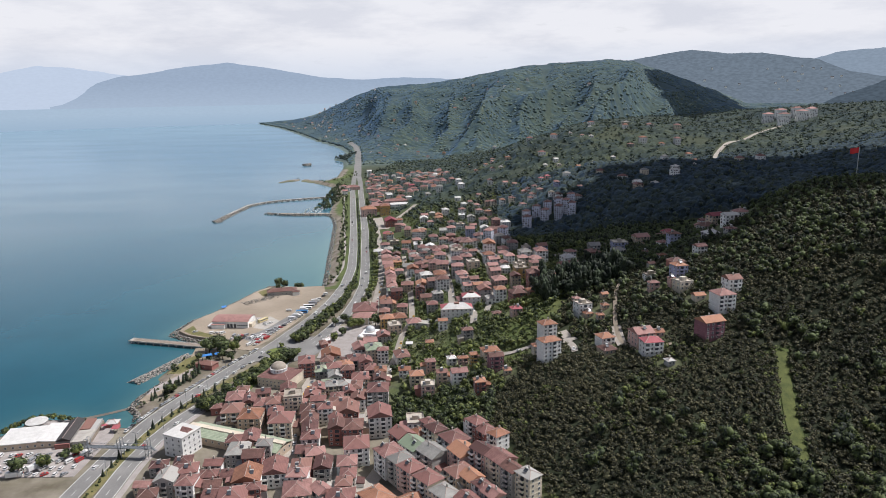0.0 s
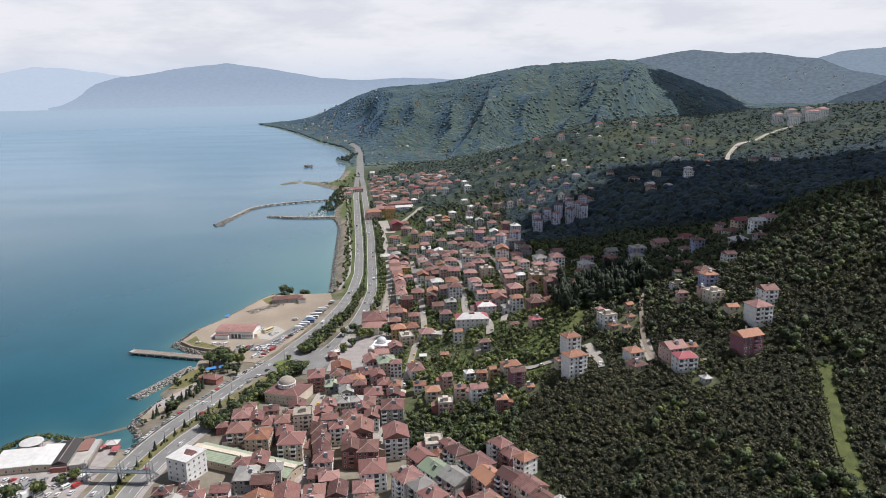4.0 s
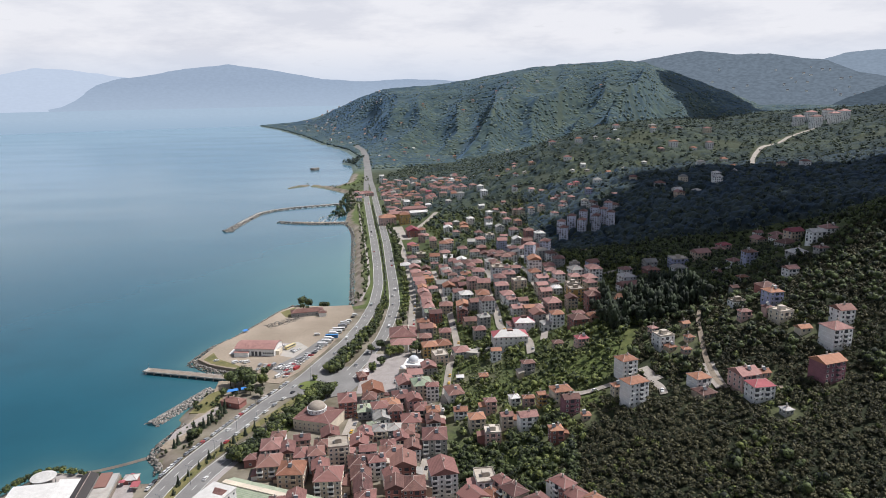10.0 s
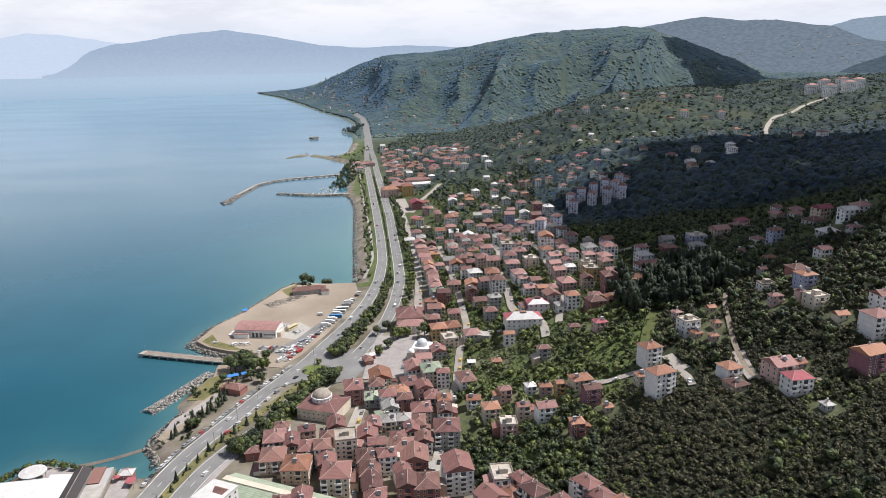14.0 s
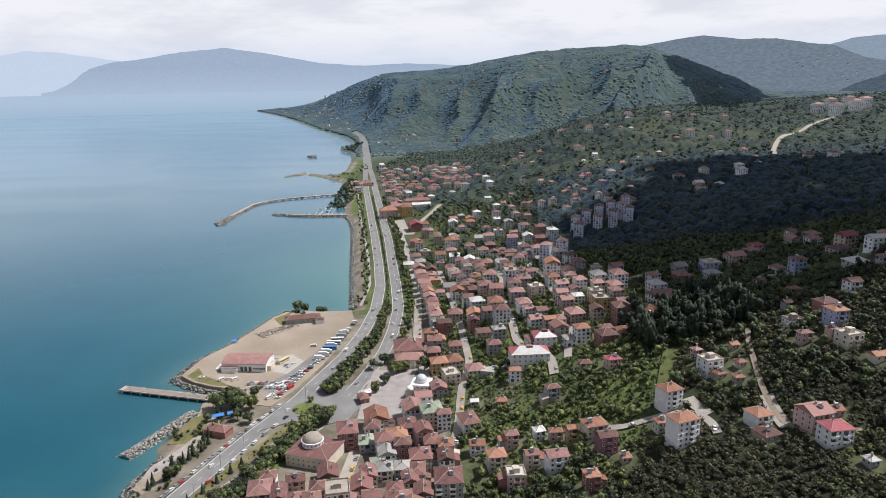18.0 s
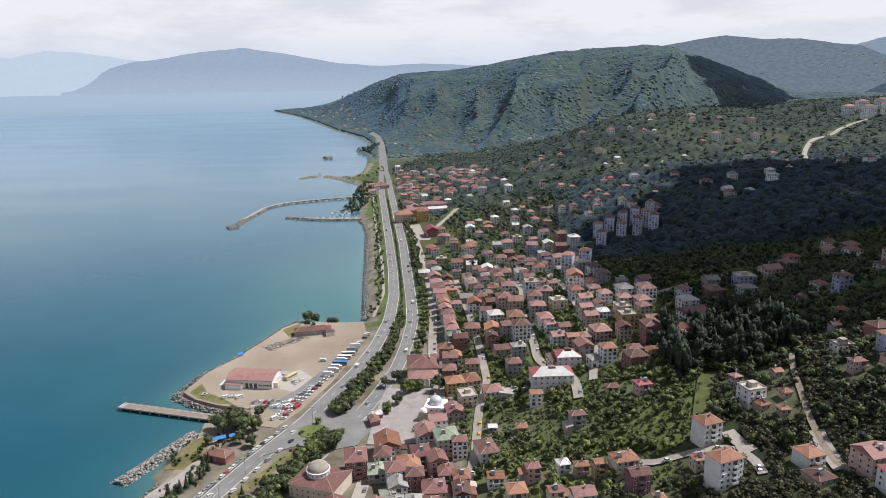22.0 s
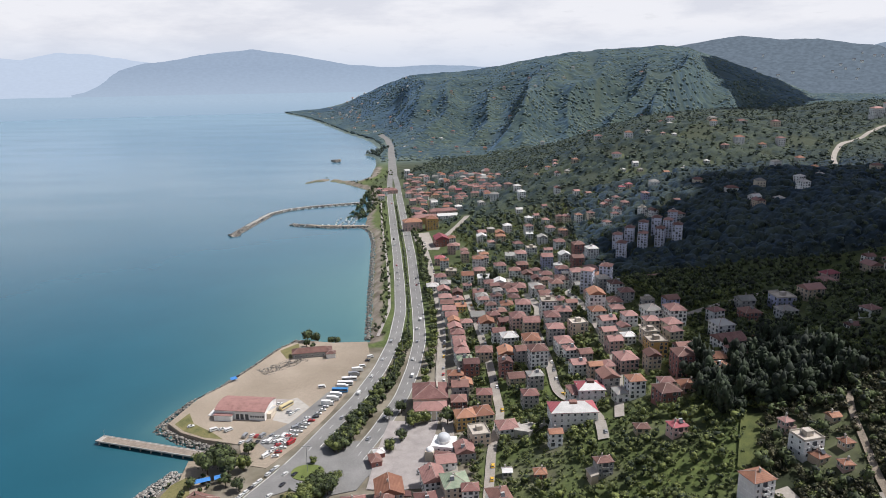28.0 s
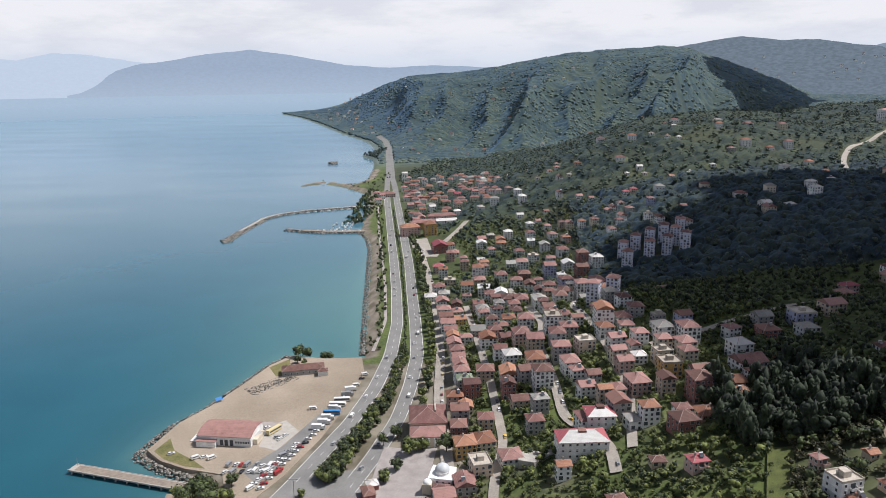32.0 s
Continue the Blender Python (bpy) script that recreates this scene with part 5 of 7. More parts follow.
def annex_mesh(w, d, h, wall, roof):
    """A lean-to beside a town house."""
    def make():
        a, b = w / 2, d / 2
        s = Shape().box(-a, -b, -5, a, b, h)
        return s.add([(-a - 0.3, -b - 0.3, h), (a + 0.3, -b - 0.3, h - 0.05), (a + 0.3, b + 0.3, h - 0.05), (-a - 0.3, b + 0.3, h), (-a - 0.3, -b - 0.3, h + 1.1), (a + 0.3, -b - 0.3, h + 0.2), (a + 0.3, b + 0.3, h + 0.2), (-a - 0.3, b + 0.3, h + 1.1)],
                     [(3, 2, 1, 0), (4, 5, 6, 7), (0, 1, 5, 4), (1, 2, 6, 5), (2, 3, 7, 6), (3, 0, 4, 7)], 1).mesh("annex", [wall, roof])
    return cached(("annex", w, d, h, wall.name, roof.name), make)


def heater_mesh():
    def make():
        s = Shape().add([(-0.9, -0.8, 0.1), (0.9, -0.8, 0.1), (0.9, 0.4, 1.1), (-0.9, 0.4, 1.1), (-0.9, -0.75, 0.02), (0.9, -0.75, 0.02), (0.9, 0.45, 1.02), (-0.9, 0.45, 1.02)],
                        [(0, 1, 2, 3), (7, 6, 5, 4), (0, 4, 5, 1), (1, 5, 6, 2), (2, 6, 7, 3), (3, 7, 4, 0)], 1)
        s.beam((-0.8, 0.6, 1.3), (0.8, 0.6, 1.3), 0.32, 0, 8)
        s.beam((-0.7, 0.5, -0.6), (-0.7, 0.6, 1.1), 0.05).beam((0.7, 0.5, -0.6), (0.7, 0.6, 1.1), 0.05)
        return s.mesh("water_heater", [M_FRAME, M_GLASS])
    return cached("heater", make)


def joined_windows(w, d, storeys, front, side, seed):
    """All windows of a far house as one mesh."""
    def make():
        s = Shape()
        r = random.Random(seed)
        for turn, span, out, n in ((0, w, d, front), (1, d, w, side), (2, w, d, front), (3, d, w, side)):
            for k in range(storeys):
                for j in range(n):
                    if r.random() < 0.08:
                        continue
                    x = (j + 0.5) / n * span - span / 2
                    z = k * ST + 0.95
                    ww, hh = (0.52, 1.15) if (k + j) % 4 else (0.85, 1.75)
                    for x0, x1, z0, z1, lift, m in ((x - ww - 0.1, x + ww + 0.1, z - 0.1, z + hh + 0.1, 0.05, 0), (x - ww, x + ww, z, z + hh, 0.09, 1)):
                        y0, y1 = -out / 2 - lift, -out / 2 + 0.02
                        b = [(x0, y0, z0), (x1, y0, z0), (x1, y1, z0), (x0, y1, z0), (x0, y0, z1), (x1, y0, z1), (x1, y1, z1), (x0, y1, z1)]
                        for _ in range(turn):
                            b = [(-q[1], q[0], q[2]) for q in b]
                        s.add(b, [(0, 1, 5, 4), (4, 5, 6, 7), (1, 2, 6, 5), (3, 0, 4, 7), (3, 2, 1, 0)], m)
        return s.mesh("windows", [M_FRAME, M_GLASS])
    return cached(("jw", w, d, storeys, front, side, seed), make)


WALL_OF = {"r": ["white", "white", "white", "cream", "pink", "grey", "tan"], "d": ["white", "white", "cream", "pink", "grey", "tan", "brick"], "o": ["white", "white", "cream", "tan", "pink", "yellow"], "b": ["grey", "brick", "white", "tan"],
           "g": ["grey", "white", "cream"], "n": ["cream", "grey", "white"], "m": ["brick", "white", "pink"], "w": ["white"], "t": ["tan", "cream", "white"],
           "y": ["yellow"], "v": ["violet"]}
WALL_WORDS = {"white": "white", "cream": "cream", "pink": "pale pink", "lilac": "pale lilac-white", "grey": "bare grey", "plum": "plum-red", "brick": "dull red", "yellow": "ochre yellow", "violet": "violet-blue", "tan": "tan"}
rnd = random.Random(11)
dice = random.Random(23)


def house(x, y, storeys, w, d, code, turn, near, wall="", roof_kind=""):
    """One house with its walls, roof, windows and balconies."""
    wall = wall or ("white" if y > 540 and rnd.random() < 0.45 else rnd.choice(WALL_OF[code]))
    kind = roof_kind or ("flat" if code in "ty" else rnd.choice(["hip", "hip", "gable"]))
    roof_code = {"y": "t", "v": "r"}.get(code, code)
    h = storeys * ST + 0.3
    spots = [ground(x + dx, y + dy) for dx in (-w / 3, w / 3) for dy in (-d / 3, d / 3)]
    z = min(spots) * 0.6 + max(spots) * 0.4
    name = "apartment_building" if storeys >= 4 else "house"
    label = f"{WALL_WORDS[wall]} {'apartment block' if storeys >= 4 else 'house'}, {storeys} storeys, {ROOF_WORDS[code]} roof"
    top = thing(name, pose(x, y, z, 0, 0, turn), label, "apartment building" if storeys >= 4 else "house", "town houses")
    part("wall", wall_mesh(w, d, h, WALLS[wall]), top)
    roof = part("roof", roof_mesh(w, d, kind, ROOFS[roof_code]), top, pose(0, 0, h))
    rise = 0 if kind == "flat" else min(w, d) * 0.2
    if near or rnd.random() < 0.35:
        part("chimney", chimney_mesh(), roof, pose(w * rnd.uniform(-0.22, 0.22), d * rnd.uniform(-0.1, 0.15), rise + 0.5))
    if rnd.random() < (0.4 if near else 0.2):
        part("water_heater", heater_mesh(), roof, pose(w * rnd.uniform(-0.3, 0.3), -d * 0.22, rise * 0.7 + 0.45))
    if near and x < 30 and storeys > 2 and dice.random() < 0.75:
        side, low = dice.choice([0, 180]), dice.choice([1, 2, 2])
        aw, ad = dice.choice([2.5, 3.0, 3.5]), dice.choice([4, 5, 6])
        part("annex", annex_mesh(aw, ad, (storeys - low) * ST, WALLS[dice.choice(["grey", "tan", "white", "brick"])], ROOFS[dice.choice("dbgorbt")]), top,
             pose((w / 2 + aw / 2) * (1 if side == 0 else -1), dice.uniform(-0.2, 0.2) * d, 0, 0, 0, side))
    nf, ns = max(2, round(w / 2.7)), max(2, round(d / 3.2))
    blank, right = rnd.random() < 0.6, x < -40 or turn < -30
    wide = nf > 3 and rnd.random() < 0.55
    if near:
        for k in range(storeys):
            mid = (nf // 2, nf // 2 - 2 if wide else -1) if k and storeys >= 2 else ()
            for j in range(nf):
                px = (j + 0.5) / nf * w - w / 2
                if j in mid:
                    part("balcony", balcony_mesh(2.8, WALLS["white" if wide else wall]), top, pose(px, -d / 2, k * ST + 0.12))
                else:
                    part("window", window_mesh(), top, pose(px, -d / 2 - 0.02, k * ST + 0.95))
            for j in range(ns if blank else 0):
                py = (j + 0.5) / ns * d - d / 2
                part("window", window_mesh(), top, pose(w / 2 + 0.02 if right else -w / 2 - 0.02, py, k * ST + 0.95, 0, 0, 90 if right else -90))
    else:
        tagged(part("glazing", joined_windows(w, d, storeys, nf, ns, rnd.randrange(3)), top), kind="stuff")
    return top


QUARTERS = [QUARTER_MARKET, QUARTER_MARKET_B, QUARTER_MARKET_C, QUARTER_SLOPE, QUARTER_SLOPE_B, QUARTER_HILL, QUARTER_HILL_B, QUARTER_COAST, QUARTER_COAST_B, QUARTER_COAST_C, QUARTER_VALLEY, QUARTER_VALLEY_B, QUARTER_HARBOUR, QUARTER_HARBOUR_B, QUARTER_HARBOUR_C, QUARTER_HARBOUR_D, QUARTER_UPLAND, QUARTER_UPLAND_B]
TURN_OF = [6, 6, 6, 12, 12, 10, 10, 5, 5, 5, 12, 12, 14, 14, 14, 14, 10, 10]
for quarter, turn in zip(QUARTERS, TURN_OF):
    for x, y, storeys, w, code in quarter:
        code = "d" if code == "r" and y < 430 and (x * 7 + y) % 3 else code
        dense = y < 440 and x < 30
        if dense and code == "o" and (x + y) % 2:
            code = "b" if y % 2 else "d"
        if y > 850 and x > 30:
            storeys, w = max(1, storeys - 1), w * 0.8
        w = max(5, min(12 if dense else 10, round(w * (0.92 if dense else 0.78))))
        d = max(6, min(13, w + (rnd.choice([1, 2, 3, 4]) if y < 440 and x < 30 else rnd.choice([-1, 0, 0, 1, 2]))))
        terrace = x > -34 and y < 336
        house(x, y, storeys, w + terrace, d - 2 * terrace, code, (-54 if terrace else turn) + rnd.uniform(-5, 5), y < 445)
for x, y in TOWERS:
    house(x, y, 7, 8, 8, "r", -24, False, "lilac", "hip")
for x, y, storeys, w, code, wall in VILLAS + VILLAS_B + VILLAS_C + VILLAS_D:
    house(x, y, storeys, w, max(4, round(w * rnd.choice([0.75, 0.85, 0.95]))), code, rnd.uniform(4, 22) if x > 40 else rnd.uniform(2, 14), y < 445, wall)

# infill: plain smaller houses between the others
def infill(x0, x1, y0, y1, tries, gap, codes, turn, low=2, high=4):
    made = 0
    for _ in range(tries):
        x, y = rnd.uniform(x0, x1), rnd.uniform(y0, y1)
        if coast_distance(x, y) < 30 or any(abs(x - p[0]) < gap and abs(y - p[1]) < gap and math.dist((x, y), p[:2]) < gap for p in HOUSE_PLACES):
            continue
        if any(math.dist((x, y), p) < 24 for p in LANDMARKS[1:3]) or any(math.dist((x, y), p) < 14 for p in LANDMARKS):
            continue
        if x < -84 and y > 426:
            continue
        close = min(line_gap(x, y, line) for line in ROAD_LINES)
        if close < 7.0:
            continue
        HOUSE_PLACES.append((x, y))
        w = rnd.choice([7, 8, 8, 9])
        house(x, y, rnd.randint(low, high), w, w + rnd.choice([-1, 0, 1]), rnd.choice(codes), turn + rnd.uniform(-7, 7), y < 400)
        made += 1
    return made


def line_gap(x, y, line):
    best = 1e9
    for (ax, ay), (bx, by) in zip(line[:-1], line[1:]):
        dx, dy = bx - ax, by - ay
        s = min(1, max(0, ((x - ax) * dx + (y - ay) * dy) / (dx * dx + dy * dy)))
        best = min(best, math.hypot(x - ax - s * dx, y - ay - s * dy))
    return best


ROAD_LINES = [line for _, line, _, _ in STREETS] + [SEAWARD, LANDWARD, LAWN]
infill(-138, -62, 240, 322, 900, 8.8, "dddbbrdg", 6)
infill(-62, 34, 236, 300, 160, 10, "rrbobg", -54, 3, 4)
infill(-120, -40, 335, 445, 700, 8.6, "dddbbrdgn", 8)
infill(-50, 62, 505, 720, 520, 11.0, "rrdbobgd", 8)
infill(-75, 60, 720, 930, 110, 17.0, "rrrobgw", 8)


def far_houses(name, x0, x1, y0, y1, tries, gap, label):
    """Small far houses, joined: walls and hip roofs."""
    s, made = Shape(), []
    for _ in range(tries):
        x, y = rnd.uniform(x0, x1), rnd.uniform(y0, y1)
        if coast_distance(x, y) < 45 or any(math.dist((x, y), p[:2]) < gap for p in HOUSE_PLACES + made):
            continue
        if min(line_gap(x, y, line) for line in ROAD_LINES) < 12:
            continue
        made.append((x, y))
        w, d, h, z = rnd.uniform(4, 6), rnd.uniform(4, 6), rnd.choice([4.0, 6.5, 6.5, 9.0]), ground(x, y)
        loft(s, [(x - w, y - d, x + w, y + d, z - 5), (x - w, y - d, x + w, y + d, z + h)], rnd.choice([0, 0, 1]))
        k = rnd.choice([2, 2, 3, 4])
        loft(s, [(x - w - 0.4, y - d - 0.4, x + w + 0.4, y + d + 0.4, z + h), (x - w - 0.4, y - d - 0.4, x + w + 0.4, y + d + 0.4, z + h + 0.2), (x - w * 0.3, y - 0.1, x + w * 0.3, y + 0.1, z + h + 2.4)], k)
        for j in range(3):
            for f in range(int(h // 2.5)):
                s.box(x - w + (j + 0.3) * w * 0.66, y - d - 0.08, z + 0.8 + f * 2.5, x - w + (j + 0.3) * w * 0.66 + 1.1, y - d + 0.05, z + 2.0 + f * 2.5, 5)
    HOUSE_PLACES.extend(made)
    ob = new(name, s.mesh(name, [WALLS["white"], WALLS["cream"], ROOFS["r"], ROOFS["o"], ROOFS["g"], M_GLASS]))
    return tagged(ob, label, "houses", kind="stuff")


far_houses("harbour_town", -150, 0, 1080, 1430, 260, 15.0, "pink and white houses crowding the harbour road")
far_houses("upland_farms", 40, 420, 880, 1350, 45, 26.0, "scattered white farmhouses on the green ridge")
far_houses("hill_farms", -300, 500, 1800, 2700, 26, 40.0, "small farmhouses dotting the big hill")
far_houses("cape_village", -900, -250, 2500, 4000, 120, 40.0, "white houses strung along the far shore")

# ---------------------------------------------------------------- trees and bushes
grow = np.random.default_rng(21)
TREE = [leafy(grow, 5, 90, 2.6, 6.0, 0.5) for _ in range(5)]
BUSH = [leafy(grow, 2, 46, 2.1, 3.4, 0.5, OCTA) for _ in range(6)]
WOOD = [leafy(grow, 3, 30, 3.2, 7.5, 0.9) for _ in range(5)]
CROWN = [(v * [6.8, 6.8, 4.2] + [0, 0, 0.7], f) for v, f in [lump(grow, ICO0, 0.16) for _ in range(8)]]
FAR = [leafy(grow, 1, 14, 7.0, 9.0, 1.6) for _ in range(5)]
LINES = [np.array(line, float) for _, line, _, _ in STREETS] + [np.array(line, float) for line in (SEAWARD, LANDWARD, LAWN)]


def clear_of(x, y, house_gap, road_gap):
    """True where no house and no road is near."""
    ok = np.ones(len(x), bool)
    hp = np.array(HOUSE_PLACES, float)
    for k in range(0, len(hp), 40):
        dist = np.hypot(x[:, None] - hp[None, k:k + 40, 0], y[:, None] - hp[None, k:k + 40, 1])
        ok &= (dist > house_gap).all(1)
    for number, line in enumerate(LINES):
        narrow = 0.42 if number == 6 else 1.0  # the overgrown path between the villas
        for (ax, ay), (bx, by) in zip(line[:-1], line[1:]):
            dx, dy = bx - ax, by - ay
            s = np.clip(((x - ax) * dx + (y - ay) * dy) / (dx * dx + dy * dy), 0, 1)
            ok &= np.hypot(x - ax - s * dx, y - ay - s * dy) > road_gap * narrow
    return ok


def sow(x0, x1, y0, y1, step, keep=1.0):
    x, y = np.meshgrid(np.arange(x0, x1, step), np.arange(y0, y1, step))
    x, y = x.ravel() + grow.uniform(-0.42, 0.42, x.size) * step, y.ravel() + grow.uniform(-0.42, 0.42, y.size) * step
    k = grow.random(x.size) < keep
    return x[k], y[k]


def strip_gap(x, y):
    """The grassy cut that runs up the orchard."""
    return (np.abs(x - np.interp(y, CUT_Y, CUT_X)) > 3.4) | (y > 328) | (y < 248)


def plant(name, templates, x, y, ok, scale, mat, label, category, rng=grow, shade=False):
    x, y = x[ok], y[ok]
    z = height(x, y) - 0.35
    scatter(name, templates, np.stack([x, y, z], 1), scale(len(x)), mat, label, category, rng, shade=shade)


def hazel_edge(y):
    return np.interp(y, [200, 250, 275, 300, 330, 360, 400, 440, 470, 471], [44, 44, 38, 27, 14, 30, 60, 78, 90, 400])


# hazel orchard on the slope
x, y = sow(-30, 330, 205, 470, 2.75)
hx = np.interp(y, [200, 250, 275, 300, 330, 360, 400, 440, 470], [44, 44, 38, 27, 14, 30, 60, 78, 90])
ok = clear_of(x, y, 6.8, 3.2) & (x > hx) & strip_gap(x, y) & (grow.random(x.size) < 0.93)
plant("hazel_orchard", BUSH, x, y, ok, lambda n: grow.uniform(0.75, 1.2, n), M_HAZEL, "dense dark green hazel bushes covering the slope", "orchard")
# weeds and young shoots in the orchard's open patches
x, y = sow(20, 330, 205, 470, 3.0)
ok = clear_of(x, y, 6.0, 2.6) & (x > hazel_edge(y)) & strip_gap(x, y) & (patchy(x + 40, y, 13.0) > 0.2) & (grow.random(x.size) < 0.5)
plant("orchard_weeds", BUSH, x, y, ok, lambda n: grow.uniform(0.6, 1.1, n), M_LEAF, "yellow-green weeds and shoots among the hazels", "bushes")
# mixed trees in and above the town
x, y = sow(-45, 150, 300, 720, 2.9)
ok = clear_of(x, y, 5.4, 2.9) & (height(x, y) > 6.5) & (patchy(x, y, 6.0) < 0.7) & (x < hazel_edge(y) + 3)
plant("garden_shrubs", BUSH, x, y, ok, lambda n: grow.uniform(0.3, 0.8, n), M_LEAF, "bright green shrubs and weeds on the slopes", "bushes")
x, y = sow(-40, 140, 300, 700, 4.4)
land = height(x, y)
ok = clear_of(x, y, 6.6, 3.8) & (land > 6) & (patchy(x, y, 17.0) > -0.5) & (x < hazel_edge(y) + 8) & (grow.random(x.size) < 0.6)
plant("garden_trees", TREE, x, y, ok, lambda n: grow.uniform(0.55, 1.2, n), M_LEAF, "bright green garden trees between the houses", "trees")
x, y = sow(55, 330, 380, 700, 5.0)
ok = clear_of(x, y, 8.0, 4.0) & (x > np.interp(y, [380, 470, 560, 700], [70, 90, 90, 70])) & (grow.random(x.size) < 0.86)
plant("hillside_trees", WOOD, x, y, ok, lambda n: grow.uniform(0.6, 1.05, n), M_TREELEAF, "dark green trees on the hillside", "trees")
x, y = sow(-70, 120, 690, 1000, 5.5)
ok = clear_of(x, y, 7.0, 4.5) & (height(x, y) > 6) & (grow.random(x.size) < 0.6)
plant("upper_garden_trees", BUSH, x, y, ok, lambda n: grow.uniform(0.6, 1.6, n), M_LEAF, "green garden trees among the upper houses", "trees")
x, y = sow(-60, 620, 700, 1000, 9.0)
ok = clear_of(x, y, 9.0, 5.0) & (height(x, y) > 7) & (grow.random(x.size) < 0.7)
plant("valley_wood", WOOD, x, y, ok, lambda n: grow.uniform(0.7, 1.25, n), M_WOOD, "dense dark wood filling the valley", "woodland")
x, y = sow(330, 640, 300, 700, 6.5)
ok = clear_of(x, y, 9.0, 5.0) & (x < 0.95 * y)
plant("shoulder_wood", WOOD, x, y, ok, lambda n: grow.uniform(0.7, 1.3, n), M_WOOD, "dark wood on the shoulder of the hill", "woodland")
x, y = sow(-160, 1000, 1000, 1780, 10.0)
ok = clear_of(x, y, 10.0, 6.0) & (height(x, y) > 5) & (coast_distance(x, y) > 40) & (x < 0.75 * y) & (clearing(x, y) * 0.8 < grow.random(x.size))
plant("ridge_trees", FAR, x, y, ok, lambda n: grow.uniform(0.35, 0.85, n), M_RIDGE, "single trees and hedges on the ridge", "woodland")


def built_up(x, y):
    return ~clear_of(x, y, 8.5, 5.0)


def built_far(x, y):
    return ~clear_of(x, y, 10.0, 9.0)


def low_ground(x, y):
    return (height(x, y) < 6) | (coast_distance(x, y) < 60)


canopy("valley_canopy", (0.08, 0.8), 700, 1010, 300, 140, 6.5, 5.5, lambda x, y: built_up(x, y) | (patchy(x, y, 15.0) > 0.55) & (y > 860), low_ground,
       canopy_material("valley_canopy_leaves", (0.008, 0.015, 0.011), (0.041, 0.052, 0.030), 0.02, 0.6, 0.14), "closed dark wood in the valley")
canopy("shoulder_canopy", (0.5, 1.05), 300, 700, 200, 150, 5.5, 4.5, built_up, lambda x, y: x < 318, canopy_material("shoulder_canopy_leaves", (0.014, 0.026, 0.010), (0.074, 0.100, 0.034), 0.02, 0.7), "closed wood on the shoulder of the hill")
canopy("ridge_canopy", (-0.1, 0.78), 1000, 1790, 300, 190, 8.5, 4.0, built_far, low_ground, canopy_material("ridge_canopy_leaves", (0.012, 0.021, 0.012), (0.056, 0.068, 0.032), 0.012, 0.4, 0.08), "low green wood and fields on the ridge")
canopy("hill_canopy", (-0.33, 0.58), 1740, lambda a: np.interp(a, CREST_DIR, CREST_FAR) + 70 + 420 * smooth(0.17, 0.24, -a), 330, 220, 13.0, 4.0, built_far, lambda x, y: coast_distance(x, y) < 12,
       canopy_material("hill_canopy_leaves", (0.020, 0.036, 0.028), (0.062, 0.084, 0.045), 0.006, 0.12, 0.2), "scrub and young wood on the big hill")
# single tree tops standing out of it
x, y = sow(-1200, 1500, 1745, 4650, 9.2)
a = x / y
crest = np.interp(a, CREST_DIR, CREST_FAR)
ok = (coast_distance(x, y) > 14) & (y < crest + 40 + 380 * smooth(0.17, 0.24, -a)) & (a > -0.33) & (a < 0.56) & (clearing(x, y) < 0.3) & (grow.random(x.size) < np.clip(0.72 + 0.7 * patchy(x, y, 70.0), 0.4, 0.97))
ok[ok] = clear_of(x[ok], y[ok], 8.0, 9.0)
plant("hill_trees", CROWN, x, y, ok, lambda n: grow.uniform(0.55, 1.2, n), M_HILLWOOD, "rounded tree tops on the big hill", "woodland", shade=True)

# ---------------------------------------------------------------- sea front: pier, breakwaters, rocks
rock_rng = np.random.default_rng(4)
ROCK = [lump(rock_rng, ICO0, 0.3) for _ in range(6)]
ROCK = [(v * [1.0, 0.8, 0.6], f) for v, f in ROCK]


def rocks(name, line, width, gap, size, top, label, mat=M_ROCK):
    """Heaped boulders along a line, higher in the middle."""
    line = np.array(line, float)
    s = np.r_[0, np.cumsum(np.hypot(*np.diff(line, axis=0).T))]
    n = int(s[-1] * width / gap ** 2)
    q, side = rock_rng.uniform(0, s[-1], n), rock_rng.uniform(-1, 1, n)
    px, py = np.interp(q, s, line[:, 0]), np.interp(q, s, line[:, 1])
    k = np.clip(np.searchsorted(s, q) - 1, 0, len(line) - 2)
    d = np.diff(line, axis=0)[k]
    d /= np.hypot(*d.T)[:, None]
    z = top * (1 - np.abs(side) ** 1.4) - 0.4 + rock_rng.uniform(-0.3, 0.3, n)
    xyz = np.stack([px + d[:, 1] * side * width / 2, py - d[:, 0] * side * width / 2, z], 1)
    return scatter(name, ROCK, xyz, rock_rng.uniform(0.6, 1.25, n) * size, mat, label, "rocks", rock_rng)


MOLE = [(-327, 992), (-325, 1038), (-318, 1128), (-300, 1158), (-277, 1177), (-222, 1203), (-183, 1216)]
MOLE_INNER = [(-270, 1054), (-245, 1043), (-215, 1036), (-160, 1036)]
rocks("breakwater_boulders", MOLE, 13, 1.7, 1.5, 2.0, "grey boulders heaped along the breakwater")
rocks("inner_breakwater_boulders", MOLE_INNER, 14, 1.8, 1.5, 2.0, "dark boulders of the inner breakwater")
rocks("mole_head_boulders", [(-331, 990), (-321, 996)], 15, 1.4, 1.8, 2.4, "boulders round the breakwater head")
ribbon("mole_deck", MOLE[1:], 4.5, M_CONC, 0, label="pale concrete way on the breakwater", level=2.4)
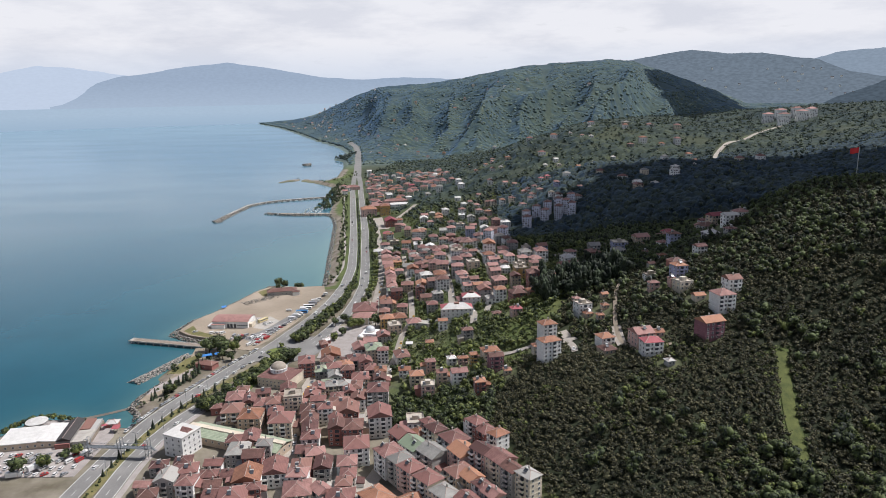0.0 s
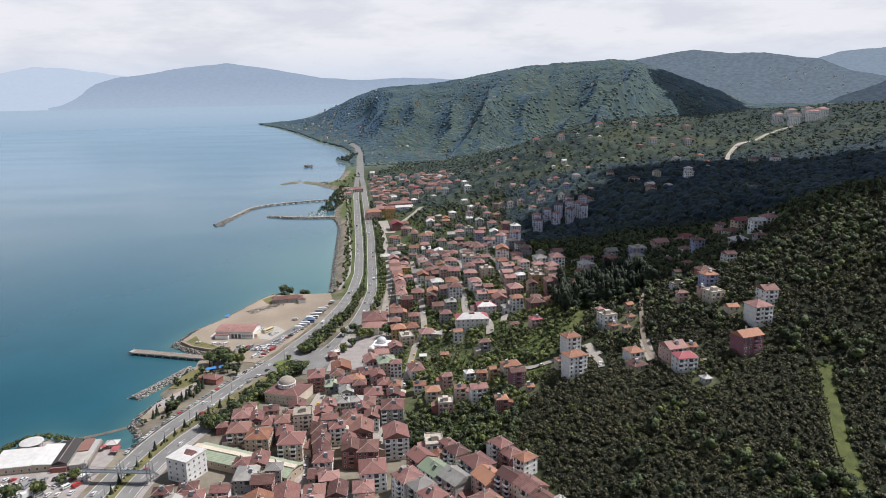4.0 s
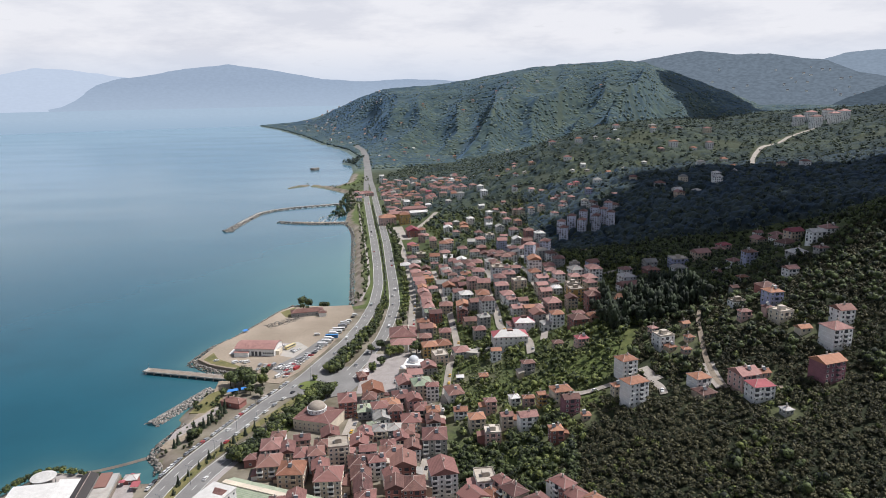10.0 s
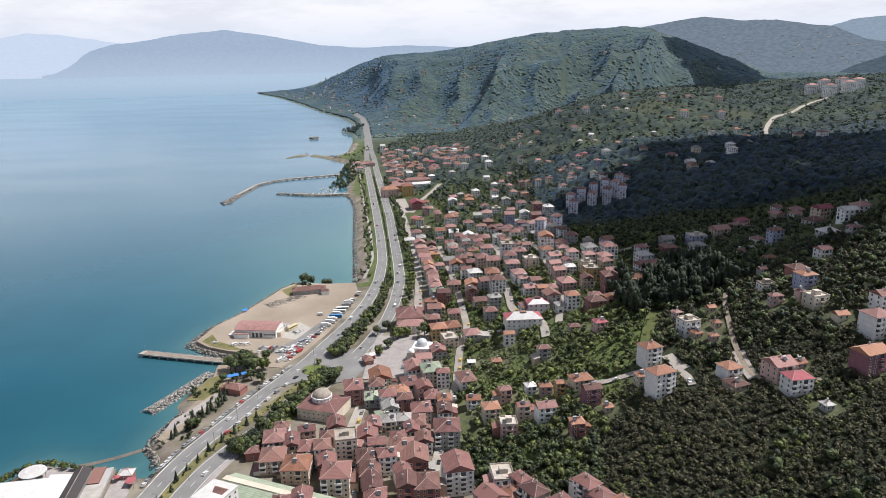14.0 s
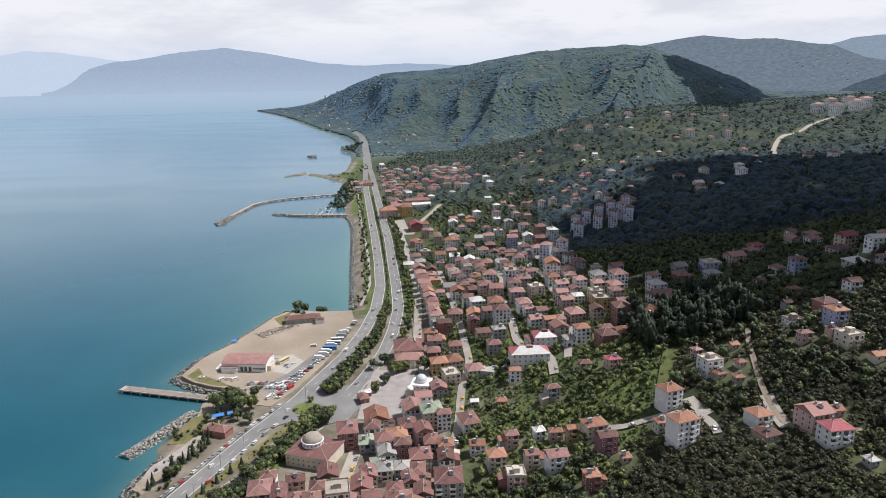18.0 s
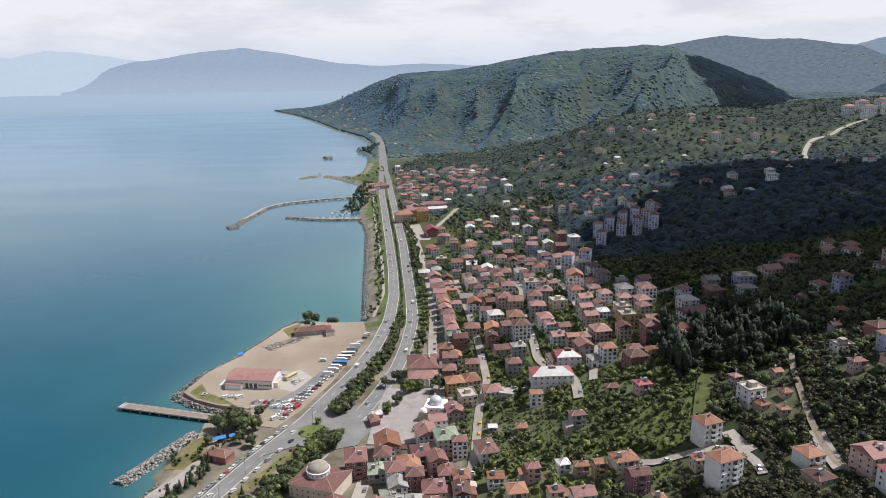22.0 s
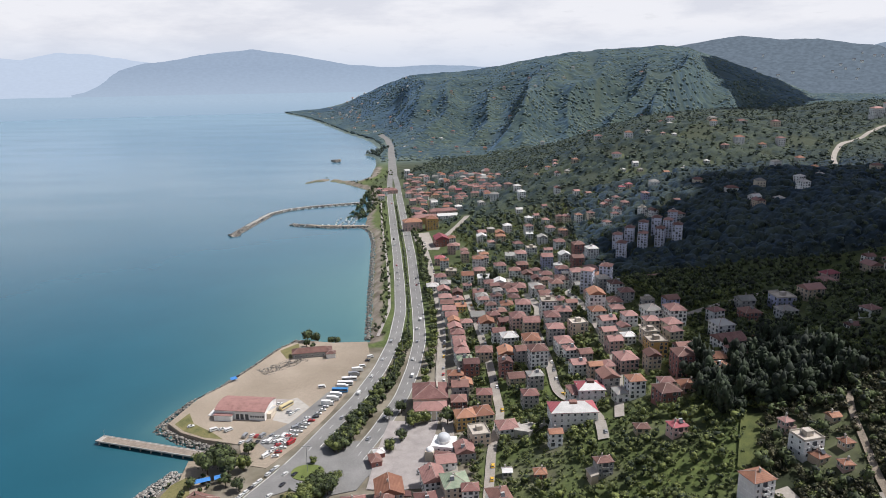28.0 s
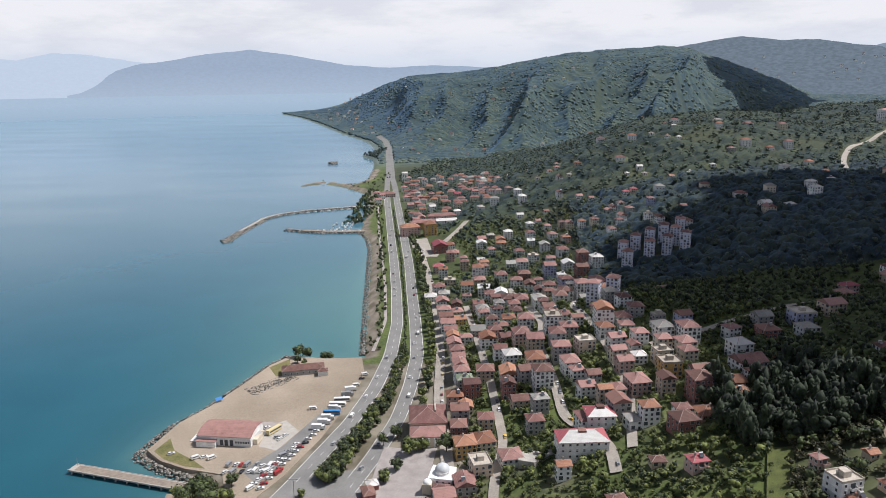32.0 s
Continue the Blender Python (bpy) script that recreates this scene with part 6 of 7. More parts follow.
ribbon("inner_mole_deck", MOLE_INNER[1:], 6, M_DIRT, 0, label="earth top of the inner breakwater", level=2.3)
rocks("groyne_boulders", [(-200, 416), (-190, 440), (-181, 463)], 10, 0.72, 0.72, 2.2, "pale boulders of a short groyne", M_PALEROCK)
rocks("lot_boulders", [(-166, 482), (-180, 489), (-194, 496), (-209, 507), (-203, 537), (-192, 557), (-182, 587), (-173, 618), (-163, 638)], 7, 1.2, 0.85, 2.2, "boulders armouring the lot's edge")
rocks("bay_boulders", [(-113, 640), (-116, 662), (-123, 722), (-135, 827), (-149, 948), (-160, 1002), (-176, 1040)], 5.5, 1.3, 0.85, 1.6, "boulders along the road's sea edge")
rocks("beach_boulders", [(-175, 362), (-178, 371), (-185, 379), (-186, 388), (-183, 402), (-180, 414)], 4.5, 0.95, 0.75, 2.4, "boulders at the beach corner")
rocks("rubble_heap", [(-172, 574), (-158, 590), (-150, 598)], 14, 1.1, 0.5, 0.9, "heap of grey rubble on the lot")
bpy.data.objects["rubble_heap"].location.z = 3.3
rocks("islet_rock", [(-352, 1770), (-332, 1769)], 14, 2.6, 3.5, 5.0, "small brown rock islet")


def pier():
    a, b = Vector((-235, 494, 0)), Vector((-163, 475, 0))
    length = (b - a).length
    turn = math.degrees(math.atan2(b.y - a.y, b.x - a.x))
    top = thing("pier", pose(a.x, a.y, 0, 0, 0, turn), "long weathered concrete pier on piles", "pier")
    part("deck", Shape().box(0, -3, 1.5, length, 3, 2.1).mesh("deck", M_CONC), top)
    part("kerb", Shape().box(0, -3.1, 2.1, length, -2.8, 2.35).mesh("kerb", M_CONC), top)
    part("kerb", Shape().box(0, 2.8, 2.1, length, 3.1, 2.35).mesh("kerb", M_CONC), top)
    pile = Shape().beam((0, 0, -4), (0, 0, 1.5), 0.4, 0, 8).mesh("pile", M_CONC)
    for k in range(12):
        for side in (-2.4, 2.4):
            part("pile", pile, top, pose(2 + k * (length - 4) / 11, side, 0))
    part("lamp_post", Shape().beam((0, 0, 2.1), (0, 0, 6), 0.09, 0, 6).beam((0, 0, 6), (0.8, 0, 6.2), 0.06).mesh("lamp_post", M_STEEL), top, pose(1.5, 2, 0))
    part("planks", Shape().box(3, -2.2, 2.104, length - 2, 2.2, 2.14).mesh("planks", M_TIMBER), top, None, "worn plank walkway")


pier()


def boat_mesh():
    def make():
        s = Shape()
        ring = lambda w, z, l: [(-l / 2, -w, z), (l * 0.2, -w, z), (l / 2, 0, z + 0.15), (l * 0.2, w, z), (-l / 2, w, z)]
        s.add(ring(0.7, -0.2, 5.4) + ring(1.1, 0.8, 6.4), [(0, 1, 6, 5), (1, 2, 7, 6), (2, 3, 8, 7), (3, 4, 9, 8), (4, 0, 5, 9), (5, 6, 7, 8, 9)])
        return s.mesh("hull", M_FRAME)
    return cached("boat", make)


CABIN = Shape().box(-1.2, -0.7, 0.8, 0.8, 0.7, 1.9).box(-0.9, -0.72, 1.3, 0.82, 0.72, 1.7, 1).mesh("cabin", [M_FRAME, M_GLASS])


def boat(x, y, z, turn):
    top = thing("boat", pose(x, y, z, 0, 0, turn), "small white fishing boat moored in the harbour", "boat", "harbour boats")
    part("hull", boat_mesh(), top)
    part("cabin", CABIN, top)


for k in range(12):
    f = k / 11
    boat(-304 + f * 100, 1148 + 52 * f ** 0.75, 0.1, 30 + rnd.uniform(-20, 20))
for k in range(9):
    boat(-250 + k * 10.5 + rnd.uniform(-2, 2), 1047 - (4 if k > 4 else 0) + rnd.uniform(-2, 2), 0.1, 80 + rnd.uniform(-20, 20))
for k in range(16):
    boat(-212 + (k % 4) * 8 + rnd.uniform(-2, 2), 1052 + (k // 4) * 13 + rnd.uniform(-3, 3), 0.1, rnd.uniform(60, 120))
for k in range(7):
    boat(-200 + k * 4, 1075 + k * 14 + rnd.uniform(-3, 3), 0.1, rnd.uniform(0, 180))


# ---------------------------------------------------------------- particular buildings
def dome(s, r, z, m=0, flat=0.8, sides=28):
    prof = [(r * math.cos(a), z + r * flat * math.sin(a)) for a in [radians(q) for q in range(0, 90, 10)]] + [(0.02, z + r * flat)]
    return s.turned(prof, sides, m)


def facade(top, w, d, storeys, nf, ns, first=0.0, height_of=3.0, sides="fblr"):
    for turn, span, out, n, key in ((0, w, d, nf, "f"), (90, d, w, ns, "r"), (180, w, d, nf, "b"), (-90, d, w, ns, "l")):
        if key not in sides:
            continue
        for k in range(storeys):
            for j in range(n):
                p = pose(0, 0, 0, 0, 0, turn) @ pose((j + 0.5) / n * span - span / 2, -out / 2 - 0.02, first + k * height_of + 0.95)
                part("window", window_mesh(), top, p)


def white_block():
    x, y = -133.5, 323
    top = thing("office_building", pose(x, y, ground(x, y), 0, 0, -24), "plain white four-storey block with a white roof", "building")
    w, d, h = 12, 13, 11.2
    part("wall", wall_mesh(w, d, h, WALLS["white"]), top)
    roof = part("roof", Shape().box(-w / 2 - 0.3, -d / 2 - 0.3, 0, w / 2 + 0.3, d / 2 + 0.3, 0.5).mesh("roof", ROOFS["w"]), top, pose(0, 0, h))
    part("hatch", Shape().add([(-2.5, -2, 0.5), (2.5, -2, 0.5), (2.5, 2, 0.5), (-2.5, 2, 0.5), (-2.5, -0.2, 2.2), (2.5, -0.2, 2.2), (2.5, 0.2, 2.2), (-2.5, 0.2, 2.2)],
         [(0, 1, 5, 4), (1, 2, 6, 5), (2, 3, 7, 6), (3, 0, 4, 7), (4, 5, 6, 7)]).mesh("hatch", ROOFS["r"]), roof, pose(2, 1, 0), "pink tiled stair hood")
    facade(top, w, d, 4, 3, 4, 0, 2.7, sides="fr")


white_block()


def market_hall():
    x, y = -108, 329
    top = thing("market_hall", pose(x, y, ground(x, y), 0, 0, -22.5), "long market hall with green roof and cream ridge lights", "market hall")
    part("wall", Shape().box(-29, -6.5, -4, 29, 6.5, 4.6).mesh("wall", WALLS["tan"]), top)
    for side in (-1, 1):
        part("roof_slope", Shape().add([(-29.5, side * 7.2, 4.4), (29.5, side * 7.2, 4.4), (29.5, side * 1.5, 6.2), (-29.5, side * 1.5, 6.2),
             (-29.5, side * 7.2, 4.6), (29.5, side * 7.2, 4.6), (29.5, side * 1.5, 6.4), (-29.5, side * 1.5, 6.4)],
             [(0, 1, 2, 3), (4, 5, 6, 7), (0, 1, 5, 4), (1, 2, 6, 5), (2, 3, 7, 6), (3, 0, 4, 7)]).mesh("roof_slope", ROOFS["n"]), top)
    part("ridge_light", Shape().box(-29.5, -1.5, 6.0, 29.5, 1.5, 6.9).mesh("ridge_light", WALLS["cream"]), top, None, "cream translucent ridge")
    part("cross_light", Shape().box(-1.5, -7.25, 4.8, 1.5, -1.55, 6.6).mesh("cross_light", WALLS["cream"]), top)
    facade(top, 58, 13, 1, 14, 3, 1.2, sides="fr")


market_hall()


def domed_hall():
    x, y = -105, 411
    top = thing("domed_hall", pose(-103, 408, ground(x, y), 0, 0, -18) @ Matrix.Scale(0.78, 4), "pink-roofed hall with a large pale dome", "mosque")
    part("wall", Shape().box(-14, -12, -4, 14, 12, 8).mesh("wall", WALLS["cream"]), top)
    roof = part("roof", roof_mesh(28, 24, "hip", ROOFS["r"]), top, pose(0, 0, 8) @ Matrix.Diagonal((1, 1, 0.38, 1)))
    part("drum", Shape().turned([(6.6, 0), (6.6, 4.4), (7.0, 4.5), (7.0, 5.0), (6.2, 5.0)], 28).mesh("drum", WALLS["white"]), roof, pose(-2, 1, 0) @ Matrix.Diagonal((1, 1, 2.4, 1)))
    part("dome", dome(Shape(), 6.2, 0, 0, 0.72).mesh("dome", ROOFS["t"], True), top, pose(-2, 1, 12.6))
    for k in range(16):
        a = k * 22.5
        part("drum_window", window_mesh(0.9, 1.2), top, pose(-2, 1, 10.4) @ pose(0, 0, 0, 0, 0, a) @ pose(0, -6.65, 0))
    facade(top, 28, 24, 2, 8, 6, 0.6, sides="fl")


domed_hall()


def white_mosque():
    x, y = -53, 470
    top = thing("mosque", pose(-53, 474, ground(x, y), 0, 0, -10) @ Matrix.Scale(0.85, 4), "small mosque with a white lead dome", "mosque")
    part("wall", Shape().box(-6.5, -6.5, -3, 6.5, 6.5, 7).mesh("wall", WALLS["white"]), top)
    part("drum", Shape().turned([(3.9, 7), (3.9, 8.2), (4.15, 8.3), (4.15, 8.6), (0.1, 8.6)], 24).mesh("drum", WALLS["white"]), top)
    part("dome", dome(Shape(), 3.95, 8.6, 0, 0.9).mesh("dome", plain("lead_sheet", (0.52, 0.54, 0.55), 0.5), True), top)
    part("side_dome", dome(Shape(), 2.4, 0, 0, 0.8, 18).mesh("side_dome", WALLS["white"], True), top, pose(-6.5, -7.5, 5.0))
    part("porch", Shape().box(-9, -10, -3, -4, -6.55, 5.0).mesh("porch", WALLS["cream"]), top)
    part("side_roof", roof_mesh(9, 6, "hip", ROOFS["r"]), top, pose(1.5, -10, 4.5))
    part("side_wall", Shape().box(-3, -13, -3, 6, -7, 4.5).mesh("side_wall", WALLS["cream"]), top)
    facade(top, 13, 13, 2, 4, 4, 0.5, sides="fl")


white_mosque()


def civic_hall():
    x, y = -62, 522
    top = thing("civic_hall", pose(x, y, ground(x, y), 0, 0, 4), "two-storey public hall under stepped pink hip roofs", "public building")
    part("wall", Shape().box(-9.5, -4, -3, 9.5, 16, 8).mesh("wall", WALLS["cream"]), top)
    part("roof", roof_mesh(19, 20, "hip", ROOFS["r"]), top, pose(0, 6, 8))
    part("front_wall", Shape().box(-9, -15, -3, 9, -4.05, 6.2).mesh("front_wall", WALLS["cream"]), top)
    part("front_roof", roof_mesh(18, 10.9, "hip", ROOFS["r"]), top, pose(0, -9.5, 6.2))
    part("roof_duct", Shape().box(-0.4, -4, 0, 0.4, 4, 1.0).mesh("roof_duct", ROOFS["t"]), top, pose(4, 6, 11.2))
    for k in range(5):
        part("column", Shape().beam((0, 0, 0), (0, 0, 6), 0.35, 0, 8).mesh("column", WALLS["white"]), top, pose(-6 + 3 * k, -16, 0))
    facade(top, 18, 30, 2, 5, 8, 0.3, sides="f")


civic_hall()


def school(x, y, w, d, storeys, turn):
    top = thing("apartment_building", pose(x, y, ground(x, y) + 0.5, 0, 0, turn), "large white block, pink roof with white front slope", "apartment building")
    h = storeys * 2.75
    part("wall", wall_mesh(w, d, h, WALLS["white"]), top)
    roof = part("roof", roof_mesh(w, d, "hip", ROOFS["m"]), top, pose(0, 0, h))
    a, b = w / 2 + 0.6, d / 2 + 0.6
    rise = min(a, b) * 0.46
    part("white_slope", Shape().add([(-a, -b, 0.27), (a, -b, 0.27), (a - b * 0.92, -0.4, 0.27 + rise), (-a + b * 0.92, -0.4, 0.27 + rise)], [(0, 1, 2, 3)]).mesh("white_slope", ROOFS["w"]),
         roof, None, "bright white sheet over the front slope")
    part("dormer", Shape().box(-1.8, -2.0, 1.2, 1.8, 1.2, 3.4).mesh("dormer", ROOFS["b"]), roof)
    facade(top, w, d, storeys, int(w / 3), int(d / 3), 0.1, 2.75, sides="flr")


school(9, 477, 22, 12, 3, 4)
school(20, 494, 13, 11, 3, 4)


def sea_shed():
    top = thing("waterfront_shed", pose(-165, 521, 3.3, 0, 0, -5), "long white shed with a faded red metal roof", "shed")
    part("wall", Shape().box(-14, -8.5, -1, 14, 8.5, 5.2).mesh("wall", WALLS["white"]), top)
    s = Shape()
    n = 9
    ring = [(-9.1 + 18.2 * k / (n - 1), 5.1 + 2.9 * math.sin(math.pi * (0.12 + 0.76 * k / (n - 1))) - 1.0) for k in range(n)]
    v = [(x, y, z + o) for o in (0, 0.25) for x in (-14.5, 14.5) for y, z in ring]
    f = [(i, i + 1, n + i + 1, n + i) for i in range(n - 1)] + [(2 * n + i, 3 * n + i, 3 * n + i + 1, 2 * n + i + 1) for i in range(n - 1)]
    f += [tuple(list(range(0, n)) + list(range(3 * n - 1, 2 * n - 1, -1))), tuple(list(range(n, 2 * n)) + list(range(4 * n - 1, 3 * n - 1, -1)))]
    f += [(0, n, 3 * n, 2 * n), (n - 1, 2 * n - 1, 4 * n - 1, 3 * n - 1)]
    part("roof", s.add(v, f).mesh("roof", ROOFS["r"]), top)
    part("gable", Shape().add([(13.9, -8.5, 5), (13.9, 8.5, 5), (13.9, 3, 6.8), (13.9, -3, 6.8), (14.1, -8.5, 5), (14.1, 8.5, 5), (14.1, 3, 6.8), (14.1, -3, 6.8)],
         [(3, 2, 1, 0), (4, 5, 6, 7), (0, 1, 5, 4), (1, 2, 6, 5), (2, 3, 7, 6), (3, 0, 4, 7)]).mesh("gable", WALLS["white"]), top)
    door = Shape().box(-0.9, -0.06, 0, 0.9, 0.02, 3.2).mesh("door", M_GLASS)
    for x in (-8.5, -7.0, -1.5, 1.0, 3.8):
        part("door", door, top, pose(x, -8.52, 0.2))
    for k in range(6):
        part("window", window_mesh(), top, pose(6.2 + k * 1.35, -8.52, 1.6))
    part("lean_to", Shape().box(-14, -11, -1, -4, -8.55, 3.2).box(-14.3, -11.3, 3.2, -3.7, -8.5, 3.45, 1).mesh("lean_to", [WALLS["white"], ROOFS["r"]]), top)
    part("porch_frame", Shape().box(14.1, -6, -1, 16.5, 4, 3.0).mesh("porch_frame", WALLS["cream"]), top)
    part("slab", Shape().box(-20, -6, -1, -14.2, 3, 0.35).mesh("slab", ROOFS["w"]), top, None, "white concrete slab")
    part("apron", Shape().box(4, 8.7, -1, 22, 18, 0.06).mesh("apron", M_PAVE), top, None, "pale concrete apron")


sea_shed()


def old_station():
    top = thing("old_station", pose(-146, 604.5, 3.3, 0, 0, 14), "derelict low building with a brown hip roof", "building")
    part("wall", Shape().box(-13, -4.5, -1, 13, 4.5, 3.4).mesh("wall", WALLS["grey"]), top)
    part("roof", roof_mesh(26, 9, "hip", ROOFS["b"]), top, pose(0, 0, 3.4))
    part("annexe", Shape().box(9, -9, -1, 15, -4.6, 3.2).mesh("annexe", WALLS["white"]), top)
    part("annexe_roof", roof_mesh(6, 4.4, "hip", ROOFS["b"]), top, pose(12, -6.8, 3.2))
    facade(top, 26, 9, 1, 7, 2, 0, sides="fr")


old_station()


def restaurant():
    top = thing("restaurant", pose(-215, 336, 3.3, 0, 0, 10), "low seaside restaurant with white sheet roofs", "restaurant")
    part("hall", Shape().box(-16, -9, -1, 12, 9, 3.3).mesh("hall", WALLS["tan"]), top)
    part("hall_roof", Shape().box(-16.6, -9.6, 3.6, 2.9, 9.6, 4.0).mesh("hall_roof", ROOFS["w"]), top)
    part("white_roof", Shape().add([(3, -9.8, 4.2), (11.9, -9.8, 3.4), (11.9, 11.2, 3.4), (3, 11.2, 4.2), (3, -9.8, 4.5), (11.9, -9.8, 3.7), (11.9, 11.2, 3.7), (3, 11.2, 4.5)],
         [(3, 2, 1, 0), (4, 5, 6, 7), (0, 1, 5, 4), (1, 2, 6, 5), (2, 3, 7, 6), (3, 0, 4, 7)]).mesh("white_roof", ROOFS["w"]), top)
    part("dark_wing", Shape().box(12.2, -10, -1, 19, 14, 3.4).mesh("dark_wing", WALLS["grey"]), top)
    part("dark_roof", roof_mesh(6.4, 24, "gable", plain("tarred_sheet", (0.045, 0.04, 0.038), 0.7)), top, pose(15.6, 2, 3.4))
    part("terrace", Shape().box(20, -11, -1, 28, 15, 2.6).box(19.8, -11.2, 2.6, 28.2, 2, 2.9, 1).box(19.8, 2.2, 2.6, 25, 15.2, 3.3, 2).mesh("terrace", [WALLS["grey"], M_CONC, ROOFS["b"]]), top)
    part("terrace_wall", Shape().box(28.3, -11, -1, 28.6, 15, 1.8).mesh("terrace_wall", M_TIMBER), top)
    part("front_wall", Shape().box(12, -12, -1, 19, -11.05, 2.6).mesh("front_wall", WALLS["brick"]), top)
    part("round_canopy", Shape().turned([(0.05, 4.3), (3.0, 4.2), (5.6, 3.6), (5.7, 3.4), (0.05, 3.3)], 32).mesh("round_canopy", ROOFS["w"]), top, pose(-6, 16, 0.6), "round white canopy")
    post = Shape().beam((0, 0, -1), (0, 0, 4), 0.12, 0, 6).mesh("post", M_STEEL)
    for k in range(6):
        part("post", post, top, pose(-6 + 5 * math.cos(k * 1.047), 16 + 5 * math.sin(k * 1.047), 0))
    for k in range(3):
        part("parasol", Shape().turned([(1.7, 2.2), (0.05, 2.9)], 8).mesh("parasol", ROOFS["m"]), top, pose(31 + k * 1.6, 7 + k * 2.5, 0.2))
    facade(top, 28, 18, 1, 8, 3, 0, sides="f")


restaurant()


def overpass():
    top = thing("pedestrian_overpass", pose(-181, 318.5, 3.2, 0, 0, -4), "steel truss footbridge across both carriageways", "footbridge")
    length = 34.0
    deck = Shape().box(0, -1.3, 5.6, length, 1.3, 5.9)
    part("deck", deck.mesh("deck", M_STEEL), top)
    for side in (-1.3, 1.3):
        s = Shape().beam((0, side, 7.2), (length, side, 7.2), 0.09).beam((0, side, 5.9), (length, side, 5.9), 0.09)
        for k in range(17):
            s.beam((k * 2, side, 5.9), (k * 2 + 2, side, 7.2), 0.06).beam((k * 2, side, 5.9), (k * 2, side, 7.2), 0.06)
        part("truss", s.mesh("truss", M_STEEL), top)
    for x in (1.5, 18.5, 32.5):
        s = Shape()
        for side in (-1.5, 1.5):
            s.beam((x - 0.8, side, -1), (x - 0.8, side, 10.5), 0.16).beam((x + 0.8, side, -1), (x + 0.8, side, 10.5), 0.16)
        for z in (3, 5.6, 8, 10.5):
            s.beam((x - 0.8, -1.5, z), (x + 0.8, -1.5, z), 0.1).beam((x - 0.8, 1.5, z), (x + 0.8, 1.5, z), 0.1).beam((x, -1.5, z), (x, 1.5, z), 0.1)
        part("tower", s.mesh("tower", M_STEEL), top)
    for x0, way in ((1.5, 1), (32.5, 1)):
        for k in range(14):
            part("step", cached("step", lambda: Shape().box(-0.9, 0, 0, 0.9, 0.32, 0.08).mesh("step", M_STEEL)), top, pose(x0, 1.6 + k * 0.38, 5.7 - k * 0.40))


overpass()


def canal():
    top = thing("culvert_channel", pose(-57, 270, 3.0, 0, 0, 2), "concrete-walled stream channel between the houses", "channel")
    for x in (-4.2, 4.2):
        part("bank", Shape().box(x - 2.2, -34, -2.5, x + 2.2, 34, 0.9).mesh("bank", M_CONC), top)
    part("water", Shape().box(-2.0, -34, -2.4, 2.0, 34, 0.15).mesh("water", M_ASPHALT), top, None, "dark shallow stream")


canal()


def block(x, y, w, d, storeys, wall, roof, turn, label, kind="flat", name="apartment_building"):
    top = thing(name, pose(x, y, ground(x, y), 0, 0, turn), label, "building")
    h = storeys * 2.75
    part("wall", wall_mesh(w, d, h, WALLS[wall]), top)
    part("roof", roof_mesh(w, d, kind, ROOFS[roof]), top, pose(0, 0, h))
    tagged(part("glazing", joined_windows(w, d, storeys, max(2, int(w / 3.2)), max(2, int(d / 3.5)), 1), top), kind="stuff")


for x, y, w, d in ((602, 1300, 17, 12), (632, 1316, 17, 12), (655, 1302, 17, 12), (614, 1264, 18, 12), (644, 1262, 18, 12), (668, 1276, 17, 12)):
    block(x, y, w, d, 7, "white", "r", 12, "white hilltop block with a pink roof", "hip")
block(-93, 1035, 34, 12, 3, "yellow", "r", 14, "long orange public building with a pink roof", "hip")
block(-84, 1000, 14, 14, 5, "yellow", "o", 14, "tall orange public building", "hip")
block(-108, 1005, 22, 16, 4, "pink", "o", 14, "wide pink school building", "hip")
block(-72, 1060, 36, 12, 3, "pink", "r", 14, "long school wing with a pink roof", "hip")
block(-66, 1040, 26, 10, 2, "white", "w", 14, "low hall with white sheet roof", "gable")
block(-70, 922, 15, 20, 3, "brick", "m", 12, "dark red hall with a maroon roof", "gable", "hall")
block(-167, 1290, 26, 14, 2, "pink", "r", 14, "low building with pink roof by the harbour", "hip")


def flag_pole():
    x, y = 272, 455
    top = thing("flag_pole", pose(x, y, ground(x, y)), "tall steel pole with a red flag on the hill", "flag pole")
    part("pole", Shape().beam((0, 0, -1), (0, 0, 24), 0.22, 0, 8).mesh("pole", M_STEEL), top)
    s = Shape()
    n = 9
    v = [(-k * 0.7, 0.35 * math.sin(k * 0.9) + o, z - k * 0.12) for o in (0, 0.05) for z in (20.2, 23.8) for k in range(n)]
    f = [(k, k + 1, n + k + 1, n + k) for k in range(n - 1)] + [(3 * n + k, 3 * n + k + 1, 2 * n + k + 1, 2 * n + k) for k in range(n - 1)]
    part("flag", s.add(v, f).mesh("flag", plain("flag_red", (0.55, 0.03, 0.03), 0.8)), top)


flag_pole()


def kiosk(x, y, w, d, h, roof, turn, label):
    top = thing("kiosk", pose(x, y, ground(x, y) + 0.2, 0, 0, turn), label, "kiosk")
    part("wall", Shape().box(-w / 2, -d / 2, -1, w / 2, d / 2, h).mesh("wall", WALLS["brick"]), top)
    part("roof", roof_mesh(w, d, "hip", ROOFS[roof]), top, pose(0, 0, h))
    part("window", window_mesh(), top, pose(0, -d / 2 - 0.02, 0.9))


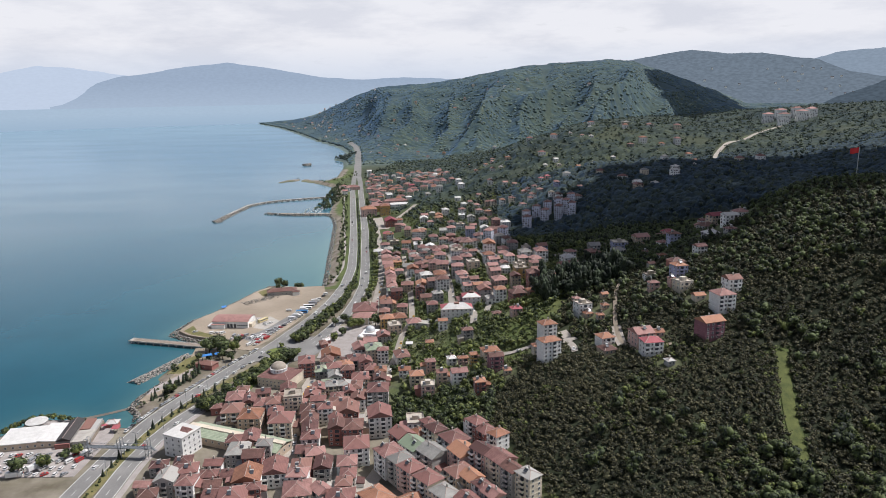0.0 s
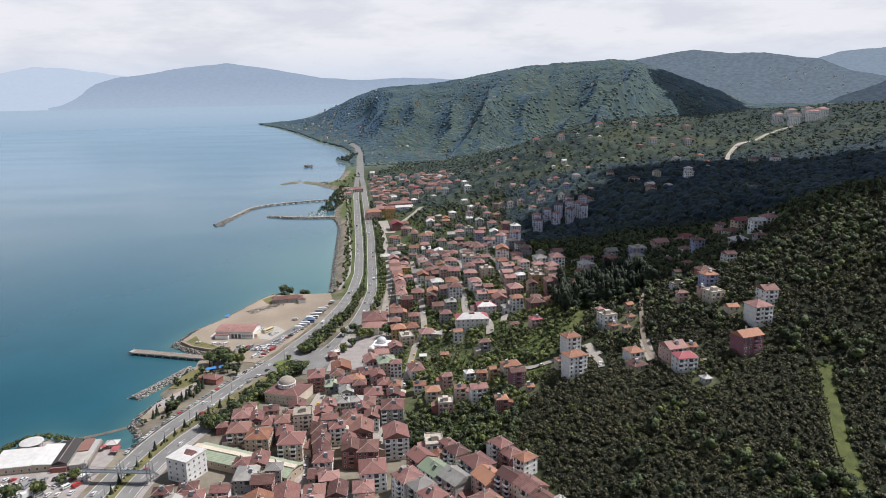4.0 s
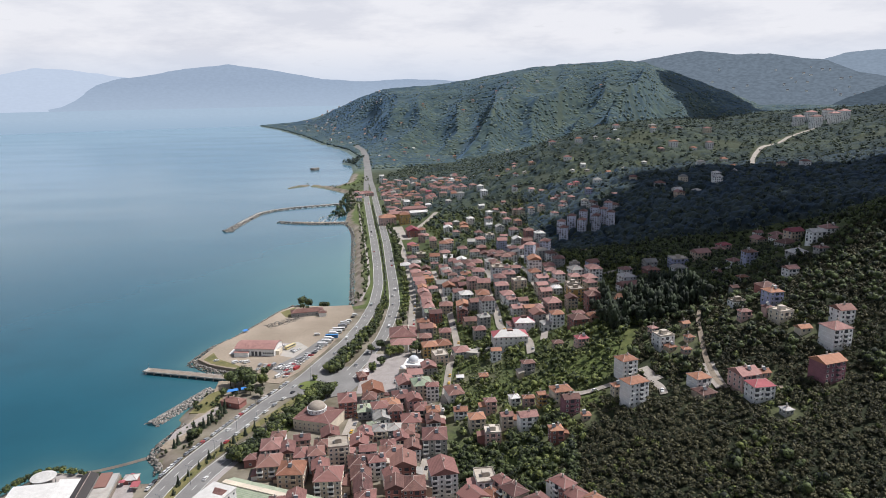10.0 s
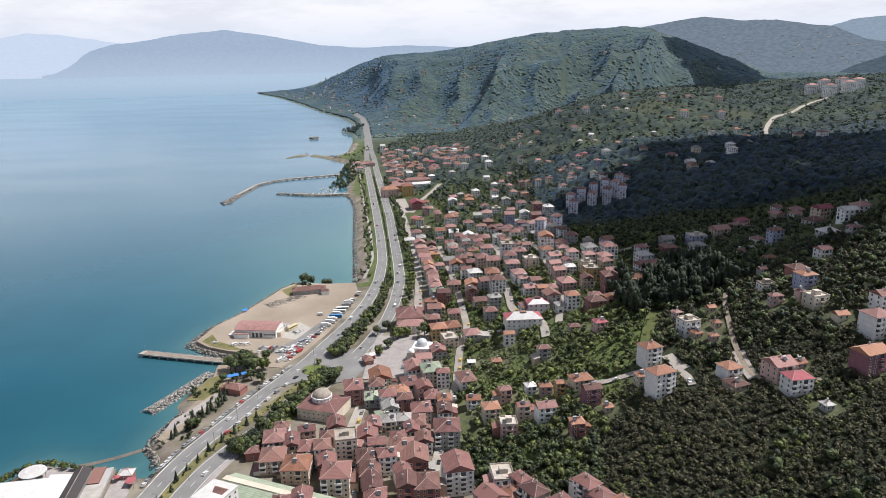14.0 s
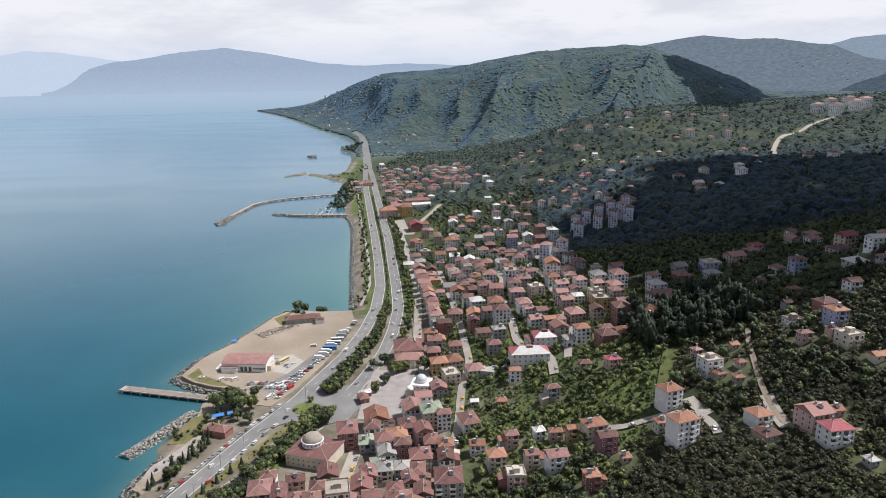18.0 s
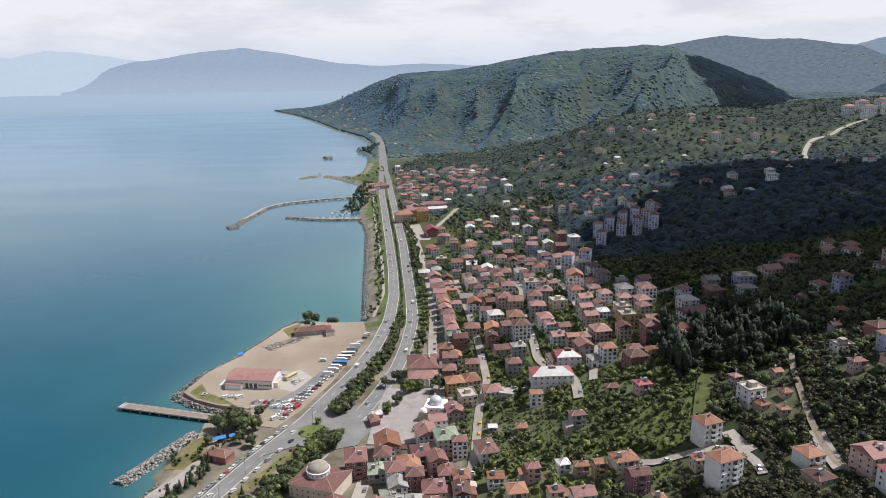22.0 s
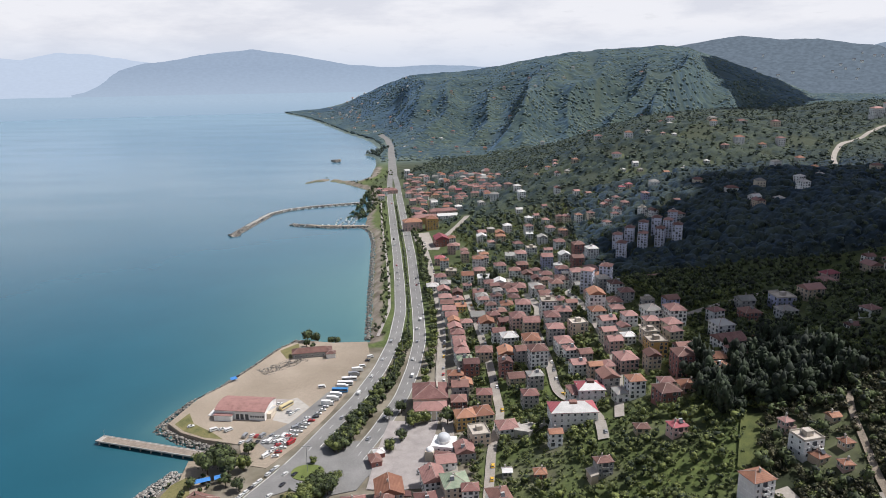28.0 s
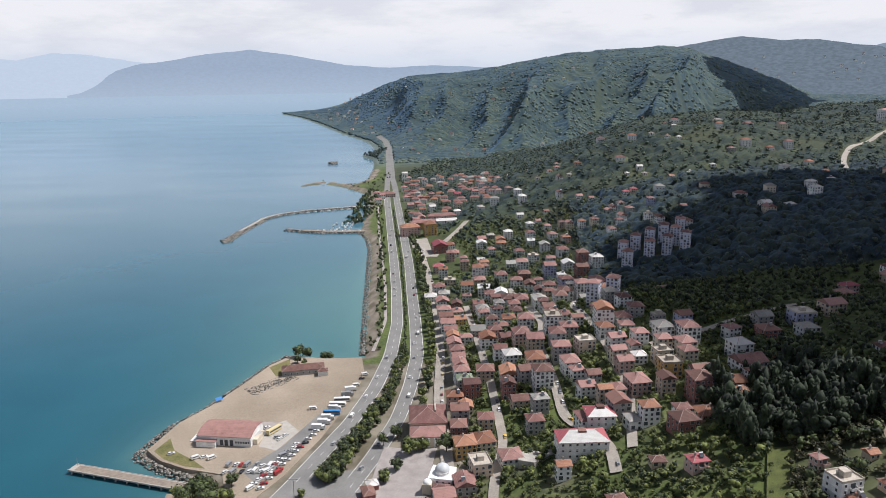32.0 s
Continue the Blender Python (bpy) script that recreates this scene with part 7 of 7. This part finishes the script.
kiosk(-86, 468, 5, 8, 3, "b", 20, "square kiosk with brown roof")
kiosk(-85, 474, 5, 5, 3, "w", 20, "square kiosk with pale awning roof")
kiosk(-158, 434, 13, 7, 3.2, "b", -20, "low seaside cafe with brown roof")
kiosk(-130, 366, 6, 6, 4, "r", 10, "small building with pink roof")
kiosk(-183, 352, 6, 5, 3, "w", 5, "shelter with white roof beside the car park")


def awning(x, y, w, d, turn, mat, label):
    top = thing("awning", pose(x, y, ground(x, y) + 0.2, 0, 0, turn), label, "awning")
    part("cover", Shape().add([(-w / 2, -d / 2, 2.5), (w / 2, -d / 2, 2.5), (w / 2, d / 2, 3.1), (-w / 2, d / 2, 3.1), (-w / 2, -d / 2, 2.6), (w / 2, -d / 2, 2.6), (w / 2, d / 2, 3.2), (-w / 2, d / 2, 3.2)],
         [(3, 2, 1, 0), (4, 5, 6, 7), (0, 1, 5, 4), (1, 2, 6, 5), (2, 3, 7, 6), (3, 0, 4, 7)]).mesh("cover", mat), top)
    for sx in (-1, 1):
        for sy in (-1, 1):
            part("post", cached("awning_post", lambda: Shape().beam((0, 0, -0.5), (0, 0, 2.6), 0.07, 0, 6).mesh("post", M_STEEL)), top, pose(sx * (w / 2 - 0.2), sy * (d / 2 - 0.2), 0))


awning(-163, 449, 7, 2.6, 25, M_BLUE, "blue tarpaulin awning of a tea garden")
awning(-156, 452, 5, 2.6, 25, M_BLUE, "blue tarpaulin awning among trees")
awning(-186, 563, 4, 3, 40, M_BLUE, "blue fishermen's shelter on the shore")
awning(-178, 345, 4, 4, 0, ROOFS["m"], "pink stall awning by the road")


def lamp_post(x, y, turn, tall=10.0):
    z = ground(x, y)
    top = thing("street_lamp", pose(x, y, z, 0, 0, turn), "tall galvanised street lamp", "street lamp", "street lamps")
    part("pole", cached(("lamp", tall), lambda: Shape().beam((0, 0, -0.5), (0, 0, tall), 0.11, 0, 6).mesh("pole", M_STEEL)), top)
    part("arm", cached(("arm", tall), lambda: Shape().beam((-1.6, 0, tall + 0.2), (1.6, 0, tall + 0.2), 0.07).box(-2.1, -0.15, tall + 0.1, -1.5, 0.15, tall + 0.3).box(1.5, -0.15, tall + 0.1, 2.1, 0.15, tall + 0.3).mesh("arm", M_STEEL)), top)


for k in range(26):
    yy = 480 + k * 32
    lamp_post((np.interp(yy, [p[1] for p in SEAWARD], [p[0] for p in SEAWARD]) + np.interp(yy, [p[1] for p in LANDWARD], [p[0] for p in LANDWARD])) / 2, yy, 8)
for k in range(6):
    lamp_post(-162 + k * 4.2, 300 + k * 24, -20)
lamp_post(-117, 460, 0, 14)

# ---------------------------------------------------------------- single trees
def crown_meshes(kind, n, seed):
    out = []
    r = np.random.default_rng(seed)
    for _ in range(n):
        if kind == "round":
            v, f = leafy(r, 10, 460, 3.4, 7.5, 0.42, ICO0)
        elif kind == "fir":
            vs, fs, k = [], [], 0
            for ring in range(9):
                zc, rad = 1.0 + ring * 0.95, 2.1 * (1 - ring / 9.6)
                m = 9
                for j in range(m):
                    a = j / m * 6.283 + ring * 0.4 + r.uniform(-0.2, 0.2)
                    rr = rad * r.uniform(0.8, 1.2)
                    vs.append(np.array([[0, 0, zc + 1.0], [rr * math.cos(a - 0.42), rr * math.sin(a - 0.42), zc - 0.25], [rr * 1.1 * math.cos(a), rr * 1.1 * math.sin(a), zc - 0.45], [rr * math.cos(a + 0.42), rr * math.sin(a + 0.42), zc - 0.2]]))
                    fs.append(np.array([[0, 1, 2], [0, 2, 3]]) + k)
                    k += 4
            v, f = np.concatenate(vs), np.concatenate(fs)
        else:
            v, f = leafy(r, 7, 220, 1.5, 11.0, 0.4, ICO0)
        out.append(fast_mesh("crown", v, f, M_DARKLEAF if kind != "round" else M_LEAF if len(out) % 3 == 1 else M_TREELEAF, False))
    return out


CROWNS = {"round": crown_meshes("round", 5, 31), "fir": crown_meshes("fir", 3, 32), "cypress": crown_meshes("cypress", 2, 33)}


def trunk_mesh(tall):
    def make():
        s = Shape()
        s.beam((0, 0, -0.6), (0.05, 0, tall * 0.5), 0.22, 0, 7).beam((0.05, 0, tall * 0.45), (0.1, 0.05, tall * 0.8), 0.13, 0, 6)
        for a in (0.3, 2.3, 4.4):
            s.beam((0.05, 0, tall * 0.42), (math.cos(a) * 1.4, math.sin(a) * 1.4, tall * 0.68), 0.08, 0, 5)
        return s.mesh("trunk", M_BARK)
    return cached(("trunk", tall), make)


WORDS = {"round": "broad leafy green tree by the road", "fir": "dark pointed young fir by the promenade", "cypress": "tall dark cypress in the cemetery"}


def tree(x, y, size, kind="round"):
    top = thing("tree", pose(x, y, ground(x, y), 0, 0, rnd.uniform(0, 360)) @ Matrix.Scale(size, 4), WORDS[kind], "tree", kind + " trees")
    part("trunk", trunk_mesh(6.0), top)
    part("crown", rnd.choice(CROWNS[kind]), top)


def between(y, f):
    a = np.interp(y, [p[1] for p in SEAWARD], [p[0] for p in SEAWARD])
    b = np.interp(y, [p[1] for p in LANDWARD], [p[0] for p in LANDWARD])
    return a + (b - a) * f


# median wood, denser near the roundabout
for k in range(84):
    y = 478 + 170 * (k / 84) ** 1.1
    tree(between(y, rnd.uniform(0.34, 0.66)), y, rnd.uniform(0.7, 1.15) * (1.0 if y < 560 else 0.6))
# row between the landward road and the row of houses
for k in range(44):
    y = 548 + k * 8.5 + rnd.uniform(-2, 2)
    tree(between(y, 1.0) + rnd.uniform(8.5, 12.5), y, rnd.uniform(0.65, 1.1))
# park by the old sea road
for k in range(84):
    y = rnd.uniform(364, 454)
    x = np.interp(y, [364, 452], [-138, -106]) + rnd.uniform(-5, 6)
    tree(x, y, rnd.uniform(0.7, 1.2))
for x, y, g in ((-164, 458, 1.6), (-160, 463, 1.7), (-154, 458, 1.5), (-168, 462, 1.3), (-161, 469, 1.6), (-157, 470, 1.1), (-148, 462, 1.2), (-152, 448, 1.0), (-145, 445, 1.0), (-168, 447, 0.8), (-150, 476, 0.95), (-116, 468, 0.6),
                (-108, 447, 1.1), (-104, 442, 1.2), (-108, 438, 1.0), (-70, 502, 1.3), (-52, 500, 1.4), (-75, 488, 1.0), (-80, 480, 0.9), (-78, 520, 1.1), (-84, 512, 1.0), (-80, 478, 0.8), (-64, 505, 1.0),
                (-150, 633, 1.2), (-155, 630, 1.3), (-138, 632, 1.0), (-134, 631, 0.9), (-153, 619, 0.8), (-148, 616, 0.6), (-168, 392, 1.0), (-166, 396, 0.8), (-205, 302, 1.4), (-196, 308, 1.1), (-190, 316, 0.8), (-186, 320, 0.9)):
    tree(x, y, g)
for k in range(16):
    tree(-172 + k * 0.9 + rnd.uniform(-3, 3), 384 + k * 3.6, rnd.uniform(0.45, 0.75), "fir")
for k in range(14):
    y = 300 + k * 8
    tree(between(y, 0.5) + rnd.uniform(-1, 1), y, rnd.uniform(0.4, 0.6), "fir")
for k in range(34):
    f = k / 33
    tree(np.interp(f, [0, 0.35, 0.6, 1], [-250, -238, -229, -189]) + rnd.uniform(-1.2, 1.2) + 3, np.interp(f, [0, 0.35, 0.6, 1], [322, 350, 362, 354]) + rnd.uniform(-1, 1), rnd.uniform(0.4, 0.58))
for k in range(9):
    tree(-22 + rnd.uniform(-8, 8), 745 + rnd.uniform(-14, 14), rnd.uniform(0.9, 1.3), "cypress")
# joined trees: small ones on the median and the sea side, the dark wood, orchard giants, harbour woods
BIG = [leafy(grow, 8, 170, 3.2, 7.5, 0.55) for _ in range(4)]
SPIRE = [leafy(grow, 6, 130, 1.8, 12.0, 0.5) for _ in range(3)]


def stand(name, templates, spots, scale, mat, label):
    spots = np.array(spots)
    scatter(name, templates, np.stack([spots[:, 0], spots[:, 1], height(spots[:, 0], spots[:, 1]) - 0.3], 1), scale(len(spots)), mat, label, "trees", grow)


ys = np.repeat(np.arange(634, 1180, 3.2), 1)
stand("median_shrubs", BIG, [(between(q, 0.5 + rnd.uniform(-0.07, 0.07)), q) for q in ys], lambda n: grow.uniform(0.16, 0.42, n), M_TREELEAF, "clipped shrubs on the road median")
strip = [(rnd.uniform(-186, -160), rnd.uniform(378, 456)) for _ in range(260)]
strip = [q for q in strip if coast_distance(*q) > 4 and q[0] < np.interp(q[1], [375, 403, 432, 456], [-169, -160, -150, -141]) and patchy(q[0], q[1], 5.0) > 0.0]
stand("beach_shrubs", BIG, strip, lambda n: grow.uniform(0.14, 0.5, n), M_TREELEAF, "low shrubs of the seaside garden")
ys = np.arange(232, 470, 2.6)
stand("verge_bushes", BIG, [(between(q, rnd.uniform(0.42, 0.58)), q) for q in ys], lambda n: grow.uniform(0.1, 0.3, n), M_TREELEAF, "small bushes on the road median")
ys = np.arange(480, 632, 1.6)
stand("median_bushes", BIG, [(between(q, rnd.uniform(0.32, 0.68)), q) for q in ys], lambda n: grow.uniform(0.18, 0.45, n), M_TREELEAF, "bushes under the median trees")
ys = np.arange(640, 1230, 3.4)
stand("shore_trees", BIG, [(between(q, 0.0) - rnd.uniform(8.5, 17), q) for q in ys], lambda n: grow.uniform(0.2, 0.6, n), M_TREELEAF, "small trees between the road and the sea")
wood = [(rnd.uniform(64, 120), rnd.uniform(440, 506)) for _ in range(240)]
wood = [q for q in wood if min(math.dist(q, h[:2]) for h in HOUSE_PLACES) > 6.5 and min(line_gap(*q, line) for line in ROAD_LINES) > 4.5]
stand("dark_wood", BIG + SPIRE + SPIRE, wood, lambda n: grow.uniform(1.0, 1.9, n), M_DARKLEAF, "tall dark wood below the hill houses")
giants = [(rnd.uniform(60, 330), rnd.uniform(205, 420)) for _ in range(420)]
giants = [p for p in giants if patchy(p[0], p[1], 20.0) > 0.0]
giants = [p for p in giants if abs(p[0] - np.interp(p[1], CUT_Y, CUT_X)) > 7 and min(math.dist(p, q[:2]) for q in HOUSE_PLACES) > 9]
giants += [(rnd.uniform(x0, x1), rnd.uniform(y0, y1)) for x0, x1, y0, y1, n in ((158, 205, 222, 276, 46), (112, 142, 232, 262, 34), (158, 186, 330, 356, 22)) for _ in range(n)]
young = [q for k, q in enumerate(giants) if k % 4 == 0]
stand("orchard_young_trees", BIG, young, lambda n: grow.uniform(0.45, 0.9, n), M_LEAF, "lighter green young trees in the orchard")
giants = [q for k, q in enumerate(giants) if k % 4]
stand("orchard_trees", BIG, giants, lambda n: grow.uniform(0.6, 1.35, n), M_TREELEAF, "larger trees standing in the orchard")
bank = [(rnd.uniform(-32, 26), rnd.uniform(318, 374)) for _ in range(230)]
bank = [p for p in bank if min(math.dist(p, q[:2]) for q in HOUSE_PLACES) > 7.5 and min(line_gap(*p, line) for line in ROAD_LINES) > 5]
stand("bank_trees", BIG, bank, lambda n: grow.uniform(0.5, 0.95, n), M_TREELEAF, "trees on the steep bank behind the market")
stand("harbour_trees", BIG, [(rnd.uniform(-205, -172), rnd.uniform(1090, 1340)) for _ in range(110)], lambda n: grow.uniform(0.6, 1.2, n), M_TREELEAF, "trees between the harbour and the road")
stand("hill_row_trees", BIG, [(between(q, 1.0) + rnd.uniform(7, 15), q) for q in np.arange(780, 1150, 5.0)], lambda n: grow.uniform(0.5, 1.0, n), M_TREELEAF, "street trees by the landward road")
x, y = sow(-300, -250, 1850, 2060, 9.0)
plant("cape_wood", WOOD, x, y, coast_distance(x, y) > 3, lambda n: grow.uniform(0.9, 1.5, n), M_WOOD, "dark wooded cape", "woodland")
x, y = sow(-330, -180, 1390, 1560, 9.0)
plant("spit_bushes", BUSH, x, y, (coast_distance(x, y) > 8) & (grow.random(x.size) < 0.35), lambda n: grow.uniform(0.7, 1.5, n), M_TREELEAF, "scattered bushes on the spit", "bushes")

# ---------------------------------------------------------------- vehicles
PAINTS = {"cream": plain("coach_cream", (0.62, 0.52, 0.28), 0.3, 0.0, 0.04), "white": plain("car_white", (0.72, 0.72, 0.70), 0.25, 0.0, 0.04), "silver": plain("car_silver", (0.42, 0.43, 0.44), 0.3, 0.5, 0.04), "black": plain("car_black", (0.02, 0.02, 0.022), 0.25, 0.0, 0.04),
          "red": plain("car_red", (0.40, 0.03, 0.03), 0.3, 0.0, 0.04), "yellow": plain("taxi_yellow", (0.70, 0.42, 0.03), 0.35, 0.0, 0.04), "blue": plain("coach_blue", (0.05, 0.22, 0.48), 0.35, 0.0, 0.04)}
WHEEL = Shape().beam((0, -0.11, 0), (0, 0.11, 0), 0.33, 0, 10).beam((0, -0.12, 0), (0, 0.12, 0), 0.19, 1, 8).mesh("wheel", [M_RUBBER, M_STEEL])


def prism(s, profile, half, m=0, taper=None):
    """A side profile of (x, z) drawn out to both sides."""
    n = len(profile)
    taper = taper or [1] * n
    v = [(x, -half * t, z) for (x, z), t in zip(profile, taper)] + [(x, half * t, z) for (x, z), t in zip(profile, taper)]
    return s.add(v, [tuple(range(n)), tuple(reversed(range(n, 2 * n)))] + [((i + 1) % n, i, n + i, n + (i + 1) % n) for i in range(n)], m)


def car_meshes(kind, paint):
    def make():
        p = PAINTS[paint]
        if kind == "car":
            body = prism(Shape(), [(-2.1, 0.3), (2.1, 0.3), (2.15, 0.6), (1.95, 0.8), (0.95, 0.92), (-1.9, 0.98), (-2.1, 0.8)], 0.86)
            prism(body, [(0.15, 1.36), (-1.35, 1.4), (-1.3, 1.46), (0.1, 1.42)], 0.66)
            glass = prism(Shape(), [(0.95, 0.92), (0.2, 1.38), (-1.35, 1.42), (-1.85, 0.97)], 0.80, 0, [1, 0.82, 0.82, 1])
            wheels = (-1.3, 1.3)
        elif kind == "van":
            body = prism(Shape(), [(-2.5, 0.35), (2.5, 0.35), (2.55, 0.9), (2.2, 1.15), (1.7, 2.0), (-2.4, 2.05), (-2.55, 1.2)], 0.95)
            glass = Shape().box(-2.0, -0.965, 1.2, 1.5, 0.965, 1.75)
            wheels = (-1.6, 1.7)
        elif kind == "truck":
            body = Shape().box(-4.2, -1.2, 0.9, 1.9, 1.2, 3.4).box(-4.2, -0.9, 0.6, 3.9, 0.9, 0.88)
            prism(body, [(2.1, 0.6), (4.0, 0.6), (4.0, 1.5), (3.6, 2.6), (2.1, 2.7)], 1.1)
            glass = Shape().add([(4.02, -1.0, 1.5), (4.02, 1.0, 1.5), (3.66, 1.0, 2.5), (3.66, -1.0, 2.5)], [(0, 1, 2, 3)])
            wheels = (-3.0, 2.9)
        else:
            body = prism(Shape(), [(-5.3, 0.4), (5.3, 0.4), (5.4, 1.2), (5.2, 2.9), (-5.3, 3.0)], 1.22)
            glass = Shape().box(-4.9, -1.235, 1.5, 4.8, 1.235, 2.4)
            wheels = (-3.2, 3.3)
        return body.mesh("body", p), glass.mesh("glass", M_GLASS), wheels
    return cached((kind, paint), make)


NAMES = {"car": ("car", "parked {} hatchback car on the road", "car"), "van": ("van", "parked {} panel van on the lot", "van"), "truck": ("truck", "parked {} box truck on the lot", "truck"), "bus": ("bus", "parked {} coach on the gravel lot", "bus")}


def vehicle(x, y, turn, kind="car", paint="", lift=0.22):
    paint = paint or rnd.choice(["white", "white", "white", "white", "silver", "silver", "black", "silver", "white", "red"])
    body, glass, wheels = car_meshes(kind, paint)
    name, words, cat = NAMES[kind]
    top = thing(name, pose(x, y, max(ground(x, y), 2.9) + lift, 0, 0, turn) @ Matrix.Scale(0.88, 4), words.format(paint), cat, "vehicles")
    shell = part("body", body, top)
    part("glass", glass, shell)
    half = 0.8 if kind == "car" else 0.9
    for wx in wheels:
        for wy in (-half, half):
            part("wheel", WHEEL, top, pose(wx, wy, 0.33))


def along(line, y):
    xs, ys = [p[0] for p in line], [p[1] for p in line]
    x = np.interp(y, ys, xs)
    slope = (np.interp(y + 2, ys, xs) - np.interp(y - 2, ys, xs)) / 4
    return x, 90 - math.degrees(math.atan(slope))


# the gravel lot: rows by the road and round the shed
for k in range(27):
    y = 474 + k * 4.1
    x, turn = along(SEAWARD, y)
    vehicle(x - 13.5 + rnd.uniform(-0.6, 0.6), y, turn - 60 + rnd.uniform(-6, 6), lift=0.42)
for k in range(12):
    y = 474 + k * 3.6
    vehicle(-141 + k * 1.1 + rnd.uniform(-1, 1), y, 40 + rnd.uniform(-30, 30), "van" if k % 4 == 0 else "car", lift=0.42)
for k in range(16):
    vehicle(-158 + k * 1.7 + rnd.uniform(-1, 1), 494 - (k % 2) * 6 + rnd.uniform(-1, 1), 70 + rnd.uniform(-15, 15), "van" if k % 3 == 0 else "car", lift=0.42)
for x, y, turn, kind, paint in ((-176, 500, 40, "van", "white"), (-172, 501, 40, "car", "white"), (-168, 500, 45, "van", "white"), (-190, 504, 30, "car", "white"), (-144, 527, 60, "bus", "cream"),
                                (-150, 521, 60, "truck", "silver"), (-149, 531, 40, "car", "white"), (-141, 521, 60, "car", "silver"), (-139, 519, 60, "car", "white"), (-137, 523, 60, "car", "white"), (-129, 553, 10, "van", "white"),
                                (-121, 530, 0, "truck", "white"), (-119, 536, 0, "truck", "white"), (-118, 541, 0, "truck", "white"), (-117, 547, 0, "bus", "blue"), (-116, 552, 0, "truck", "white"), (-115.5, 557, 0, "bus", "white"),
                                (-114, 563, 8, "bus", "white"), (-112, 570, 10, "truck", "silver"), (-111, 577, 20, "truck", "white"), (-109, 584, 20, "van", "white"), (-107, 594, 30, "car", "black"), (-106, 600, 30, "van", "white")):
    vehicle(x, y, turn, kind, paint, 0.42)
# along the old sea road
for k in range(42):
    y = 345 + k * 2.9
    x, turn = along(SEAWARD, y)
    if k % 7 != 3:
        vehicle(x - 6.2, y, turn, lift=0.35)
    if k % 3 == 0 and y > 380:
        vehicle(x + 6.4, y, turn, lift=0.35)
# traffic
for k in range(34):
    y = 300 + 27 * k + rnd.uniform(-8, 8)
    for line, off in ((SEAWARD, 1.6), (LANDWARD, -1.6)):
        if rnd.random() < 0.55:
            x, turn = along(line, y)
            vehicle(x + rnd.choice([-off, off]), y, turn, rnd.choice(["car", "car", "car", "van"]))
# streets in the town
for name, line, width, mat in STREETS[:6]:
    for a, b in zip(line[:-1], line[1:]):
        n = int(math.dist(a, b) / 8.5)
        for k in range(n):
            if rnd.random() < 0.6:
                f = (k + 0.5) / n
                dx, dy = (b[0] - a[0]) / math.dist(a, b), (b[1] - a[1]) / math.dist(a, b)
                side = width / 2 - 1.1
                vehicle(a[0] + (b[0] - a[0]) * f + dy * side, a[1] + (b[1] - a[1]) * f - dx * side, math.degrees(math.atan2(dy, dx)), paint=rnd.choice(["", "white", "white", "silver", "black", "yellow"]), lift=0.34)
# square and car park
for k in range(6):
    vehicle(-62 + rnd.uniform(-3, 3), 448 + k * 2.9, 20 + rnd.uniform(-10, 10), lift=0.42)
for k in range(40):
    vehicle(-224 + (k % 10) * 4.6 + rnd.uniform(-1, 1), 320 - (k // 10) * 6 + rnd.uniform(-1, 1), 70 + rnd.uniform(-25, 25), rnd.choice(["car", "car", "car", "van"]), lift=0.42)
vehicle(-206, 300, 15, "truck", "white", 0.42)
vehicle(-200, 307, 60, "truck", "white", 0.42)
vehicle(-182, 322, 8, "van", "white", 0.42)
